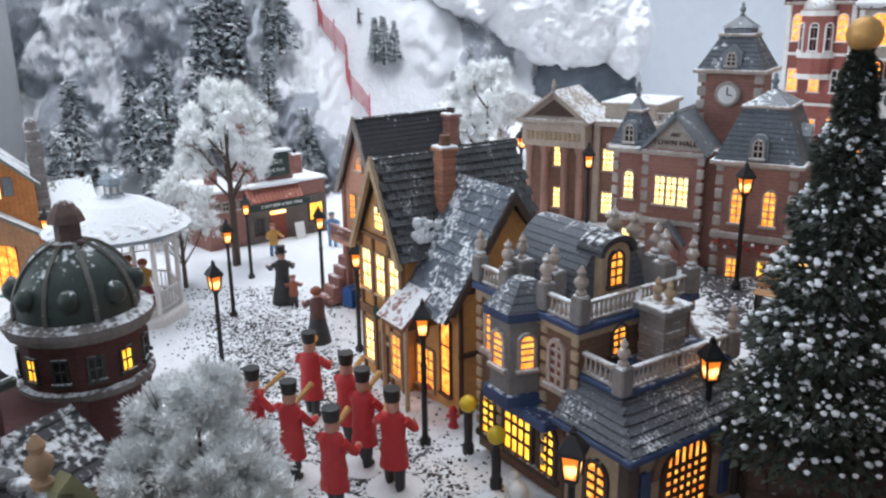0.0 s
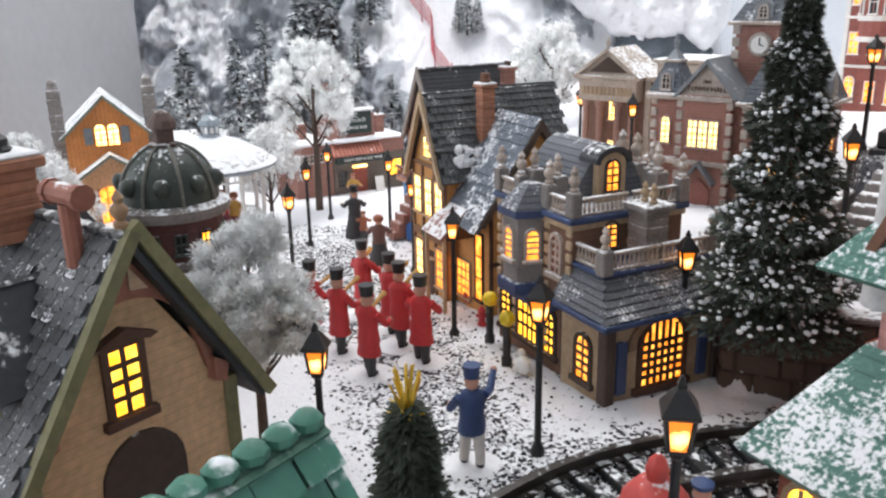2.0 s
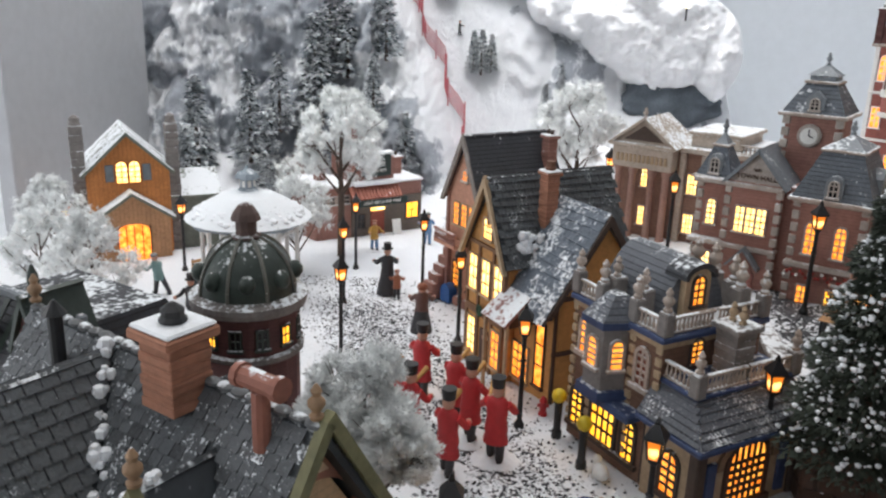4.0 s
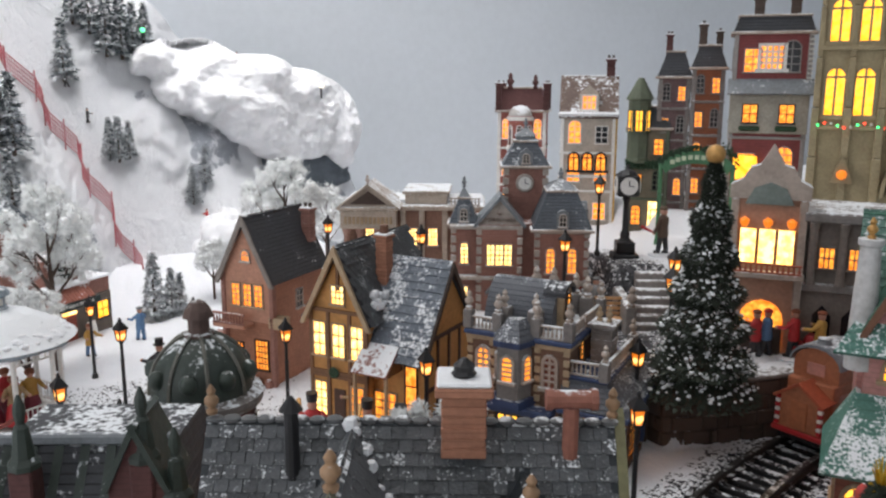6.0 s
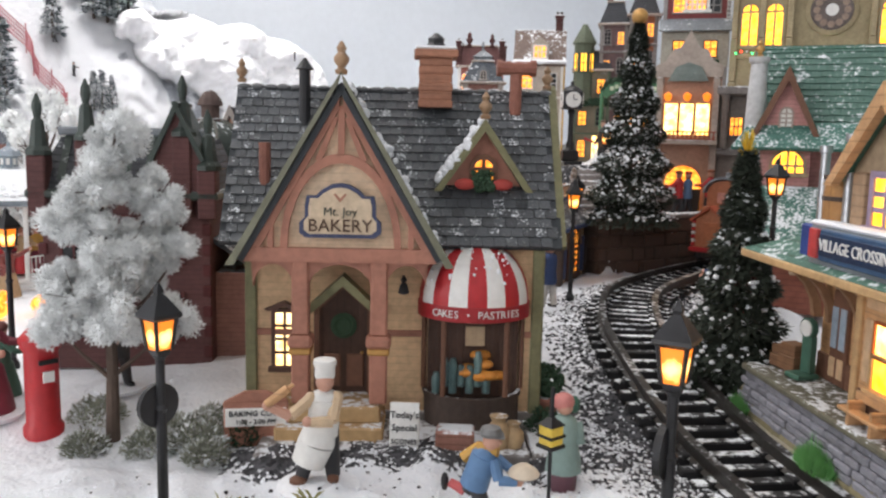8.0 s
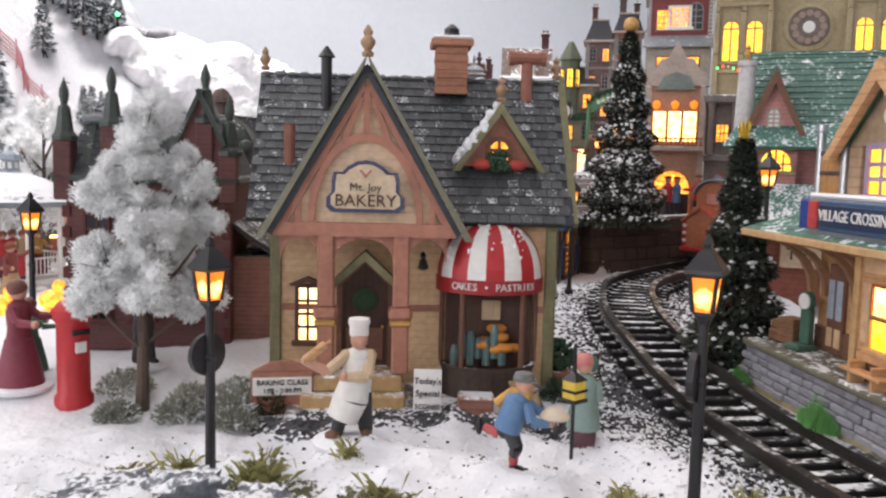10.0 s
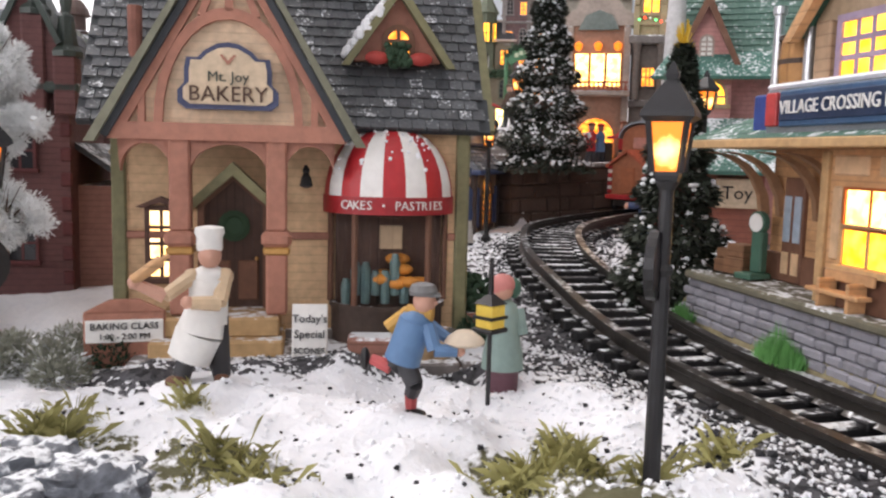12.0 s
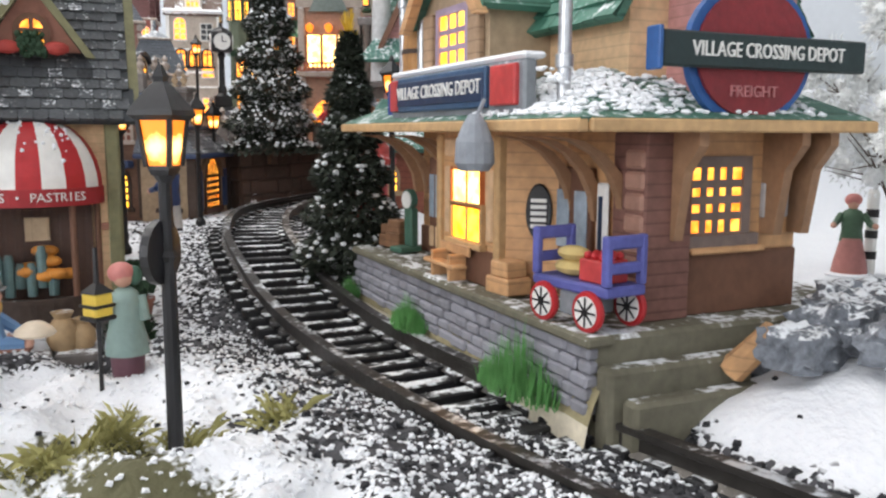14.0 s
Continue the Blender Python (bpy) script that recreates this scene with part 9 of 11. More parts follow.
def frosted_tree(x, y, lobes, seed, dense, base=None, label="white frosted deciduous tree on a bare brown trunk", bit=0.0034, turn=0.0, core=0.60):
    """lobes: (across, towards the viewer, height, radius) of each clump, from the foot of the trunk."""
    rng = random.Random(seed)
    z0 = height(x, y) if base is None else base
    t = thing("frosted_tree", label, "tree", pose(x, y, z0, 0, 0, turn), "frosted trees")
    top = max(c[2] for c in lobes)
    low = min(c[2] - c[3] for c in lobes)
    tr = Geo().rod((0, 0, -0.012), (0.001, 0, low * 0.8), top * 0.026, top * 0.020, 9).rod((0.001, 0, low * 0.79), (0, 0, top * 0.66), top * 0.020, top * 0.009, 8).rod((0, 0, top * 0.65), (0, 0, top), top * 0.009, top * 0.003, 6)
    for cx, cy, cz, r in lobes:
        c = Vector((cx, cy, cz))
        b = Vector((0, 0, max(low * 0.75, cz - math.hypot(cx, cy) * 1.1 - r * 0.5)))
        m = b.lerp(c, 0.55) + Vector((0, 0, -r * 0.15))
        tr.rod(b, m, top * 0.010, top * 0.006, 6).rod(m, c, top * 0.006, top * 0.002, 5)
        for k in range(7):
            e = c + Vector((rng.uniform(-1, 1), rng.uniform(-1, 1), rng.uniform(-0.8, 1))).normalized() * r * 0.85
            tr.rod(m.lerp(c, rng.uniform(0.2, 0.9)), e, top * 0.003, top * 0.001, 4)
    part("trunk", tr, BARK, t)
    g = Geo()
    total = sum(c[3] ** 2 for c in lobes)
    for cx, cy, cz, r in lobes:
        c = Vector((cx, cy, cz))
        subs = [(c + Vector((rng.gauss(0, 1), rng.gauss(0, 1), rng.gauss(0, 0.9))).normalized() * r * rng.uniform(0.45, 0.80), r * rng.uniform(0.22, 0.40)) for k in range(22)]
        for sc, sr in subs:
            o = len(g.v)
            g.ball(sc, sr * core, 10)
            g.v[o:] = [tuple(sc + (Vector(q) - sc) * (1 + 0.45 * noise.noise(Vector(q) * 380) + 0.25 * noise.noise(Vector(q) * 900))) for q in g.v[o:]]
        n = int(dense * r * r / total)
        for k in range(n):
            sc, sr = subs[rng.randrange(len(subs))]
            d = Vector((rng.gauss(0, 1), rng.gauss(0, 1), rng.gauss(0, 1))).normalized()
            p = sc + d * sr * (0.55 + 0.5 * rng.random())
            o = (d * 0.8 + (p - c).normalized() * 0.6 + Vector((rng.uniform(-0.5, 0.5), rng.uniform(-0.5, 0.5), rng.uniform(-0.3, 0.6)))).normalized()
            L = bit * rng.uniform(0.6, 1.5)
            s = o.cross(Vector((rng.uniform(-1, 1), rng.uniform(-1, 1), rng.uniform(-1, 1)))).normalized() * L * 0.19
            u = o.cross(s).normalized() * L * 0.19
            g.add([p - s, p + s, p + u, p + o * L], [(0, 1, 3), (1, 2, 3), (2, 0, 3)])
    tagged(part("crown", g, FROST, t, "dense frosted twigs in uneven clumps"), kind="stuff")
    return t


def crown_lobes(seed, n, r, low, top, wide=0.62):
    """A rounded crown of uneven clumps round a trunk."""
    rng = random.Random(seed)
    out = [(0, 0, top - r * 0.38, r * 0.40)]
    for i in range(n):
        f = (i + 0.5) / n
        a = i * 2.4 + rng.uniform(-0.4, 0.4)
        rad = r * (wide * math.sin(math.pi * (0.16 + 0.80 * f)) + 0.05)
        out.append((rad * math.cos(a), rad * math.sin(a), low + (top - low) * (0.15 + 0.70 * f), r * rng.uniform(0.34, 0.48) * (1.05 - 0.3 * f)))
    return out


def town_tree(x, y, top, r, low, seed, dense, label="white frosted deciduous tree on a bare brown trunk"):
    z0 = height(x, y)
    frosted_tree(x, y, crown_lobes(seed, 10, r, low, top - z0), seed, dense, label=label, core=0.5, bit=0.0032, turn=seed * 57 % 360)


town_tree(-0.268, 1.205, 0.262, 0.076, 0.115, 1, 16000)
town_tree(-0.300, 1.100, 0.148, 0.055, 0.045, 2, 6000)
town_tree(0.082, 1.300, 0.265, 0.072, 0.085, 3, 14000, "white frosted tree with spreading bare limbs")
# the tree before the hall: low and wide; the tree beside the bakery: a tall column of clumps
frosted_tree(-0.036, 0.478, [(0.008, 0.0, 0.138, 0.018), (-0.026, 0.004, 0.122, 0.019), (-0.012, -0.016, 0.104, 0.024), (0.020, -0.010, 0.108, 0.022), (0.026, 0.008, 0.086, 0.019), (0.004, 0.018, 0.096, 0.023), (-0.030, -0.006, 0.098, 0.019), (0.010, -0.018, 0.080, 0.021), (-0.014, 0.016, 0.080, 0.020), (0.038, -0.002, 0.098, 0.014)], 4, 62000, label="greenish-white frosted tree with a low spreading crown", turn=-25, bit=0.0021)
frosted_tree(-0.278, 0.360, [(0.006, 0.004, 0.160, 0.018), (-0.006, -0.004, 0.139, 0.019), (0.027, -0.002, 0.132, 0.018), (-0.017, 0.002, 0.120, 0.018), (0.002, -0.012, 0.106, 0.019), (0.021, 0.004, 0.103, 0.020), (0.037, -0.004, 0.102, 0.013), (-0.018, 0.004, 0.084, 0.019), (0.003, -0.008, 0.074, 0.021), (0.030, -0.004, 0.064, 0.018), (-0.026, 0.002, 0.066, 0.014), (0.015, 0.012, 0.086, 0.017)], 5, 90000, label="tall white frosted tree of stacked clumps beside the bakery", bit=0.0018)
town_tree(-0.430, 0.815, 0.150, 0.052, 0.03, 6, 9000)
town_tree(-0.555, 0.900, 0.130, 0.055, 0.03, 7, 6000)
town_tree(-0.600, 0.990, 0.155, 0.055, 0.04, 8, 5000)
town_tree(0.000, 1.500, 0.115, 0.045, 0.055, 9, 3500, "sparse frosted tree at the foot of the piste")
town_tree(0.210, 1.480, 0.200, 0.060, 0.06, 10, 4500)
town_tree(0.350, 0.000, 0.250, 0.085, 0.045, 11, 16000, "large frosted tree behind the depot")
town_tree(-0.430, 1.42, 0.12, 0.05, 0.03, 12, 3500)
town_tree(0.36, 1.50, 0.17, 0.05, 0.05, 13, 3000)


def bush(x, y, r, seed, material=None, h=0.8):
    rng = random.Random(seed)
    g = Geo()
    for k in range(1300):
        d = Vector((rng.gauss(0, 1), rng.gauss(0, 1), abs(rng.gauss(0, 1)))).normalized()
        p = Vector((d.x * r, d.y * r, d.z * r * h)) * (0.4 + 0.6 * rng.random() ** 0.5)
        o = (d + Vector((rng.uniform(-0.8, 0.8), rng.uniform(-0.8, 0.8), rng.uniform(-0.3, 0.9)))).normalized()
        L = 0.0024 * rng.uniform(0.6, 1.5)
        s = o.cross(Vector((rng.uniform(-1, 1), rng.uniform(-1, 1), rng.uniform(-1, 1)))).normalized() * L * 0.25
        g.add([p - s, p + s, p + o * L], [(0, 1, 2)])
    single("bush", g, material or mat("snowy_moss", (0.26, 0.27, 0.22), 0.9, snow=0.85, spread=0.3), on_ground(x, y, seed * 40), "mossy low bush sprinkled with snow", "bush", "bushes round the bakery")


for i, (x, y, r) in enumerate(((-0.236, 0.330, 0.016), (-0.225, 0.352, 0.018), (-0.250, 0.352, 0.017), (-0.262, 0.335, 0.014), (-0.238, 0.315, 0.012), (-0.205, 0.350, 0.014), (-0.292, 0.350, 0.012), (-0.285, 0.385, 0.016))):
    bush(x, y, r, i + 1)
for i, (x, y, r) in enumerate(((-0.213, 0.327, 0.011), (-0.183, 0.314, 0.009), (-0.062, 0.262, 0.012))):
    bush(x, y, r, i + 21, mat("fir_green", (0.025, 0.06, 0.03)), 1.6)


def christmas_tree(x, y, z, h, r, seed, n, topper, flecks):
    rng = random.Random(seed)
    t = thing("christmas_tree", "dark green snow-flecked model Christmas tree with gold topper", "tree", pose(x, y, z), "Christmas trees")
    part("trunk", Geo().lathe([(h * 0.025, -0.01), (h * 0.018, h * 0.2), (h * 0.006, h * 0.95)], 0, 0, 8), BARK, t)
    lim = Geo()
    for i in range(90):
        f = 0.08 + 0.88 * i / 90
        a = i * 2.4
        R = r * (1 - f) ** 0.85 * rng.uniform(0.75, 1.0)
        lim.rod((0, 0, h * f + 0.004), (R * math.cos(a), R * math.sin(a), h * f - R * 0.1), h * 0.004, h * 0.0012, 4)
    tagged(part("branch_whorl", lim, BARK, t), kind="stuff")
    tagged(part("needles", conifer(h, r, n, seed, 0.0042, 0.05), FIRM, t), kind="stuff")
    g = Geo()
    for i in range(flecks):
        f = 0.06 + 0.9 * rng.random() ** 1.2
        a = rng.uniform(0, 6.283)
        R = r * (1 - f) ** 0.85 * (0.82 + 0.18 * math.sin(f * 42)) * rng.uniform(0.75, 1.04)
        g.ball((R * math.cos(a), R * math.sin(a), h * f - R * 0.12 + 0.002), rng.uniform(0.0007, 0.0017) * (1 + h * 2), 5, sz=0.7)
    tagged(part("snow_dusting", g, SNOW, t), kind="stuff")
    if topper == "ball":
        part("topper", Geo().ball((0, 0, h + 0.006), 0.0085, 14), GOLD, t, "shiny gold ball", soft=True)
    else:
        s = Geo()
        for k in range(26):
            a, b = rng.uniform(0, 6.283), rng.uniform(-0.3, 1.4)
            s.rod((0, 0, h - 0.004), (0.006 * math.cos(a) * math.cos(b), 0.006 * math.sin(a) * math.cos(b), h + 0.014 * math.sin(b)), 0.0007, 0.0003, 4)
        part("topper", s, mat("gold_tinsel", (0.75, 0.50, 0.06), 0.3, metal=0.7), t, "gold tinsel star")


christmas_tree(0.274, 0.582, 0.055, 0.213, 0.056, 21, 22000, "ball", 1700)
christmas_tree(0.0870, 0.2620, 0.0, 0.158, 0.040, 22, 21000, "star", 900)


# ---- loose gravel, snow grains and rocks ----
def grains(name, n, seed, size, material, where, label):
    rng = random.Random(seed)
    g = Geo()
    done = 0
    while done < n:
        x, y = where(rng)
        if x is None:
            continue
        s = size * rng.uniform(0.5, 1.5)
        z = height(x, y) + s * 0.2
        a = rng.uniform(0, 6.283)
        p = [(x + s * math.cos(a + k * 2.09), y + s * math.sin(a + k * 2.09), z - s * 0.4) for k in range(3)]
        q = [(x + 0.75 * s * math.cos(a + 1.05 + k * 2.09), y + 0.75 * s * math.sin(a + 1.05 + k * 2.09), z + s * rng.uniform(0.25, 0.6)) for k in range(3)]
        g.add(p + q, [(0, 1, 3), (1, 2, 4), (2, 0, 5), (3, 1, 4), (4, 2, 5), (5, 0, 3), (3, 4, 5)])
        done += 1
    return single(name, g.laid(), material, Matrix(), label, name.split("_")[-1], kind="stuff")


def beside_track(rng):
    p = RAILWAY[rng.randrange(0, len(RAILWAY))]
    d = rng.gauss(0, 0.033)
    x, y = p.x + d + rng.uniform(-0.008, 0.008), p.y + rng.uniform(-0.012, 0.012) - d * 0.35
    return (x, y) if -0.3 < y < 0.62 and rng.random() > 0.93 * depot_drift(x, y) else (None, None)


def front_bank(rng):
    x, y = rng.uniform(-0.42, -0.02), rng.uniform(-0.02, 0.30)
    return (x, y) if rng.random() < 0.35 + 0.6 * sm(0.16, 0.05, to_track(x, y)) else (None, None)


def plaza(rng):
    y = rng.uniform(0.45, 1.1)
    return rng.gauss(0.03 - (y - 0.62) * 0.55, 0.055), y


grains("ballast_gravel", 7600, 1, 0.0013, mat("black_gravel", (0.022, 0.023, 0.027), 0.8, spread=0.3), beside_track, "black ballast gravel beside the rails")
grains("snow_grains", 5200, 2, 0.0009, SNOW, beside_track, "white snow grains scattered on the ballast")
grains("snow_grains", 9000, 3, 0.0009, SNOW, front_bank, "coarse white snow grains on the bank")
grains("dark_gravel", 900, 4, 0.0009, mat("black_gravel", (0.022, 0.023, 0.027)), front_bank, "dark gravel showing through the snow")
grains("street_gravel", 3600, 5, 0.0011, mat("black_gravel", (0.022, 0.023, 0.027)), plaza, "dark gravel scattered over the snowy street")
grains("snow_grains", 5200, 6, 0.0012, SNOW, plaza, "white snow grains over the street gravel")


def grass():
    rng = random.Random(9)
    spots = ((-0.268, 0.197, 0.9), (-0.304, 0.246, 0.8), (-0.232, 0.152, 0.9), (-0.251, 0.226, 0.5), (-0.229, 0.136, 0.8), (-0.160, 0.113, 0.9), (-0.156, 0.097, 1.0), (-0.140, 0.088, 0.7), (-0.143, 0.119, 0.7), (-0.222, 0.204, 0.4), (-0.106, 0.090, 0.7), (-0.174, 0.103, 0.9), (-0.261, 0.195, 0.7), (-0.285, 0.232, 0.6), (-0.310, 0.205, 0.7))
    for cx, cy, k in spots:
        g = Geo()
        for i in range(int(1500 * k)):
            a, r = rng.uniform(0, 6.283), 0.0075 * k * abs(rng.gauss(0, 1))
            x, y = cx + r * math.cos(a), cy + r * math.sin(a) * 0.7
            if noise.noise(Vector((x * 260, y * 260, 0.0))) < -0.12:
                continue
            b, tall = rng.uniform(0, 6.283), rng.random() < 0.05
            L = rng.uniform(0.007, 0.014) if tall else rng.uniform(0.0012, 0.0034)
            q = Vector((math.cos(b), math.sin(b), rng.uniform(0.5, 2.2))).normalized() * L
            w = Vector((-math.sin(b), math.cos(b), 0)) * (0.00012 if tall else 0.00022)
            p = Vector((x, y, height(x, y) - 0.0006 + 0.0022 * k * max(0.0, 1 - r / (0.010 * k))))
            g.add([p - w, p + w, p + q * 0.6 + w * 0.7, p + q + Vector((0, 0, -0.25 * L)), p + q * 0.6 - w * 0.7], [(0, 1, 2, 3, 4)])
        single("grass_tuft", g, mat("olive_grass", (0.33, 0.31, 0.12), 0.85, snow=0.22, spread=0.35), Matrix(), "olive dry grass tuft poking through the snow", "grass", "grass tufts on the bank", "stuff")


grass()


def rocks():
    rng = random.Random(5)
    spots = [(-0.318, 0.196, 0.017), (-0.297, 0.180, 0.015), (-0.276, 0.166, 0.014), (-0.327, 0.170, 0.017), (-0.306, 0.155, 0.016), (-0.285, 0.144, 0.015), (-0.266, 0.140, 0.012), (-0.338, 0.145, 0.017), (-0.316, 0.130, 0.016), (-0.292, 0.121, 0.015), (-0.345, 0.205, 0.016), (-0.352, 0.178, 0.015)]
    spots += [(0.036, -0.006, 0.017), (0.012, -0.034, 0.016), (0.030, -0.040, 0.019), (0.058, -0.036, 0.020), (0.046, -0.066, 0.022), (0.018, -0.066, 0.019), (0.084, -0.062, 0.020), (0.072, -0.094, 0.022)]
    for i, (x, y, r) in enumerate(spots):
        g = Geo().ball((0, 0, 0), 1.0, 30)
        out = []
        for p in g.v:
            v = Vector(p)
            e = (abs(v.x) ** 5 + abs(v.y) ** 5 + abs(v.z) ** 5) ** -0.2
            c = noise.voronoi(v * 2.2 + Vector((i * 3, 0, 0)))[0]
            out.append(v * e * (0.80 + 0.42 * (c[1] - c[0]) + 0.18 * noise.noise(v * 2.6 + Vector((i * 3, 0, 0))) + 0.07 * noise.noise(v * 7)))
        g.v = [(p.x * r, p.y * r * 0.72, max(-0.6, p.z) * r * 0.55) for p in out]
        ob = single("rock", g, mat("foreground_rock", (0.17, 0.185, 0.21), 0.88, snow=0.40, bump=1.0, stain=130, scale=420, spread=0.2, var=0.45), on_ground(x, y, rng.uniform(-25, 25), 0.004 if i < 12 else 0.008), "grey blocky rock partly covered by snow", "rock", "rocks at the layout edge")
        smooth(ob, 50)


rocks()


# ---- street lamps ----
def street_lamp(disc):
    t = thing("street_lamp", "black lantern street lamp glowing amber", "street lamp", pose(0, 0, -5), "street lamps")
    part("post", Geo().lathe([(0.0042, -0.006), (0.0042, 0.004), (0.0030, 0.006), (0.0022, 0.008), (0.0020, 0.060), (0.0027, 0.0615), (0.0018, 0.063), (0.0018, 0.081), (0.0030, 0.083)], 0, 0, 10), BLACK, t)
    if disc:
        part("disc", Geo().lathe([(0.0088, -0.0012), (0.0088, 0.0012), (0.002, 0.0018)], 0, 0, 20).moved(pose(0, 0.002, 0.0625, 90, 0, 0)), BLACK, t, "black plastic disc on the post")
    head = part("lantern", Geo().lathe([(0.0034, 0.083), (0.0042, 0.0845), (0.0042, 0.0855)], 0, 0, 4, turn=math.pi / 4), BLACK, t)
    part("glass", Geo().lathe([(0.0044, 0.0855), (0.0062, 0.0975)], 0, 0, 4, turn=math.pi / 4), LAMPGLOW, head)
    bars = Geo()
    for k in range(4):
        a = math.pi / 4 + k * math.pi / 2
        bars.rod((0.0046 * math.cos(a), 0.0046 * math.sin(a), 0.0853), (0.0064 * math.cos(a), 0.0064 * math.sin(a), 0.0976), 0.00085, k=5)
    part("glazing_frame", bars, BLACK, head)
    part("hood", Geo().lathe([(0.0070, 0.0972), (0.0090, 0.0985), (0.0086, 0.0998), (0.0050, 0.1040), (0.0030, 0.1062), (0.0018, 0.1072), (0.0022, 0.1084), (0.0006, 0.1115)], 0, 0, 4, turn=math.pi / 4), BLACK, head)
    return t


LAMPS = [street_lamp(True), street_lamp(False)]
for i, (x, y, a) in enumerate(((-0.275, 0.226, 24), (-0.147, 0.082, 30), (0.022, 0.420, 5), (0.132, 0.497, -20), (0.045, 0.686, 0), (-0.036, 0.875, 8), (-0.108, 1.040, 20), (-0.199, 0.985, 30), (-0.225, 1.136, 10), (-0.149, 0.807, 40), (-0.467, 1.087, 0), (-0.266, 0.800, 15), (-0.222, 0.690, 45), (0.194, 1.021, 0), (0.307, 0.850, 10), (0.420, 0.937, 30), (0.276, 0.628, 20), (0.168, 0.305, 0), (0.128, 1.220, 20), (-0.332, 0.512, 35), (-0.611, 1.035, 0), (0.343, 0.700, 0), (0.222, 0.607, 10))):
    copy_thing(LAMPS[i > 1], settled(on_ground(x, y, a) if i > 1 else pose(x, y, (0.002, 0.012)[i], 0, 0, a)))
for LAMP in LAMPS:
    for o in (*LAMP.children_recursive, LAMP):
        bpy.data.objects.remove(o)


# ---- small figures: plain painted shapes, one mesh each ----
def figurine(x, y, turn, h, coat, legs, label, hat=None, hat_kind="cap", skirt=False, arms=((0.3, 0.25, 0.62), (-0.3, 0.25, 0.62)), held=None, base=True, lean=0.0, lift=0.0, group="", stride=0.06, z=None, sleeves=None, long=False):
    g = Geo()
    mats = [coat, legs, SKIN, hat or BLACK, BLACK, SNOW, held or GOLD, sleeves or coat]
    H = h
    L = lambda px, py, pz: (px * H, (py - lean * pz) * H, pz * H)
    if base:
        g.use(5).lathe([(0.26 * H, -0.03 * H), (0.28 * H, 0.012 * H), (0.22 * H, 0.03 * H)], 0, 0, 16)
    if skirt:
        g.use(1)
        g.lathe([(0.21 * H, 0.02 * H), (0.19 * H, 0.15 * H), (0.12 * H, 0.45 * H)], 0, 0, 12)
    else:
        for s in (-1, 1):
            g.use(1).rod(L(s * 0.065, -s * stride, 0.06), L(s * 0.055, 0, 0.46), 0.048 * H, 0.065 * H, 8)
            g.use(4).ball(L(s * 0.065, -s * stride - 0.03, 0.045), 0.055 * H, 8, 0.8, 1.5, 0.7)
    g.use(0)
    prof = ([(0.145, 0.25), (0.140, 0.30)] if long else []) + [(0.125, 0.36), (0.135, 0.42), (0.115, 0.55), (0.130, 0.70), (0.105, 0.77), (0.045, 0.81)]
    o = len(g.v)
    g.lathe([(r * H, z2 * H) for r, z2 in prof], 0, 0, 12)
    g.v[o:] = [(a, b * 0.78 - lean * c, c) for a, b, c in g.v[o:]]
    for ax, ay, az in arms:
        s = 1 if ax > 0 else -1
        sh, el, ha = L(s * 0.12, 0, 0.73), L(s * 0.19, -ay * 0.35, (0.73 + az) / 2 - 0.05), L(ax * 0.75, -ay, az)
        g.use(7).rod(sh, el, 0.045 * H, 0.04 * H, 7).rod(el, ha, 0.04 * H, 0.032 * H, 7)
        g.use(2).ball(ha, 0.038 * H, 7)
    g.use(2).ball(L(0, 0, 0.87), 0.075 * H, 12, 0.9, 1.0, 1.1)
    g.use(3)
    hx, hy, hz = L(0, 0, 0.93)
    if hat_kind == "top":
        g.lathe([(0.11 * H, 0), (0.11 * H, 0.012 * H), (0.072 * H, 0.015 * H), (0.075 * H, 0.12 * H)], hx, hy, 12, hz)
    elif hat_kind == "shako":
        g.lathe([(0.072 * H, -0.01 * H), (0.085 * H, 0.11 * H)], hx, hy, 12, hz)
    elif hat_kind == "chef":
        g.lathe([(0.070 * H, 0), (0.078 * H, 0.10 * H), (0.085 * H, 0.12 * H), (0.06 * H, 0.15 * H)], hx, hy, 12, hz)
    elif hat_kind == "bonnet":
        g.ball((hx, hy + 0.01 * H, hz - 0.02 * H), 0.10 * H, 10, 1.0, 0.9, 0.8)
    else:
        g.lathe([(0.085 * H, -0.015 * H), (0.09 * H, 0.02 * H), (0.04 * H, 0.05 * H)], hx, hy, 10, hz)
    if held:
        ax, ay, az = arms[0]
        g.use(6)
        q = Vector(L(ax * 0.75, -ay, az))
        g.rod(q, q + Vector((0.02, -0.28, 0.10)) * H, 0.018 * H, 0.035 * H, 7)
    m = on_ground(x, y, turn, lift) if z is None else pose(x, y, z, 0, 0, turn)
    single("figurine", g, mats, m, label, "figurine", group, soft=True)


C = lambda n, c: mat(n, c, 0.55, var=0.12, bump=0.05)
SCARLET, GREYT = C("scarlet_coat", (0.50, 0.030, 0.035)), C("charcoal_cloth", (0.035, 0.035, 0.04))
NAVYC, GREENC, MAROON = C("navy_cloth", (0.03, 0.06, 0.16)), C("bottle_green_cloth", (0.05, 0.13, 0.09)), C("maroon_cloth", (0.20, 0.03, 0.05))
TEAL, TAN, OCHRE, DENIM = C("teal_cloth", (0.16, 0.26, 0.26)), C("tan_cloth", (0.42, 0.28, 0.15)), C("ochre_cloth", (0.5, 0.28, 0.06)), C("denim_blue_cloth", (0.10, 0.20, 0.36))

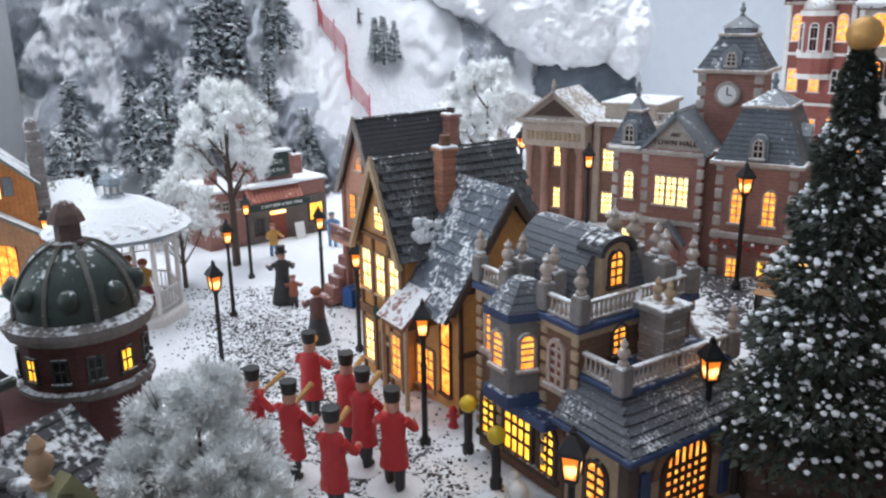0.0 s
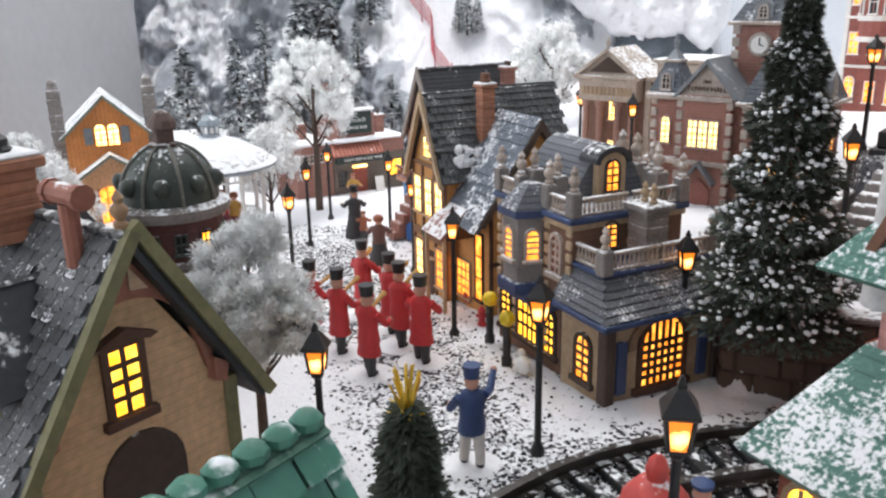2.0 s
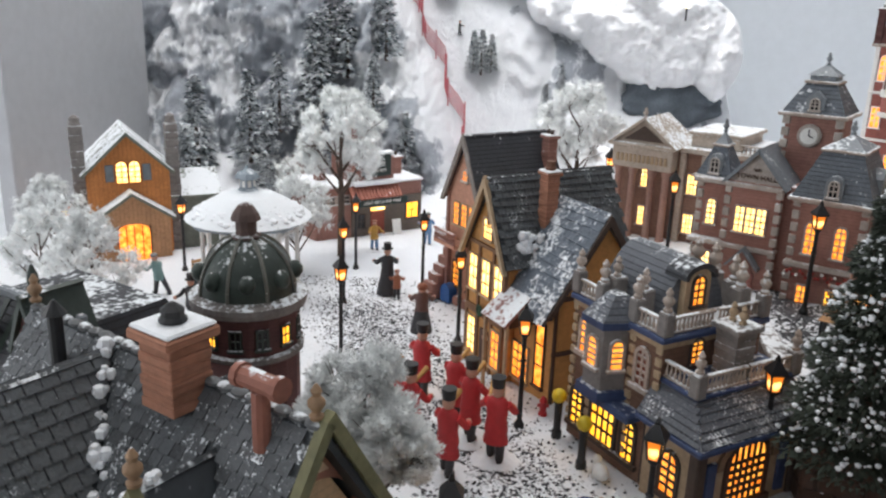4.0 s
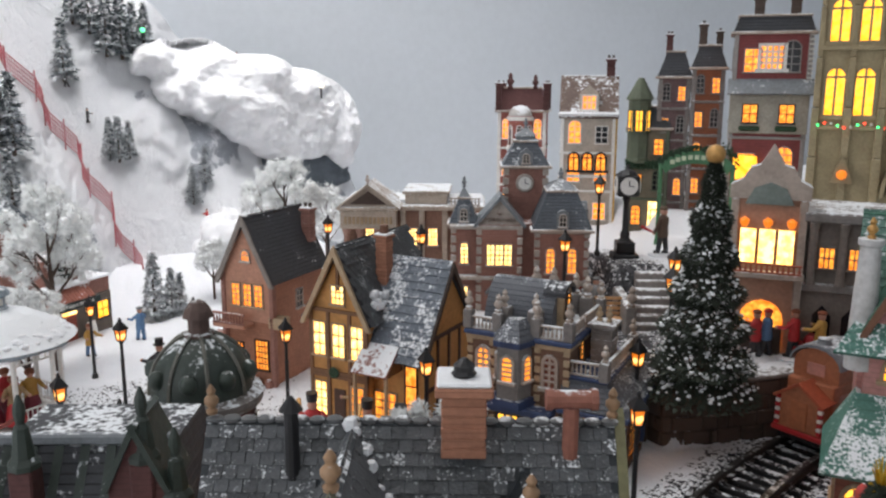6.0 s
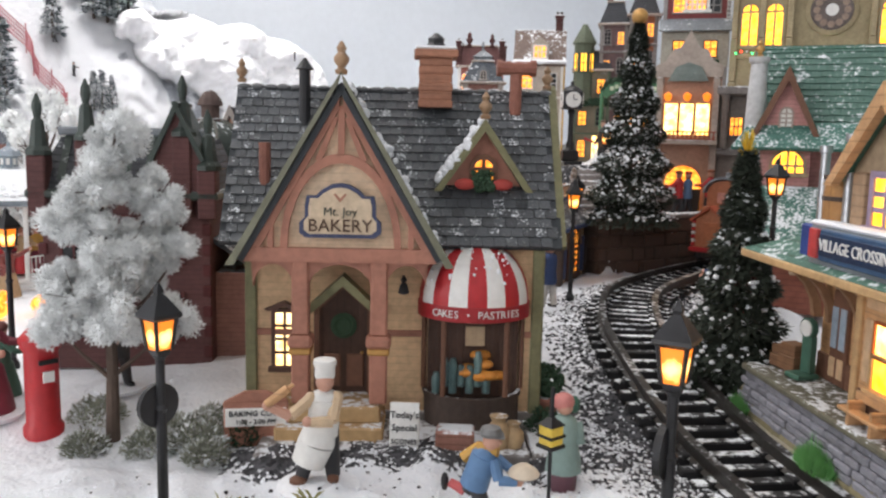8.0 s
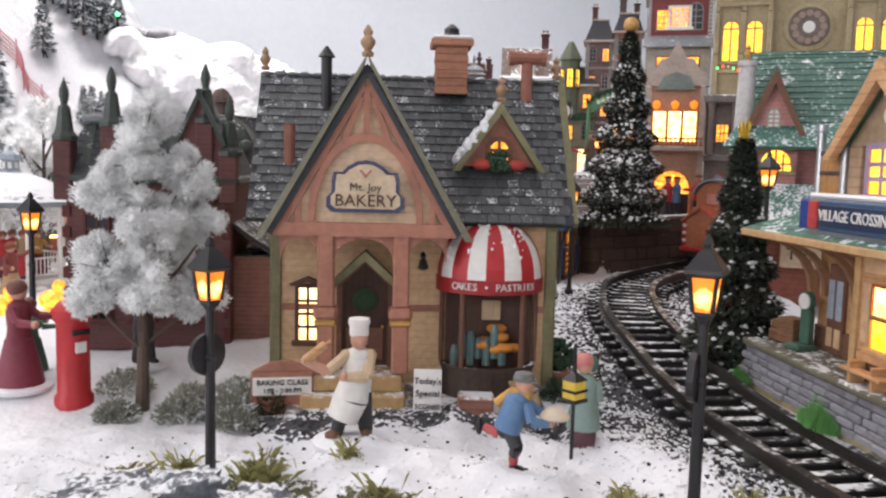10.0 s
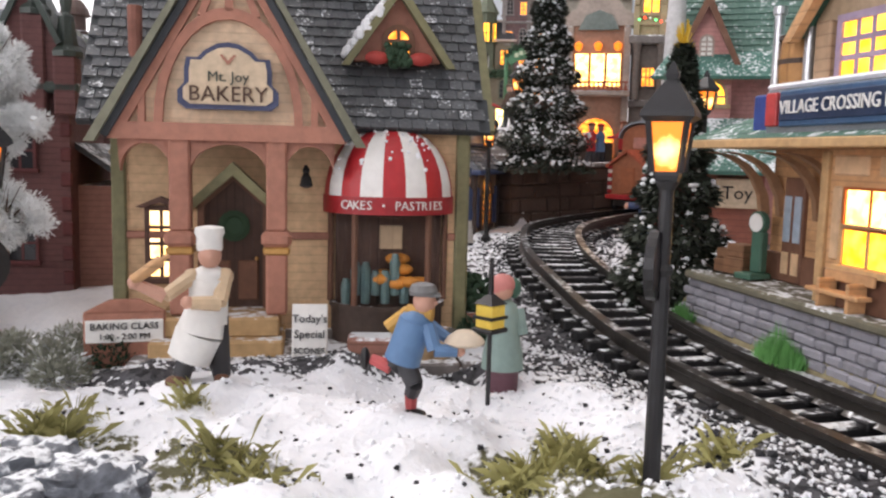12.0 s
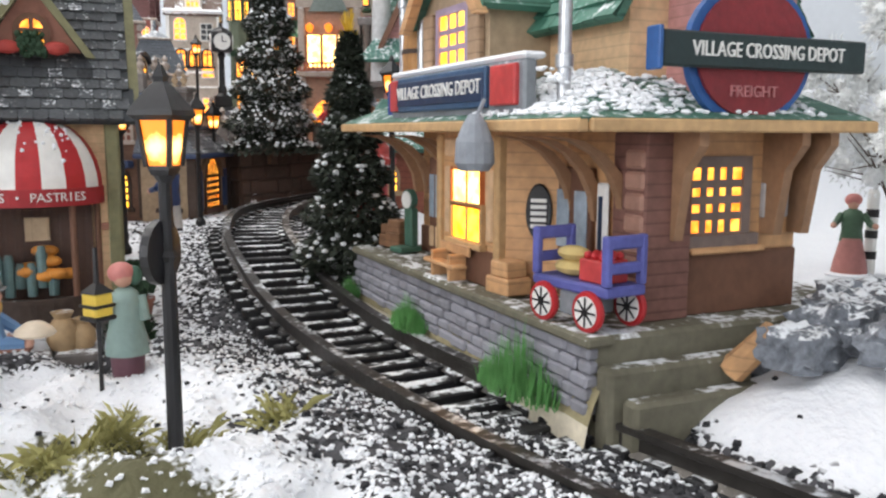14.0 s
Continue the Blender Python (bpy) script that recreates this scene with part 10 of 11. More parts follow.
for x, y, a in ((-0.041, 0.640, 150), (-0.050, 0.735, 165), (-0.004, 0.600, 155), (0.006, 0.655, 150), (0.030, 0.628, 170), (-0.074, 0.665, 140), (-0.012, 0.690, 150)):
    figurine(x, y, a, 0.069, SCARLET, GREYT, "red-coated toy bandsman with black hat and brass horn", BLACK, "shako", long=True, arms=((0.20, 0.22, 0.66), (-0.18, 0.20, 0.60)), held=GOLD, group="marching band")


def toy_chef():
    H = 0.056
    P = lambda a, b, c: (a * H, b * H, c * H)
    g = Geo()
    g.use(5).lathe([(0.30 * H, -0.08 * H), (0.33 * H, 0.0), (0.24 * H, 0.045 * H), (0.05 * H, 0.06 * H)], 0, 0, 18)
    g.use(1).rod(P(-0.02, 0, 0.48), P(-0.13, -0.03, 0.08), 0.085 * H, 0.055 * H, 9).rod(P(0.08, 0, 0.48), P(0.12, 0.0, 0.07), 0.085 * H, 0.058 * H, 9)
    g.use(4).ball(P(-0.16, -0.06, 0.065), 0.058 * H, 9, 1.3, 1.2, 0.7).ball(P(0.115, -0.05, 0.06), 0.058 * H, 9, 0.9, 1.5, 0.7)
    g.use(0).rod(P(0.035, -0.02, 0.42), P(0.045, 0, 0.70), 0.125 * H, 0.120 * H, 12).ball(P(0.045, 0, 0.71), 0.118 * H, 12, 1.05, 0.8, 0.7)
    g.rod(P(0.03, -0.03, 0.54), P(-0.02, -0.05, 0.36), 0.118 * H, 0.150 * H, 12).rod(P(-0.02, -0.05, 0.365), P(-0.085, -0.05, 0.20), 0.150 * H, 0.135 * H, 12)
    g.use(7).rod(P(-0.06, -0.02, 0.72), P(-0.22, -0.13, 0.62), 0.050 * H, 0.045 * H, 8).rod(P(0.14, -0.02, 0.72), P(0.10, -0.15, 0.57), 0.056 * H, 0.050 * H, 8).ball(P(0.14, -0.02, 0.72), 0.058 * H, 8).ball(P(-0.06, -0.02, 0.72), 0.056 * H, 8).rod(P(0.10, -0.15, 0.57), P(-0.07, -0.19, 0.585), 0.050 * H, 0.040 * H, 8)
    g.use(2).rod(P(-0.22, -0.13, 0.62), P(-0.38, -0.13, 0.70), 0.044 * H, 0.034 * H, 8).ball(P(-0.39, -0.13, 0.71), 0.045 * H, 8).ball(P(-0.09, -0.19, 0.59), 0.042 * H, 8)
    g.ball(P(0.05, -0.015, 0.855), 0.080 * H, 14, 0.92, 1.0, 1.05).ball(P(0.06, -0.095, 0.850), 0.018 * H, 6)
    g.use(3).lathe([(0.078 * H, 0), (0.082 * H, 0.02 * H), (0.080 * H, 0.08 * H), (0.094 * H, 0.11 * H), (0.088 * H, 0.145 * H), (0.04 * H, 0.155 * H)], 0.05 * H, 0, 14, 0.885 * H)
    g.use(6).rod(P(-0.40, -0.14, 0.72), P(-0.235, -0.14, 0.845), 0.036 * H, k=9).rod(P(-0.235, -0.14, 0.845), P(-0.195, -0.14, 0.875), 0.016 * H, k=7)
    single("figurine", g, [WHITE, GREYT, SKIN, WHITE, BROWN, SNOW, OAK, C("cream_sleeve", (0.62, 0.46, 0.30))], pose(-0.206, 0.236, height(-0.206, 0.236) + 0.001, 0, 0, -19), "white-aproned toy chef raising a rolling pin, on snow", "figurine", soft=True)


def toy_boy():
    H = 0.0435
    P = lambda a, b, c: (a * H, b * H, c * H)
    g = Geo()
    g.use(1).rod(P(-0.06, 0, 0.44), P(0.02, -0.08, 0.26), 0.085 * H, 0.065 * H, 9).rod(P(0.02, -0.08, 0.27), P(0.0, -0.02, 0.18), 0.062 * H, 0.055 * H, 8)
    g.rod(P(-0.07, 0.02, 0.44), P(-0.15, 0.0, 0.36), 0.085 * H, 0.062 * H, 9)
    g.use(6).rod(P(0.0, -0.02, 0.19), P(0.0, 0.0, 0.06), 0.050 * H, 0.040 * H, 8).rod(P(-0.15, 0.0, 0.37), P(-0.29, 0.05, 0.42), 0.055 * H, 0.040 * H, 8)
    g.use(4).ball(P(0.02, -0.03, 0.035), 0.055 * H, 8, 1.7, 1.1, 0.7).ball(P(-0.335, 0.06, 0.42), 0.055 * H, 8, 0.7, 1.1, 1.6)
    g.use(0).rod(P(-0.07, 0, 0.42), P(0.02, -0.03, 0.72), 0.135 * H, 0.120 * H, 12).ball(P(0.02, -0.03, 0.71), 0.120 * H, 12, 1.05, 0.85, 0.8)
    g.rod(P(0.10, -0.08, 0.70), P(0.15, -0.14, 0.53), 0.056 * H, 0.052 * H, 8).rod(P(0.15, -0.14, 0.53), P(0.31, -0.14, 0.52), 0.052 * H, 0.040 * H, 8).rod(P(0.08, 0.06, 0.70), P(0.30, 0.0, 0.55), 0.055 * H, 0.040 * H, 8)
    g.use(2).ball(P(0.33, -0.13, 0.52), 0.042 * H, 8).ball(P(0.32, 0.0, 0.55), 0.042 * H, 8).ball(P(0.08, -0.04, 0.86), 0.088 * H, 14, 0.95, 1.0, 1.05).ball(P(0.155, -0.075, 0.855), 0.02 * H, 6)
    g.use(3).lathe([(0.095 * H, 0), (0.105 * H, 0.03 * H), (0.085 * H, 0.075 * H), (0.03 * H, 0.09 * H)], 0.07 * H, -0.03 * H, 12, 0.905 * H).box(0.10 * H, 0.19 * H, -0.12 * H, 0.03 * H, 0.900 * H, 0.915 * H, 0.003 * H)
    g.use(7).rod(P(-0.04, 0.0, 0.775), P(0.14, -0.06, 0.775), 0.058 * H, k=9).rod(P(-0.02, 0.06, 0.77), P(-0.17, 0.08, 0.64), 0.05 * H, 0.055 * H, 8)
    g.use(5).lathe([(0.13 * H, 0), (0.15 * H, 0.02 * H), (0.13 * H, 0.05 * H), (0.06 * H, 0.10 * H)], 0.37 * H, -0.07 * H, 12, 0.555 * H)
    single("figurine", g, [DENIM, GREYT, SKIN, C("grey_cap", (0.16, 0.16, 0.16)), BLACK, C("pastry_cream", (0.62, 0.52, 0.40)), C("red_sock", (0.45, 0.08, 0.08)), OCHRE], pose(-0.166, 0.162, height(-0.166, 0.162) - 0.001, 0, 0, -31), "toy boy in blue jacket and yellow scarf running with pastries", "figurine", soft=True)


def toy_woman():
    H = 0.049
    P = lambda a, b, c: (a * H, b * H, c * H)
    g = Geo()
    g.use(4).ball(P(-0.05, -0.05, 0.03), 0.06 * H, 8, 0.9, 1.5, 0.8).ball(P(0.07, -0.04, 0.03), 0.06 * H, 8, 0.9, 1.5, 0.8)
    g.use(1).lathe([(0.13 * H, 0.04 * H), (0.14 * H, 0.24 * H)], 0.01 * H, 0, 12)
    g.use(0).lathe([(0.175 * H, 0.22 * H), (0.165 * H, 0.34 * H), (0.125 * H, 0.52 * H), (0.13 * H, 0.66 * H), (0.10 * H, 0.74 * H), (0.05 * H, 0.78 * H)], 0.01 * H, 0, 14)
    g.rod(P(-0.10, -0.02, 0.70), P(-0.16, -0.10, 0.56), 0.055 * H, 0.048 * H, 8).rod(P(-0.16, -0.10, 0.56), P(-0.16, -0.16, 0.66), 0.046 * H, 0.036 * H, 8).rod(P(0.12, 0, 0.70), P(0.16, -0.05, 0.50), 0.055 * H, 0.045 * H, 8)
    g.use(2).ball(P(-0.16, -0.17, 0.68), 0.04 * H, 8).ball(P(0.0, -0.02, 0.86), 0.082 * H, 12)
    g.use(3).ball(P(-0.01, -0.005, 0.90), 0.108 * H, 12, 1.0, 0.95, 0.85)
    g.use(5).ball(P(0.09, 0.02, 0.87), 0.085 * H, 10, 0.7, 1, 1)
    single("figurine", g, [C("sea_green_coat", (0.24, 0.34, 0.31)), C("plum_skirt", (0.14, 0.06, 0.08)), SKIN, C("pink_bonnet", (0.55, 0.20, 0.18)), C("plum_skirt", (0.14, 0.06, 0.08)), GREENC], pose(-0.099, 0.197, height(-0.099, 0.197), 0, 0, -30), "toy woman in sea-green coat and pink bonnet holding a lantern pole", "figurine", soft=True)


toy_chef()
toy_boy()
toy_woman()
figurine(-0.343, 0.412, 60, 0.064, MAROON, MAROON, "toy lady in a long maroon dress", C("plum_bonnet", (0.16, 0.06, 0.05)), "bonnet", skirt=True)
figurine(-0.338, 0.440, 100, 0.048, GREENC, GREENC, "toy girl in green coat posting a letter", C("plum_bonnet", (0.16, 0.06, 0.05)), "bonnet", skirt=True)
figurine(-0.272, 0.425, 30, 0.055, GREYT, GREYT, "dark coated toy gentleman behind the frosted tree", BLACK, "top")
figurine(-0.081, 0.895, 190, 0.060, C("brown_plaid", (0.13, 0.06, 0.05)), GREYT, "toy lady in brown plaid coat", C("rust_hat", (0.25, 0.08, 0.04)), "bonnet", skirt=True)
figurine(-0.153, 1.030, 200, 0.066, GREYT, GREYT, "toy gentleman in dark greatcoat and top hat", BLACK, "top", base=False, skirt=True)
figurine(-0.136, 1.012, 190, 0.040, C("rust_coat", (0.30, 0.10, 0.05)), GREYT, "small toy child in rust coat", C("rust_hat", (0.25, 0.08, 0.04)), "cap", base=False)
figurine(0.095, 0.480, 200, 0.062, NAVYC, C("pale_breeches", (0.55, 0.53, 0.50)), "toy policeman in navy jacket and pale trousers", NAVYC, "shako", arms=((-0.35, 0.25, 0.85), (0.22, 0.2, 0.55)))
figurine(-0.330, 0.870, 40, 0.062, C("wine_coat", (0.22, 0.05, 0.04)), TAN, "toy lady in wine and tan dress waving", C("rust_hat", (0.25, 0.08, 0.04)), "bonnet", skirt=True, arms=((0.4, 0.2, 0.85), (-0.2, 0.2, 0.55)))
figurine(-0.352, 0.882, 0, 0.058, GREYT, GREYT, "dark coated toy gentleman beside the bandstand", BLACK, "top")
figurine(-0.440, 0.975, 250, 0.055, TEAL, GREYT, "toy boy in blue-green jacket running", C("grey_cap", (0.16, 0.16, 0.16)), "cap", lean=0.25, stride=0.16, base=False)
for dx, dy, c in ((-0.012, -0.02, SCARLET), (0.010, -0.025, TAN), (0.0, 0.012, SCARLET), (0.026, -0.006, OCHRE), (-0.028, 0.0, TAN)):
    figurine(-0.322 + dx, 0.985 + dy, 10, 0.056, c, SCARLET if c is TAN else MAROON, "toy carol singer in red and cream robes on the bandstand", C("rust_hat", (0.25, 0.08, 0.04)), "bonnet", skirt=True, base=False, group="bandstand singers", z=0.0155)
figurine(-0.530, 1.355, 180, 0.055, GREYT, GREYT, "dark toy walker by the chalet", C("grey_cap", (0.16, 0.16, 0.16)), "cap")
figurine(-0.498, 1.350, 180, 0.062, C("brown_coat", (0.10, 0.06, 0.04)), GREYT, "toy walker in brown coat and wide hat", C("brown_hat", (0.12, 0.08, 0.05)), "top")
figurine(-0.225, 1.245, 30, 0.050, OCHRE, DENIM, "toy figure in orange jacket outside the beer shop", C("rust_hat", (0.25, 0.08, 0.04)), "cap")
figurine(-0.150, 1.300, 200, 0.055, DENIM, DENIM, "blue coated toy figure by the beer shop", C("grey_cap", (0.16, 0.16, 0.16)), "cap")
figurine(0.482, 0.880, 200, 0.066, C("brown_coat", (0.10, 0.06, 0.04)), GREYT, "toy man in brown coat carrying shopping", C("brown_hat", (0.12, 0.08, 0.05)), "cap", arms=((0.22, 0.1, 0.45), (-0.22, 0.1, 0.45)), held=SCARLET)
figurine(0.020, 0.795, 220, 0.058, TAN, TAN, "pale coated toy figure at the shop door", C("rust_hat", (0.25, 0.08, 0.04)), "bonnet", skirt=True)
figurine(0.340, 0.830, 200, 0.055, C("grey_coat", (0.3, 0.3, 0.3)), GREYT, "grey coated toy figure by the town hall", C("grey_cap", (0.16, 0.16, 0.16)), "cap")
for x, y, c in ((0.415, 0.605, SCARLET), (0.400, 0.625, DENIM), (0.428, 0.585, OCHRE), (0.385, 0.625, SCARLET)):
    figurine(x, y, 200, 0.052, c, GREYT, "brightly dressed toy figure under the theatre", C("rust_hat", (0.25, 0.08, 0.04)) if c is not DENIM else SCARLET, "cap", group="theatre crowd")
figurine(0.196, 0.378, 220, 0.056, NAVYC, DENIM, "toy postman in navy jacket and cap with a bicycle", NAVYC, "cap", base=False)
figurine(0.405, 0.055, -70, 0.062, C("green_coat", (0.06, 0.12, 0.07)), C("pink_skirt", (0.40, 0.16, 0.14)), "toy lady in green jacket and pink skirt", C("pink_bonnet", (0.55, 0.20, 0.18)), "bonnet", skirt=True)
SKI = [(-0.355, 0.53), (-0.213, 0.405), (-0.180, 0.333), (-0.265, 0.58), (-0.063, 0.50), (0.18, 0.455), (0.03, 0.12)]
for i, (x, z) in enumerate(SKI):
    figurine(x, relief(x, z) - 0.006, 30 + 40 * i, 0.030, C("dark_ski_suit", (0.06, 0.06, 0.06)) if i != 6 else SCARLET, GREYT, "tiny dark toy skier on the snow slope", BLACK, "cap", z=z - 0.002, base=False, stride=0.1, group="skiers on the piste")


# ---- piste fence ----
def piste_fence():
    f = thing("piste_fence", "red netting safety fence down the ski slope", "fence", Matrix())
    red = mat("red_netting", (0.50, 0.13, 0.15), 0.6)
    pts = []
    for i in range(29):
        z = 0.01 + 0.66 * i / 28
        x = piste(z) + 0.010 * math.sin(i * 1.3)
        pts.append(lie(x, relief(x, z) - 0.006, z))
    for a in pts[::2]:
        part("post", Geo().rod(a + Vector((0, 0, -0.01)), a + Vector((0, -0.006, 0.046)), 0.0013, k=5), red, f)
    for a, b in zip(pts, pts[1:]):
        g = Geo()
        for k in range(5):
            o = Vector((0, -0.001 * k, 0.004 + 0.0078 * k))
            g.rod(a + o, b + o, 0.0009, k=4)
        for k in range(6):
            c = a.lerp(b, k / 6)
            g.rod(c + Vector((0, 0, 0.003)), c + Vector((0, -0.004, 0.037)), 0.0006, k=4)
        part("net_panel", g, red, f)


piste_fence()
for x, z, c in ((-0.055, 0.52, "green_bulb"), (0.262, 0.385, "white_lamp")):
    y = relief(x, z) - 0.03 if x < 0.2 else 1.655
    g = Geo().rod((0, 0, -0.02), (0, 0, 0.004), 0.0016).use(1).ball((0, -0.003, 0.007), 0.005, 8)
    single("slope_spotlight", g, [BLACK, glowing(c, (0.1, 1.0, 0.4) if "green" in c else (1.0, 0.9, 0.7), (0.1, 0.8, 0.3) if "green" in c else (1.0, 0.8, 0.5), 3.0)], pose(x, y, z - 0.01), "small lit spotlight on the snow slope", "spotlight")


# ---- things before the bakery ----
def small_things():
    # post box
    pb = thing("post_box", "red cast pillar post box standing in snow", "post box", on_ground(-0.313, 0.385, 20))
    part("body", Geo().lathe([(0.0105, -0.005), (0.0105, 0.004), (0.0088, 0.006), (0.0088, 0.046), (0.0105, 0.048), (0.0105, 0.051)], 0, 0, 16), REDP, pb, soft=True)
    part("cap", Geo().lathe([(0.0112, 0.051), (0.0112, 0.0535), (0.007, 0.058), (0.001, 0.060)], 0, 0, 16), REDP, pb, soft=True)
    part("slot", Geo().box(-0.005, 0.005, -0.0096, -0.0082, 0.040, 0.0425), BLACK, pb)
    part("plate", Geo().box(-0.003, 0.003, -0.0094, -0.0084, 0.030, 0.036), WHITE, pb)
    # sandwich board
    sb = thing("menu_board", "white folding menu board with black lettering", "sign", BAKERY @ pose(0.0355, -0.026, 0.0015, 0, 0, -4))
    for s in (-1, 1):
        p = part("board", Geo().box(-0.0075, 0.0075, -0.0006, 0.0006, 0, 0.026, 0.0003), WHITE, sb, m=pose(0, s * 0.004, 0, s * 9, 0, 0))
    for z, t, k in ((0.0195, "Today's", 0.0048), (0.0130, "Special", 0.0048), (0.0060, "SCONES", 0.0036)):
        lettering("menu_text", t, k, BLACK, sb, pose(0, -0.0050 + z * 0.158, z, -9, 0, 0))
    # baking class sign
    bs = thing("class_sign", "red-brown wooden sign with white notice boards", "sign", on_ground(-0.209, 0.322, -20))
    part("frame", Geo().box(-0.017, 0.017, -0.002, 0.002, 0.0, 0.026, 0.0008), TIMBER, bs)
    part("crest", Geo().prism([(-0.016, 0.026), (0.016, 0.026), (0.006, 0.031), (-0.006, 0.031)], "y", -0.002, 0.002), TIMBER, bs)
    part("notice", Geo().box(-0.016, 0.016, -0.0032, -0.0018, 0.0125, 0.0225, 0.0003), WHITE, bs)
    lettering("notice_text", "BAKING CLASS", 0.0042, BLACK, bs, pose(0, -0.0034, 0.0197))
    lettering("notice_text", "1:00 - 2:00 PM", 0.0036, BLACK, bs, pose(0, -0.0034, 0.0152))
    # crate and sacks
    cr = BAKERY @ pose(0.062, -0.022, 0.0015, 0, 0, -6)
    single("market_crate", Geo().box(-0.010, 0.010, -0.007, 0.007, 0, 0.011, 0.0012), mat("rose_crate", (0.34, 0.16, 0.12), 0.75, lines=(2, 0.004, 0.4), snow=0.55), cr, "reddish wooden crate topped with snow", "crate")
    for x, s in ((0.085, 1.0), (0.093, 0.8)):
        g = Geo().lathe([(0.0055 * s, 0), (0.0072 * s, 0.004 * s), (0.0068 * s, 0.010 * s), (0.0035 * s, 0.014 * s), (0.0050 * s, 0.017 * s)], 0, 0, 10)
        single("flour_sack", g, mat("sackcloth", (0.46, 0.32, 0.18), 0.85, snow=0.2), BAKERY @ pose(x, -0.020, 0.0015), "tan cloth flour sack tied at the neck", "sack", soft=True)
    # lantern on a pole
    lp = thing("pole_lantern", "yellow-lit lantern on a thin black pole", "lantern", on_ground(-0.117, 0.183, 10))
    part("pole", Geo().rod((0, 0, -0.004), (0, 0, 0.028), 0.0009).rod((0, 0, 0.040), (0, 0, 0.055), 0.0012, 0.0008), BLACK, lp)
    part("lantern_glass", Geo().box(-0.0040, 0.0040, -0.0040, 0.0040, 0.029, 0.038, 0.0006), mat("dull_amber_glass", (0.50, 0.36, 0.06), 0.3, glow=0.25), lp)
    part("lantern_frame", Geo().box(-0.0048, 0.0048, -0.0048, 0.0048, 0.0275, 0.0292, 0.0004).lathe([(0.0064, 0.038), (0.0015, 0.0415)], 0, 0, 4, turn=math.pi / 4).box(-0.0046, 0.0046, -0.0046, 0.0046, 0.0325, 0.0337), BLACK, lp)
    # potted shrub
    ps = thing("potted_shrub", "clipped green shrub in a terracotta pot", "plant", on_ground(-0.045, 0.285, 0))
    part("pot", Geo().lathe([(0.006, 0), (0.0085, 0.012), (0.0092, 0.0125), (0.009, 0.0145)], 0, 0, 14), mat("terracotta", (0.30, 0.12, 0.085)), ps, soft=True)
    g = Geo()
    for i in range(220):
        d = Vector((random.gauss(0, 1), random.gauss(0, 1), random.gauss(0, 1))).normalized() * 0.0105 * random.uniform(0.6, 1)
        g.ball((d.x, d.y, 0.024 + d.z), 0.0017, 4)
    part("foliage", g, mat("fir_green", (0.025, 0.06, 0.03)), ps)
    # things on the depot platform
    P = lambda x, y, a=0: standing(DEPOT @ pose(x, y, 0.0383, 0, 0, a))
    ct = thing("luggage_cart", "blue wooden luggage cart with red wheels and freight", "cart", P(0.200, 0.0135, 8) @ Matrix.Scale(0.9, 4))
    lil = mat("violet_blue_paint", (0.10, 0.11, 0.36), 0.55)
    part("deck", Geo().box(-0.021, 0.021, -0.010, 0.010, 0.0135, 0.0175, 0.0008), lil, ct)
    for x in (-0.0195, 0.0195):
        part("end_rail", Geo().box(x - 0.0018, x + 0.0018, -0.010, -0.007, 0.0175, 0.036, 0.0006).box(x - 0.0018, x + 0.0018, 0.007, 0.010, 0.0175, 0.036, 0.0006).box(x - 0.0016, x + 0.0016, -0.008, 0.008, 0.031, 0.0358, 0.0006).box(x - 0.0014, x + 0.0014, -0.008, 0.008, 0.022, 0.026, 0.0006), lil, ct)
    for x in (-0.0125, 0.0125):
        for y in (-0.0105, 0.0105):
            w = part("wheel", Geo().lathe([(0.0074, -0.0012), (0.0078, 0), (0.0074, 0.0012)], 0, 0, 20).moved(pose(x, y, 0.0078, 90, 0, 0)), REDP, ct, "red wheel with pale spokes")
            part("wheel_disc", Geo().lathe([(0.0058, -0.0016), (0.0058, 0.0016)], 0, 0, 18).moved(pose(x, y, 0.0078, 90, 0, 0)), WHITE, w)
            part("hub", Geo().lathe([(0.0015, -0.0022), (0.0015, 0.0022)], 0, 0, 8).moved(pose(x, y, 0.0078, 90, 0, 0)), BLACK, w)
            for k in range(4):
                part("spoke", Geo().box(-0.0004, 0.0004, -0.0019, 0.0019, -0.0055, 0.0055).moved(pose(x, y, 0.0078, 0, 45 * k, 0)), BLACK, w)
    part("axle_box", Geo().box(-0.006, 0.006, -0.009, 0.009, 0.004, 0.0135, 0.001), LEAD, ct)
    for z, s in ((0.0187, 0.9), (0.0236, 0.8)):
        single("grain_sack", Geo().ball((0, 0, 0), 0.0075 * s, 10, 1.15, 0.85, 0.45), mat("yellow_sack", (0.58, 0.44, 0.18), 0.8), P(0.193, 0.0125, 8) @ pose(0, 0, z), "yellow grain sack lying on the cart", "sack", "sacks on the cart", soft=True)
    ac = thing("apple_crate", "red crate of apples on the luggage cart", "crate", P(0.2077, 0.0146, 8) @ pose(0, 0, 0.0158) @ Matrix.Scale(0.9, 4))
    part("box", Geo().box(-0.0065, 0.0065, -0.0065, 0.0065, 0, 0.0085, 0.0006), mat("rail_red", (0.50, 0.05, 0.05)), ac)
    for i in range(9):
        part("apple", Geo().ball((-0.004 + 0.004 * (i % 3), -0.004 + 0.004 * (i // 3), 0.0095), 0.0019, 7), REDP, ac, soft=True)
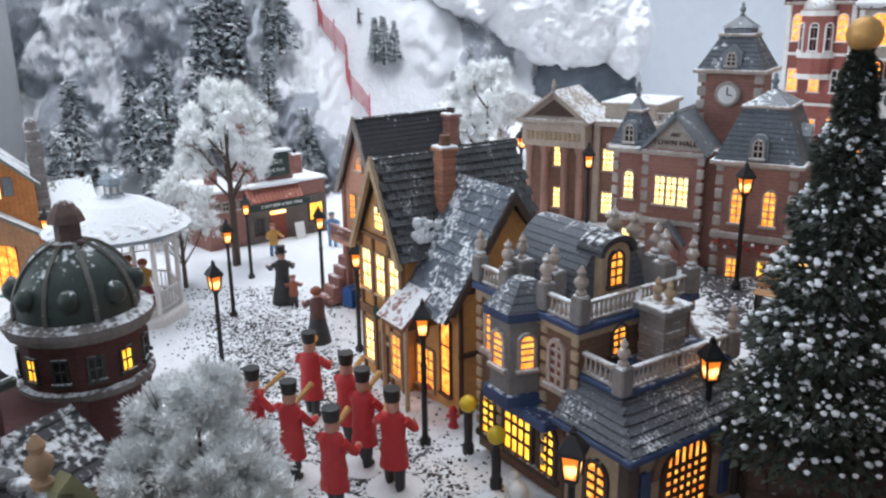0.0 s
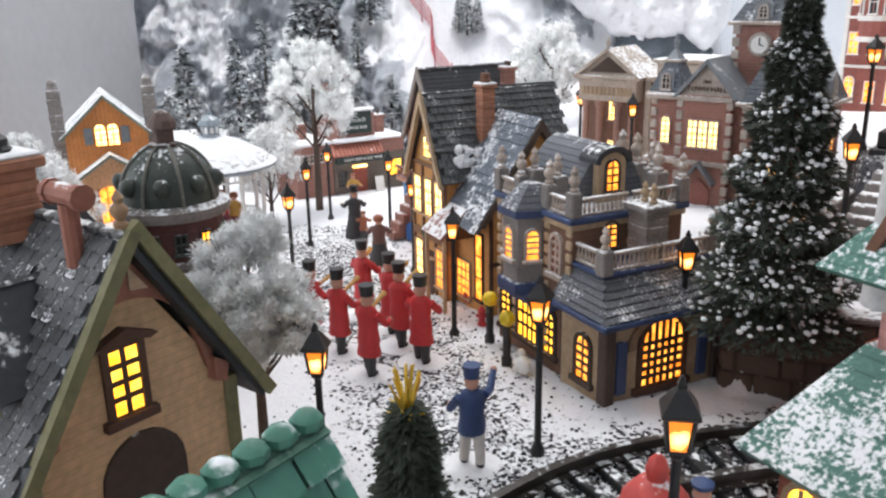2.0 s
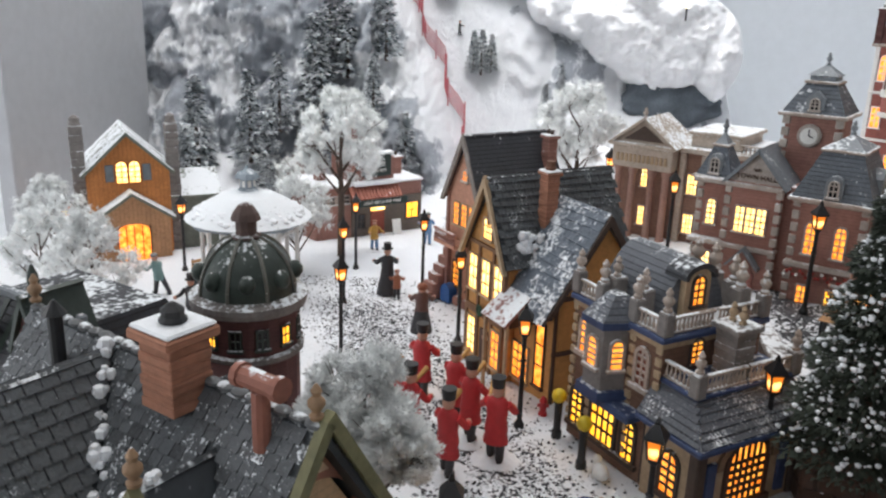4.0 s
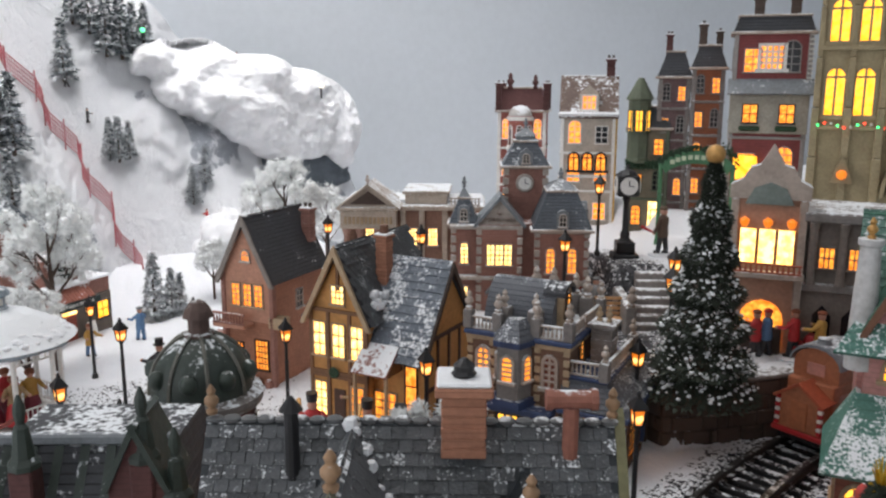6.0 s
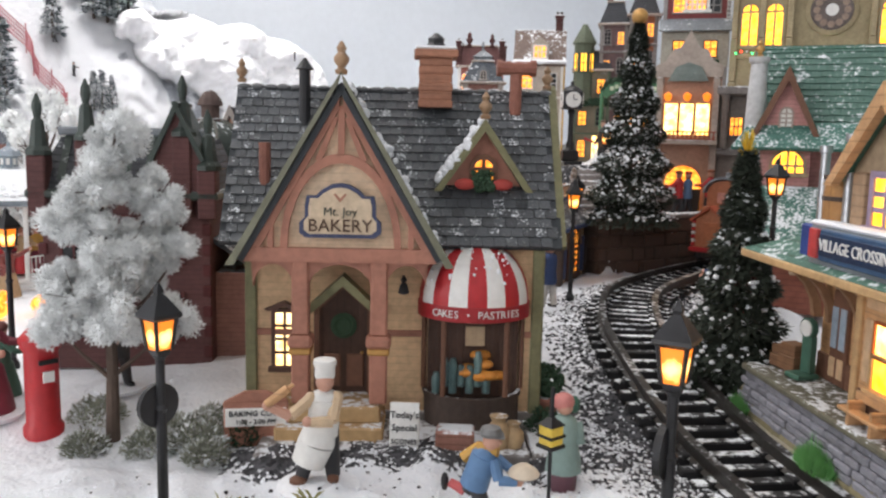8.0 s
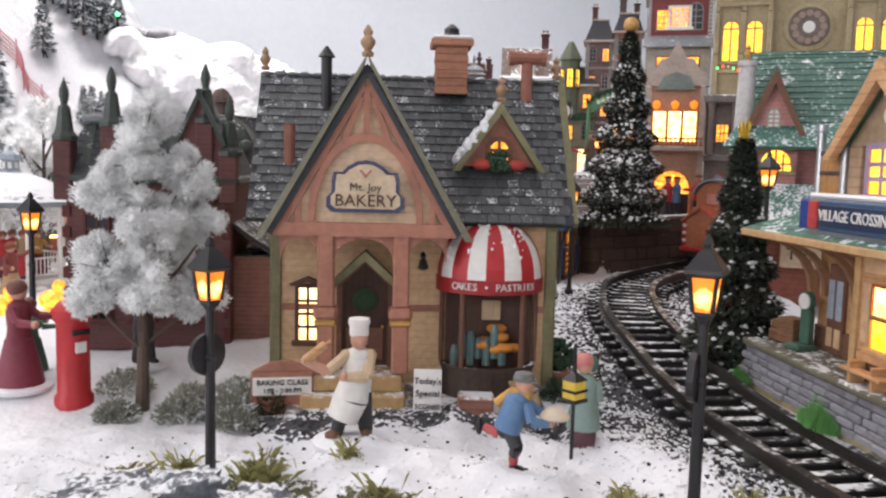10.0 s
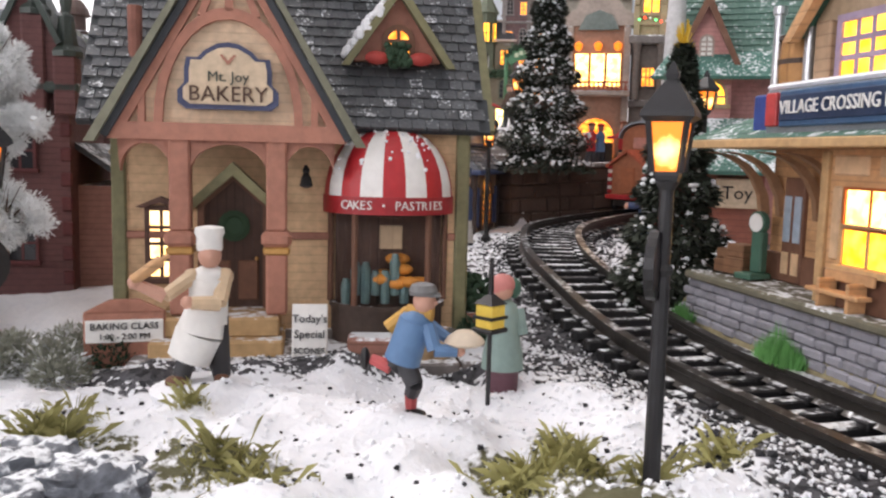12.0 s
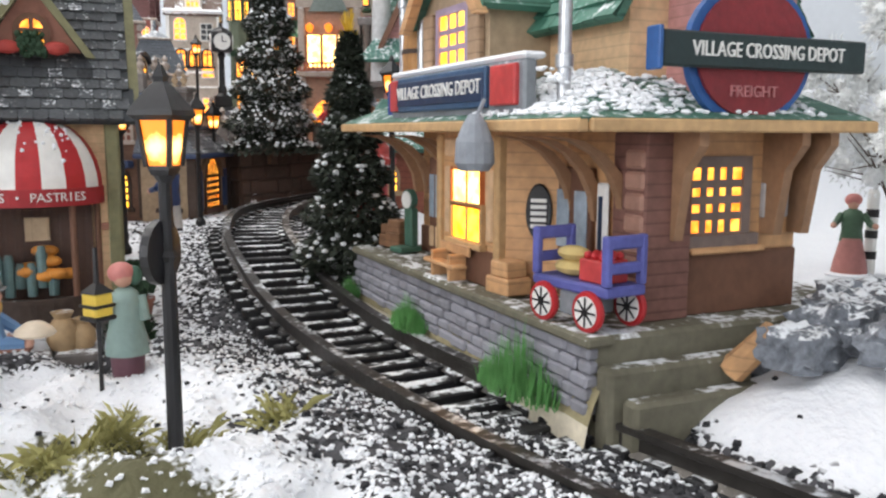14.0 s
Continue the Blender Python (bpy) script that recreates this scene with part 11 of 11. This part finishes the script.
    single("parcel_box", Geo().box(-0.008, 0.008, -0.006, 0.006, 0, 0.007, 0.0006).box(-0.006, 0.006, -0.005, 0.005, 0.007, 0.0135, 0.0006), OAK, P(0.1415, 0.0150, 6), "two stacked brown cardboard parcels", "box")
    bn = thing("platform_bench", "plain oak bench below the station window", "bench", P(0.0985, 0.0065))
    part("seat", Geo().box(-0.0165, 0.0165, -0.004, 0.003, 0.006, 0.0078, 0.0004), OAK, bn)
    part("backrest", Geo().box(-0.015, 0.015, 0.004, 0.0055, 0.011, 0.0155, 0.0004), OAK, bn)
    for x in (-0.009, 0.009):
        part("leg", Geo().box(x - 0.001, x + 0.001, -0.003, 0.0055, 0, 0.012, 0.0003), OAK, bn)
    sc = thing("parcel_scale", "dark green weighing scale with a white dial", "scale", P(0.0125, 0.0225, 10))
    part("base", Geo().box(-0.006, 0.006, -0.008, 0.006, 0, 0.003, 0.0006), GREENC, sc)
    part("column", Geo().box(-0.0038, 0.0038, 0.0, 0.005, 0.003, 0.024, 0.0008), GREENC, sc)
    part("dial_case", Geo().lathe([(0.0058, -0.0016), (0.0058, 0.0016)], 0, 0, 18).moved(pose(0, 0.0015, 0.0285, 90, 0, 0)), GREENC, sc)
    part("dial", Geo().lathe([(0.0047, 0), (0.0047, 0.0006)], 0, 0, 18).moved(pose(0, -0.0002, 0.0285, 90, 0, 0)), WHITE, sc)
    for x, y, s in ((-0.003, 0.0245, 1.0), (-0.012, 0.0220, 0.8)):
        single("freight_crate", Geo().box(-0.007 * s, 0.007 * s, -0.006 * s, 0.006 * s, 0, 0.009 * s, 0.0006).box(-0.006 * s, 0.006 * s, -0.005 * s, 0.005 * s, 0.009 * s, 0.016 * s, 0.0006), mat("brown_crate", (0.20, 0.10, 0.05), 0.75, lines=(2, 0.004, 0.4)), P(x, y, 12), "brown slatted freight crates stacked by the wall", "crate")
    single("mail_sack", Geo().lathe([(0.0055, -0.019), (0.0078, -0.016), (0.0074, -0.008), (0.0046, -0.001), (0.0022, 0.0025)], 0, 0, 14).rod((0, 0, 0.0), (0, 0.004, 0.008), 0.0008), mat("grey_canvas", (0.25, 0.27, 0.30), 0.8), standing(DEPOT @ pose(0.165, -0.0125, 0.1075)) @ Matrix.Scale(0.95, 4), "grey canvas mail sack hung from the eave", "sack")
    single("fallen_log", Geo().rod((0, 0, 0.004), (0.012, 0.006, 0.020), 0.005, 0.004, 8), OAK, standing(DEPOT @ pose(0.2260, 0.0550, 0.0195)), "split log leaning by the platform step", "log")
    # bollards, hydrant, red baskets, dog, mailbox
    for x, y in ((0.077, 0.675), (0.097, 0.628)):
        b = thing("bollard", "black bollard with a yellow globe", "bollard", on_ground(x, y), "globe bollards")
        part("post", Geo().lathe([(0.0042, -0.004), (0.0042, 0.006), (0.003, 0.008), (0.0032, 0.030), (0.004, 0.032)], 0, 0, 10), BLACK, b)
        part("globe", Geo().ball((0, 0, 0.0375), 0.0062, 12), mat("yellow_globe", (0.70, 0.50, 0.02), 0.4), b, soft=True)
    hy = Geo().lathe([(0.004, -0.002), (0.004, 0.002), (0.003, 0.003), (0.003, 0.012), (0.0038, 0.013), (0.0024, 0.016), (0.0008, 0.018)], 0, 0, 10).rod((-0.005, 0, 0.009), (0.005, 0, 0.009), 0.0016)
    single("fire_hydrant", hy, REDP, on_ground(0.064, 0.715), "small red fire hydrant in the snow", "hydrant", soft=True)
    single("flower_basket", Geo().ball((0, 0, 0.008), 0.009, 10, sz=0.85), mat("dull_red", (0.38, 0.045, 0.035)), on_ground(0.046, 0.770), "round red flower basket by the shop", "basket", soft=True)
    single("toy_dog", Geo().ball((0, 0, 0.008), 0.006, 10, 1, 1.5, 1.1).ball((0, -0.007, 0.014), 0.004, 8).rod((-0.003, -0.005, 0), (-0.003, -0.005, 0.007), 0.0014).rod((0.003, -0.005, 0), (0.003, -0.005, 0.007), 0.0014), WHITE, on_ground(0.111, 0.612, 200), "white toy dog sitting on the pavement", "dog", soft=True)
    mb = thing("blue_mailbox", "blue street mailbox with a curved top", "mailbox", on_ground(-0.068, 1.010, -40))
    part("body", Geo().prism([(-0.008, 0.003), (0.008, 0.003), (0.008, 0.018)] + [(0.008 * math.cos(math.pi * i / 8), 0.018 + 0.008 * math.sin(math.pi * i / 8)) for i in range(1, 8)] + [(-0.008, 0.018)], "y", -0.007, 0.007), mat("mailbox_blue", (0.02, 0.09, 0.28), 0.5), mb)
    for x in (-0.006, 0.006):
        for y in (-0.005, 0.005):
            part("leg", Geo().box(x - 0.001, x + 0.001, y - 0.001, y + 0.001, -0.003, 0.003), BLACK, mb)
    # bicycle by the pink house
    bi = thing("bicycle", "blue toy bicycle beside the tree", "bicycle", on_ground(0.188, 0.366, 60))
    for x in (-0.014, 0.014):
        t = Geo()
        for i in range(18):
            a0, a1 = 2 * math.pi * i / 18, 2 * math.pi * (i + 1) / 18
            t.rod((x + 0.010 * math.cos(a0), 0, 0.010 + 0.010 * math.sin(a0)), (x + 0.010 * math.cos(a1), 0, 0.010 + 0.010 * math.sin(a1)), 0.0009, k=5)
        for i in range(6):
            a = math.pi * i / 6
            t.rod((x - 0.0095 * math.cos(a), 0, 0.010 - 0.0095 * math.sin(a)), (x + 0.0095 * math.cos(a), 0, 0.010 + 0.0095 * math.sin(a)), 0.0003, k=4)
        part("wheel", t, BLACK, bi)
    part("frame", Geo().rod((-0.014, 0, 0.010), (-0.004, 0, 0.022), 0.001).rod((-0.004, 0, 0.022), (0.010, 0, 0.022), 0.001).rod((0.010, 0, 0.024), (0.014, 0, 0.010), 0.001).rod((-0.004, 0, 0.022), (0, 0, 0.009), 0.001).rod((0, 0, 0.009), (0.010, 0, 0.021), 0.001).rod((-0.014, 0, 0.010), (0, 0, 0.009), 0.001), mat("bike_blue", (0.03, 0.10, 0.35), 0.4), bi)
    part("handlebar", Geo().rod((0.009, -0.006, 0.027), (0.009, 0.006, 0.027), 0.0008).rod((0.010, 0, 0.022), (0.009, 0, 0.027), 0.0008), BLACK, bi)
    part("saddle", Geo().ball((-0.005, 0, 0.0245), 0.003, 8, 1.4, 0.8, 0.5), BROWN, bi)
    # red toy car, benches
    car = thing("toy_truck", "small red toy truck on the terrace", "toy vehicle", on_ground(0.432, 0.596, -60))
    part("body", Geo().box(-0.020, 0.020, -0.010, 0.010, 0.004, 0.014, 0.003).box(-0.008, 0.012, -0.009, 0.009, 0.013, 0.024, 0.003), REDP, car)
    for x in (-0.012, 0.012):
        for y in (-0.010, 0.010):
            part("wheel", Geo().lathe([(0.005, -0.0015), (0.005, 0.0015)], 0, 0, 14).moved(pose(x, y, 0.005, 90, 0, 0)), BLACK, car)
    for x, y, a in ((-0.400, 1.030, 60), (0.330, 0.800, -30)):
        b = thing("park_bench", "weathered slatted park bench in the snow", "bench", on_ground(x, y, a), "park benches")
        for k in range(4):
            part("slat", Geo().box(-0.022, 0.022, 0.008, 0.010, 0.014 + k * 0.006, 0.018 + k * 0.006, 0.0004), OAK, b)
        for k in range(3):
            part("slat", Geo().box(-0.022, 0.022, -0.008 + k * 0.005, -0.0042 + k * 0.005, 0.012, 0.0135, 0.0004), OAK, b)
        for x2 in (-0.019, 0.019):
            part("side_frame", Geo().box(x2 - 0.001, x2 + 0.001, -0.008, 0.010, 0, 0.012).box(x2 - 0.001, x2 + 0.001, 0.010, 0.012, 0, 0.037), BLACK, b)
    # red brick cottage and tall timber house at the mountain foot
    for x, y, z, s, a, m2 in ((-0.445, 1.66, 0.13, 1.0, 20, BRICKO), (-0.47, 1.56, 0.0, 1.1, 10, BRICK)):
        k = thing("hillside_house", "small brown model house among dark pines", "model house", pose(x, y, z, 0, 0, a))
        part("wall", Geo().prism([(-0.030 * s, -0.03), (0.030 * s, -0.03), (0.030 * s, 0.060 * s), (0, 0.088 * s), (-0.030 * s, 0.060 * s)], "y", 0, 0.05), m2, k)
        for sg in (-1, 1):
            q = ((sg * 0.036 * s, -0.006, 0.056 * s), (0, -0.006, 0.095 * s), (0, 0.056, 0.095 * s), (sg * 0.036 * s, 0.056, 0.056 * s))
            part("roof", Geo().slab(*(q if sg < 0 else q[::-1]), 0.004), mat("brown_snow_roof", (0.16, 0.11, 0.09)), k)
        window(k, face(0, -0.0005, 0.02), 0.016, 0.024, DARKPANE, BEIGE, 2, 3)
        window(k, face(-0.018, -0.0005, -0.015), 0.008, 0.012, GLOW, BEIGE, 2, 2)
        chimney(k, 0.012, 0.03, 0.07 * s, 0.105 * s, 0.012, STONEG, 1)
    # gold crane figure lights beside the dome
    for i, (x, y) in enumerate(((-0.345, 0.735), (-0.300, 0.735))):
        single("lit_ornament", Geo().ball((0, 0, 0.010), 0.012, 10, 1.2, 1, 0.8).ball((0.008, 0, 0.022), 0.006, 8), GLOW, on_ground(x, y, 40 * i), "small amber glowing toy ornament", "ornament", soft=True)
    # white vase display beyond the side panel
    sh = thing("display_shelf", "white display shelf beyond the grey panel", "shelf", pose(-1.35, 1.35, 0.0, 0, 0, 55))
    part("shelf_board", Geo().box(-0.3, 0.3, -0.08, 0.12, 0.06, 0.085, 0.003), WHITE, sh)
    part("shelf_back", Geo().box(-0.3, 0.3, 0.12, 0.14, -0.3, 0.5, 0.003), PANELM, sh)
    part("shelf_board", Geo().box(-0.3, 0.3, -0.08, 0.12, -0.3, -0.275, 0.003), WHITE, sh)
    single("vase", Geo().lathe([(0.025, 0), (0.045, 0.03), (0.048, 0.06), (0.020, 0.10), (0.018, 0.13), (0.028, 0.14)], 0, 0, 20), WHITE, pose(-1.35, 1.33, 0.085), "white ceramic vase on the shelf", "vase", soft=True)


small_things()
sp = thing("striped_post", "white wooden post with black bands", "post", on_ground(0.420, 0.045))
part("shaft", Geo().lathe([(0.0042, -0.004), (0.0042, 0.062), (0.003, 0.065)], 0, 0, 10), WHITE, sp)
for z in (0.012, 0.028, 0.044):
    part("band", Geo().lathe([(0.0045, z), (0.0045, z + 0.006)], 0, 0, 10), BLACK, sp)
rk = thing("red_kiosk", "glossy red kiosk with a tiered domed roof", "kiosk", on_ground(0.164, 0.325) @ pose(0, 0, -0.022))
part("body", Geo().lathe([(0.014, 0.012), (0.014, 0.058), (0.016, 0.060)], 0, 0, 16), REDP, rk, soft=True)
part("roof", Geo().lathe([(0.0200, 0.060), (0.0205, 0.064), (0.0165, 0.068), (0.0165, 0.071), (0.0125, 0.076), (0.0125, 0.079), (0.0075, 0.085), (0.0035, 0.0865), (0.0045, 0.0905), (0.003, 0.0945), (0.0008, 0.097)], 0, 0, 20), mat("coral_red", (0.55, 0.07, 0.06), 0.45, snow=0.2, var=0.1), rk, "coral red tiered roof", soft=True)


# ---- the toy train at the far bend ----
def train():
    def along(d0, x0=0.33):
        """The pose on the track at a distance past the place with that x."""
        k = min(range(len(RAILWAY)), key=lambda i: abs(RAILWAY[i].x - x0) + (0 if RAILWAY[i].y > 0.3 else 9))
        run = 0.0
        while run < d0 and k < len(RAILWAY) - 2:
            run += (RAILWAY[k + 1] - RAILWAY[k]).length
            k += 1
        p, d = RAILWAY[k], (RAILWAY[k + 1] - RAILWAY[k - 1]).normalized()
        return pose(p.x, p.y, 0.0148, 0, 0, math.degrees(math.atan2(d.y, d.x)) - 90)

    def truck(t, y, w=0.018):
        for s in (-1, 1):
            part("wheel", Geo().lathe([(0.0062, -0.002), (0.0062, 0.001), (0.0074, 0.0012), (0.0074, 0.002)], 0, 0, 16).moved(pose(s * 0.0200, y, 0.0062, 0, 90 * s, 0)), BLACK, t)
        part("bogie", Geo().box(-w, w, y - 0.010, y + 0.010, 0.004, 0.011, 0.001), BLACK, t)

    ginger, icing = mat("gingerbread", (0.42, 0.15, 0.07), 0.6), mat("pink_icing", (0.55, 0.25, 0.20), 0.55)
    cb = thing("gingerbread_caboose", "gingerbread toy caboose with candy-cane corners", "toy train", along(0.0), "toy train")
    part("underframe", Geo().box(-0.024, 0.024, -0.005, 0.082, 0.011, 0.016, 0.001), REDP, cb)
    part("body", Geo().box(-0.0215, 0.0215, 0.012, 0.075, 0.016, 0.058, 0.001), ginger, cb)
    part("porch", Geo().prism([(-0.0195, 0.016), (0.0195, 0.016), (0.0195, 0.046), (0, 0.058), (-0.0195, 0.046)], "y", -0.003, 0.012), ginger, cb)
    for s in (-1, 1):
        q = ((s * 0.0235, -0.007, 0.0445), (0, -0.007, 0.0605), (0, 0.016, 0.0605), (s * 0.0235, 0.016, 0.0445))
        part("porch_roof", Geo().slab(*(q if s < 0 else q[::-1]), 0.0025), mat("rust_roof", (0.40, 0.09, 0.04), 0.6), cb)
        for k in range(7):
            part("candy_corner", Geo().box(s * 0.0195 - 0.0022, s * 0.0195 + 0.0022, -0.005, -0.001, 0.017 + k * 0.004, 0.0205 + k * 0.004, 0.0008), WHITE if k % 2 else REDP, cb)
    part("door", Geo().box(-0.0078, 0.0078, -0.0045, -0.002, 0.017, 0.043, 0.0006), mat("rust_door", (0.36, 0.12, 0.05), 0.6), cb)
    up = [(-0.021, 0.058), (0.021, 0.058), (0.021, 0.072)] + [(0.021 * math.cos(math.pi * i / 8), 0.072 + 0.014 * math.sin(math.pi * i / 8)) for i in range(1, 8)] + [(-0.021, 0.072)]
    part("cupola", Geo().prism(up, "y", 0.020, 0.058), ginger, cb)
    rf = Geo()
    for i in range(8):
        a0, a1 = math.pi * i / 8, math.pi * (i + 1) / 8
        rf.prism([(0.0225 * math.cos(a0), 0.072 + 0.0155 * math.sin(a0)), (0.0225 * math.cos(a1), 0.072 + 0.0155 * math.sin(a1)), (0.0245 * math.cos(a1), 0.072 + 0.018 * math.sin(a1)), (0.0245 * math.cos(a0), 0.072 + 0.018 * math.sin(a0))], "y", 0.016, 0.062)
    part("cupola_roof", rf.weld(), LEAD, cb)
    part("roof_vent", Geo().lathe([(0.007, 0.088), (0.0055, 0.092), (0.006, 0.094)], 0, 0.03, 12), LEAD, cb)
    part("cupola_window", Geo().box(-0.008, 0.008, 0.0188, 0.0202, 0.062, 0.073, 0.0005), icing, cb)
    for s in (-1, 1):
        for y in (0.030, 0.056):
            part("side_window", Geo().box(s * 0.0212 - 0.0006, s * 0.0212 + 0.0012, y - 0.007, y + 0.007, 0.034, 0.048, 0.0004), icing, cb)
    truck(cb, 0.012)
    truck(cb, 0.064)
    # sleigh-shaped wagon with toys
    wg = thing("toy_wagon", "red and green toy wagon heaped with toys", "toy train", along(0.105), "toy train")
    hull = [(-0.004, 0.016), (0.084, 0.016), (0.094, 0.030), (0.098, 0.048), (0.090, 0.040), (0.070, 0.034), (0.010, 0.034), (-0.008, 0.040), (-0.014, 0.046), (-0.010, 0.028)]
    part("hull", Geo().prism(hull, "x", -0.021, 0.021), GREENC, wg)
    part("hull_trim", Geo().prism([(-0.013, 0.044), (0.005, 0.034), (0.075, 0.033), (0.097, 0.046), (0.097, 0.049), (0.075, 0.037), (0.005, 0.038), (-0.014, 0.048)], "x", -0.0225, 0.0225), GOLD, wg)
    toys = [REDP, C("toy_yellow", (0.75, 0.50, 0.02)), C("toy_purple", (0.16, 0.08, 0.35)), C("toy_orange", (0.65, 0.20, 0.03)), C("toy_blue", (0.03, 0.15, 0.45)), C("toy_green", (0.05, 0.3, 0.08))]
    for i in range(16):
        part("toy", Geo().ball((random.uniform(-0.013, 0.013), 0.006 + i * 0.0048, 0.040 + random.uniform(0, 0.012)), random.uniform(0.006, 0.009), 10), toys[i % 6], wg, soft=True)
    truck(wg, 0.014)
    truck(wg, 0.070)
    w2 = thing("toy_wagon", "red toy wagon with a striped candy end", "toy train", along(0.215), "toy train")
    part("body", Geo().box(-0.021, 0.021, 0.0, 0.080, 0.013, 0.040, 0.002), REDP, w2)
    for i in range(10):
        part("toy", Geo().ball((random.uniform(-0.012, 0.012), 0.008 + i * 0.007, 0.043 + random.uniform(0, 0.010)), random.uniform(0.006, 0.009), 10), toys[(i + 2) % 6], w2, soft=True)
    truck(w2, 0.014)
    truck(w2, 0.066)


train()


# ---- single slates of the bakery roof ----
def slates():
    e, r = Vector((0, 0.0125, 0.1035)), Vector((0, 0.070, 0.1905))
    d = r - e
    L = d.length
    tilt = math.degrees(math.atan2(d.z, d.y))
    g = Geo()
    w, st = 0.0066, L / 17.5
    pts = [(-w * 0.47, 0.001), (-w * 0.40, 0.0002), (w * 0.40, 0.0), (w * 0.47, 0.001), (w * 0.47, st * 1.2), (-w * 0.47, st * 1.2)]
    top = [(x, y, 0.0017 - 0.0012 * y / (st * 1.2)) for x, y in pts]
    low = [(x, y, 0.0) for x, y in pts]
    g.add(top + low, [(0, 1, 2, 3, 4, 5), (6, 7, 1, 0), (7, 8, 2, 1), (8, 9, 3, 2), (9, 10, 4, 3), (11, 6, 0, 5)])
    me = g.mesh("slate", [SLATE])
    for row in range(17):
        s = row * st
        y, z = e.y + d.y / L * s, e.z + d.z / L * s
        n = 29
        for i in range(n):
            x = -0.0645 + i * 0.00655 + (row % 2) * 0.0033
            if x > 0.1185:
                continue
            half = 0.0535 * (0.1895 - z) / 0.0915
            if abs(x) < half - 0.003 and z < 0.19:
                continue
            if abs(x - 0.077) < 0.026 * (0.172 - z) / 0.0355 - 0.002 and 0.1365 < z < 0.172:
                continue
            ob = new("slate", me)
            ob.parent = BKROOF
            ob.matrix_local = pose(x, y, z, tilt + random.uniform(-1.2, 1.2), random.uniform(-1.5, 1.5), 0)


slates()
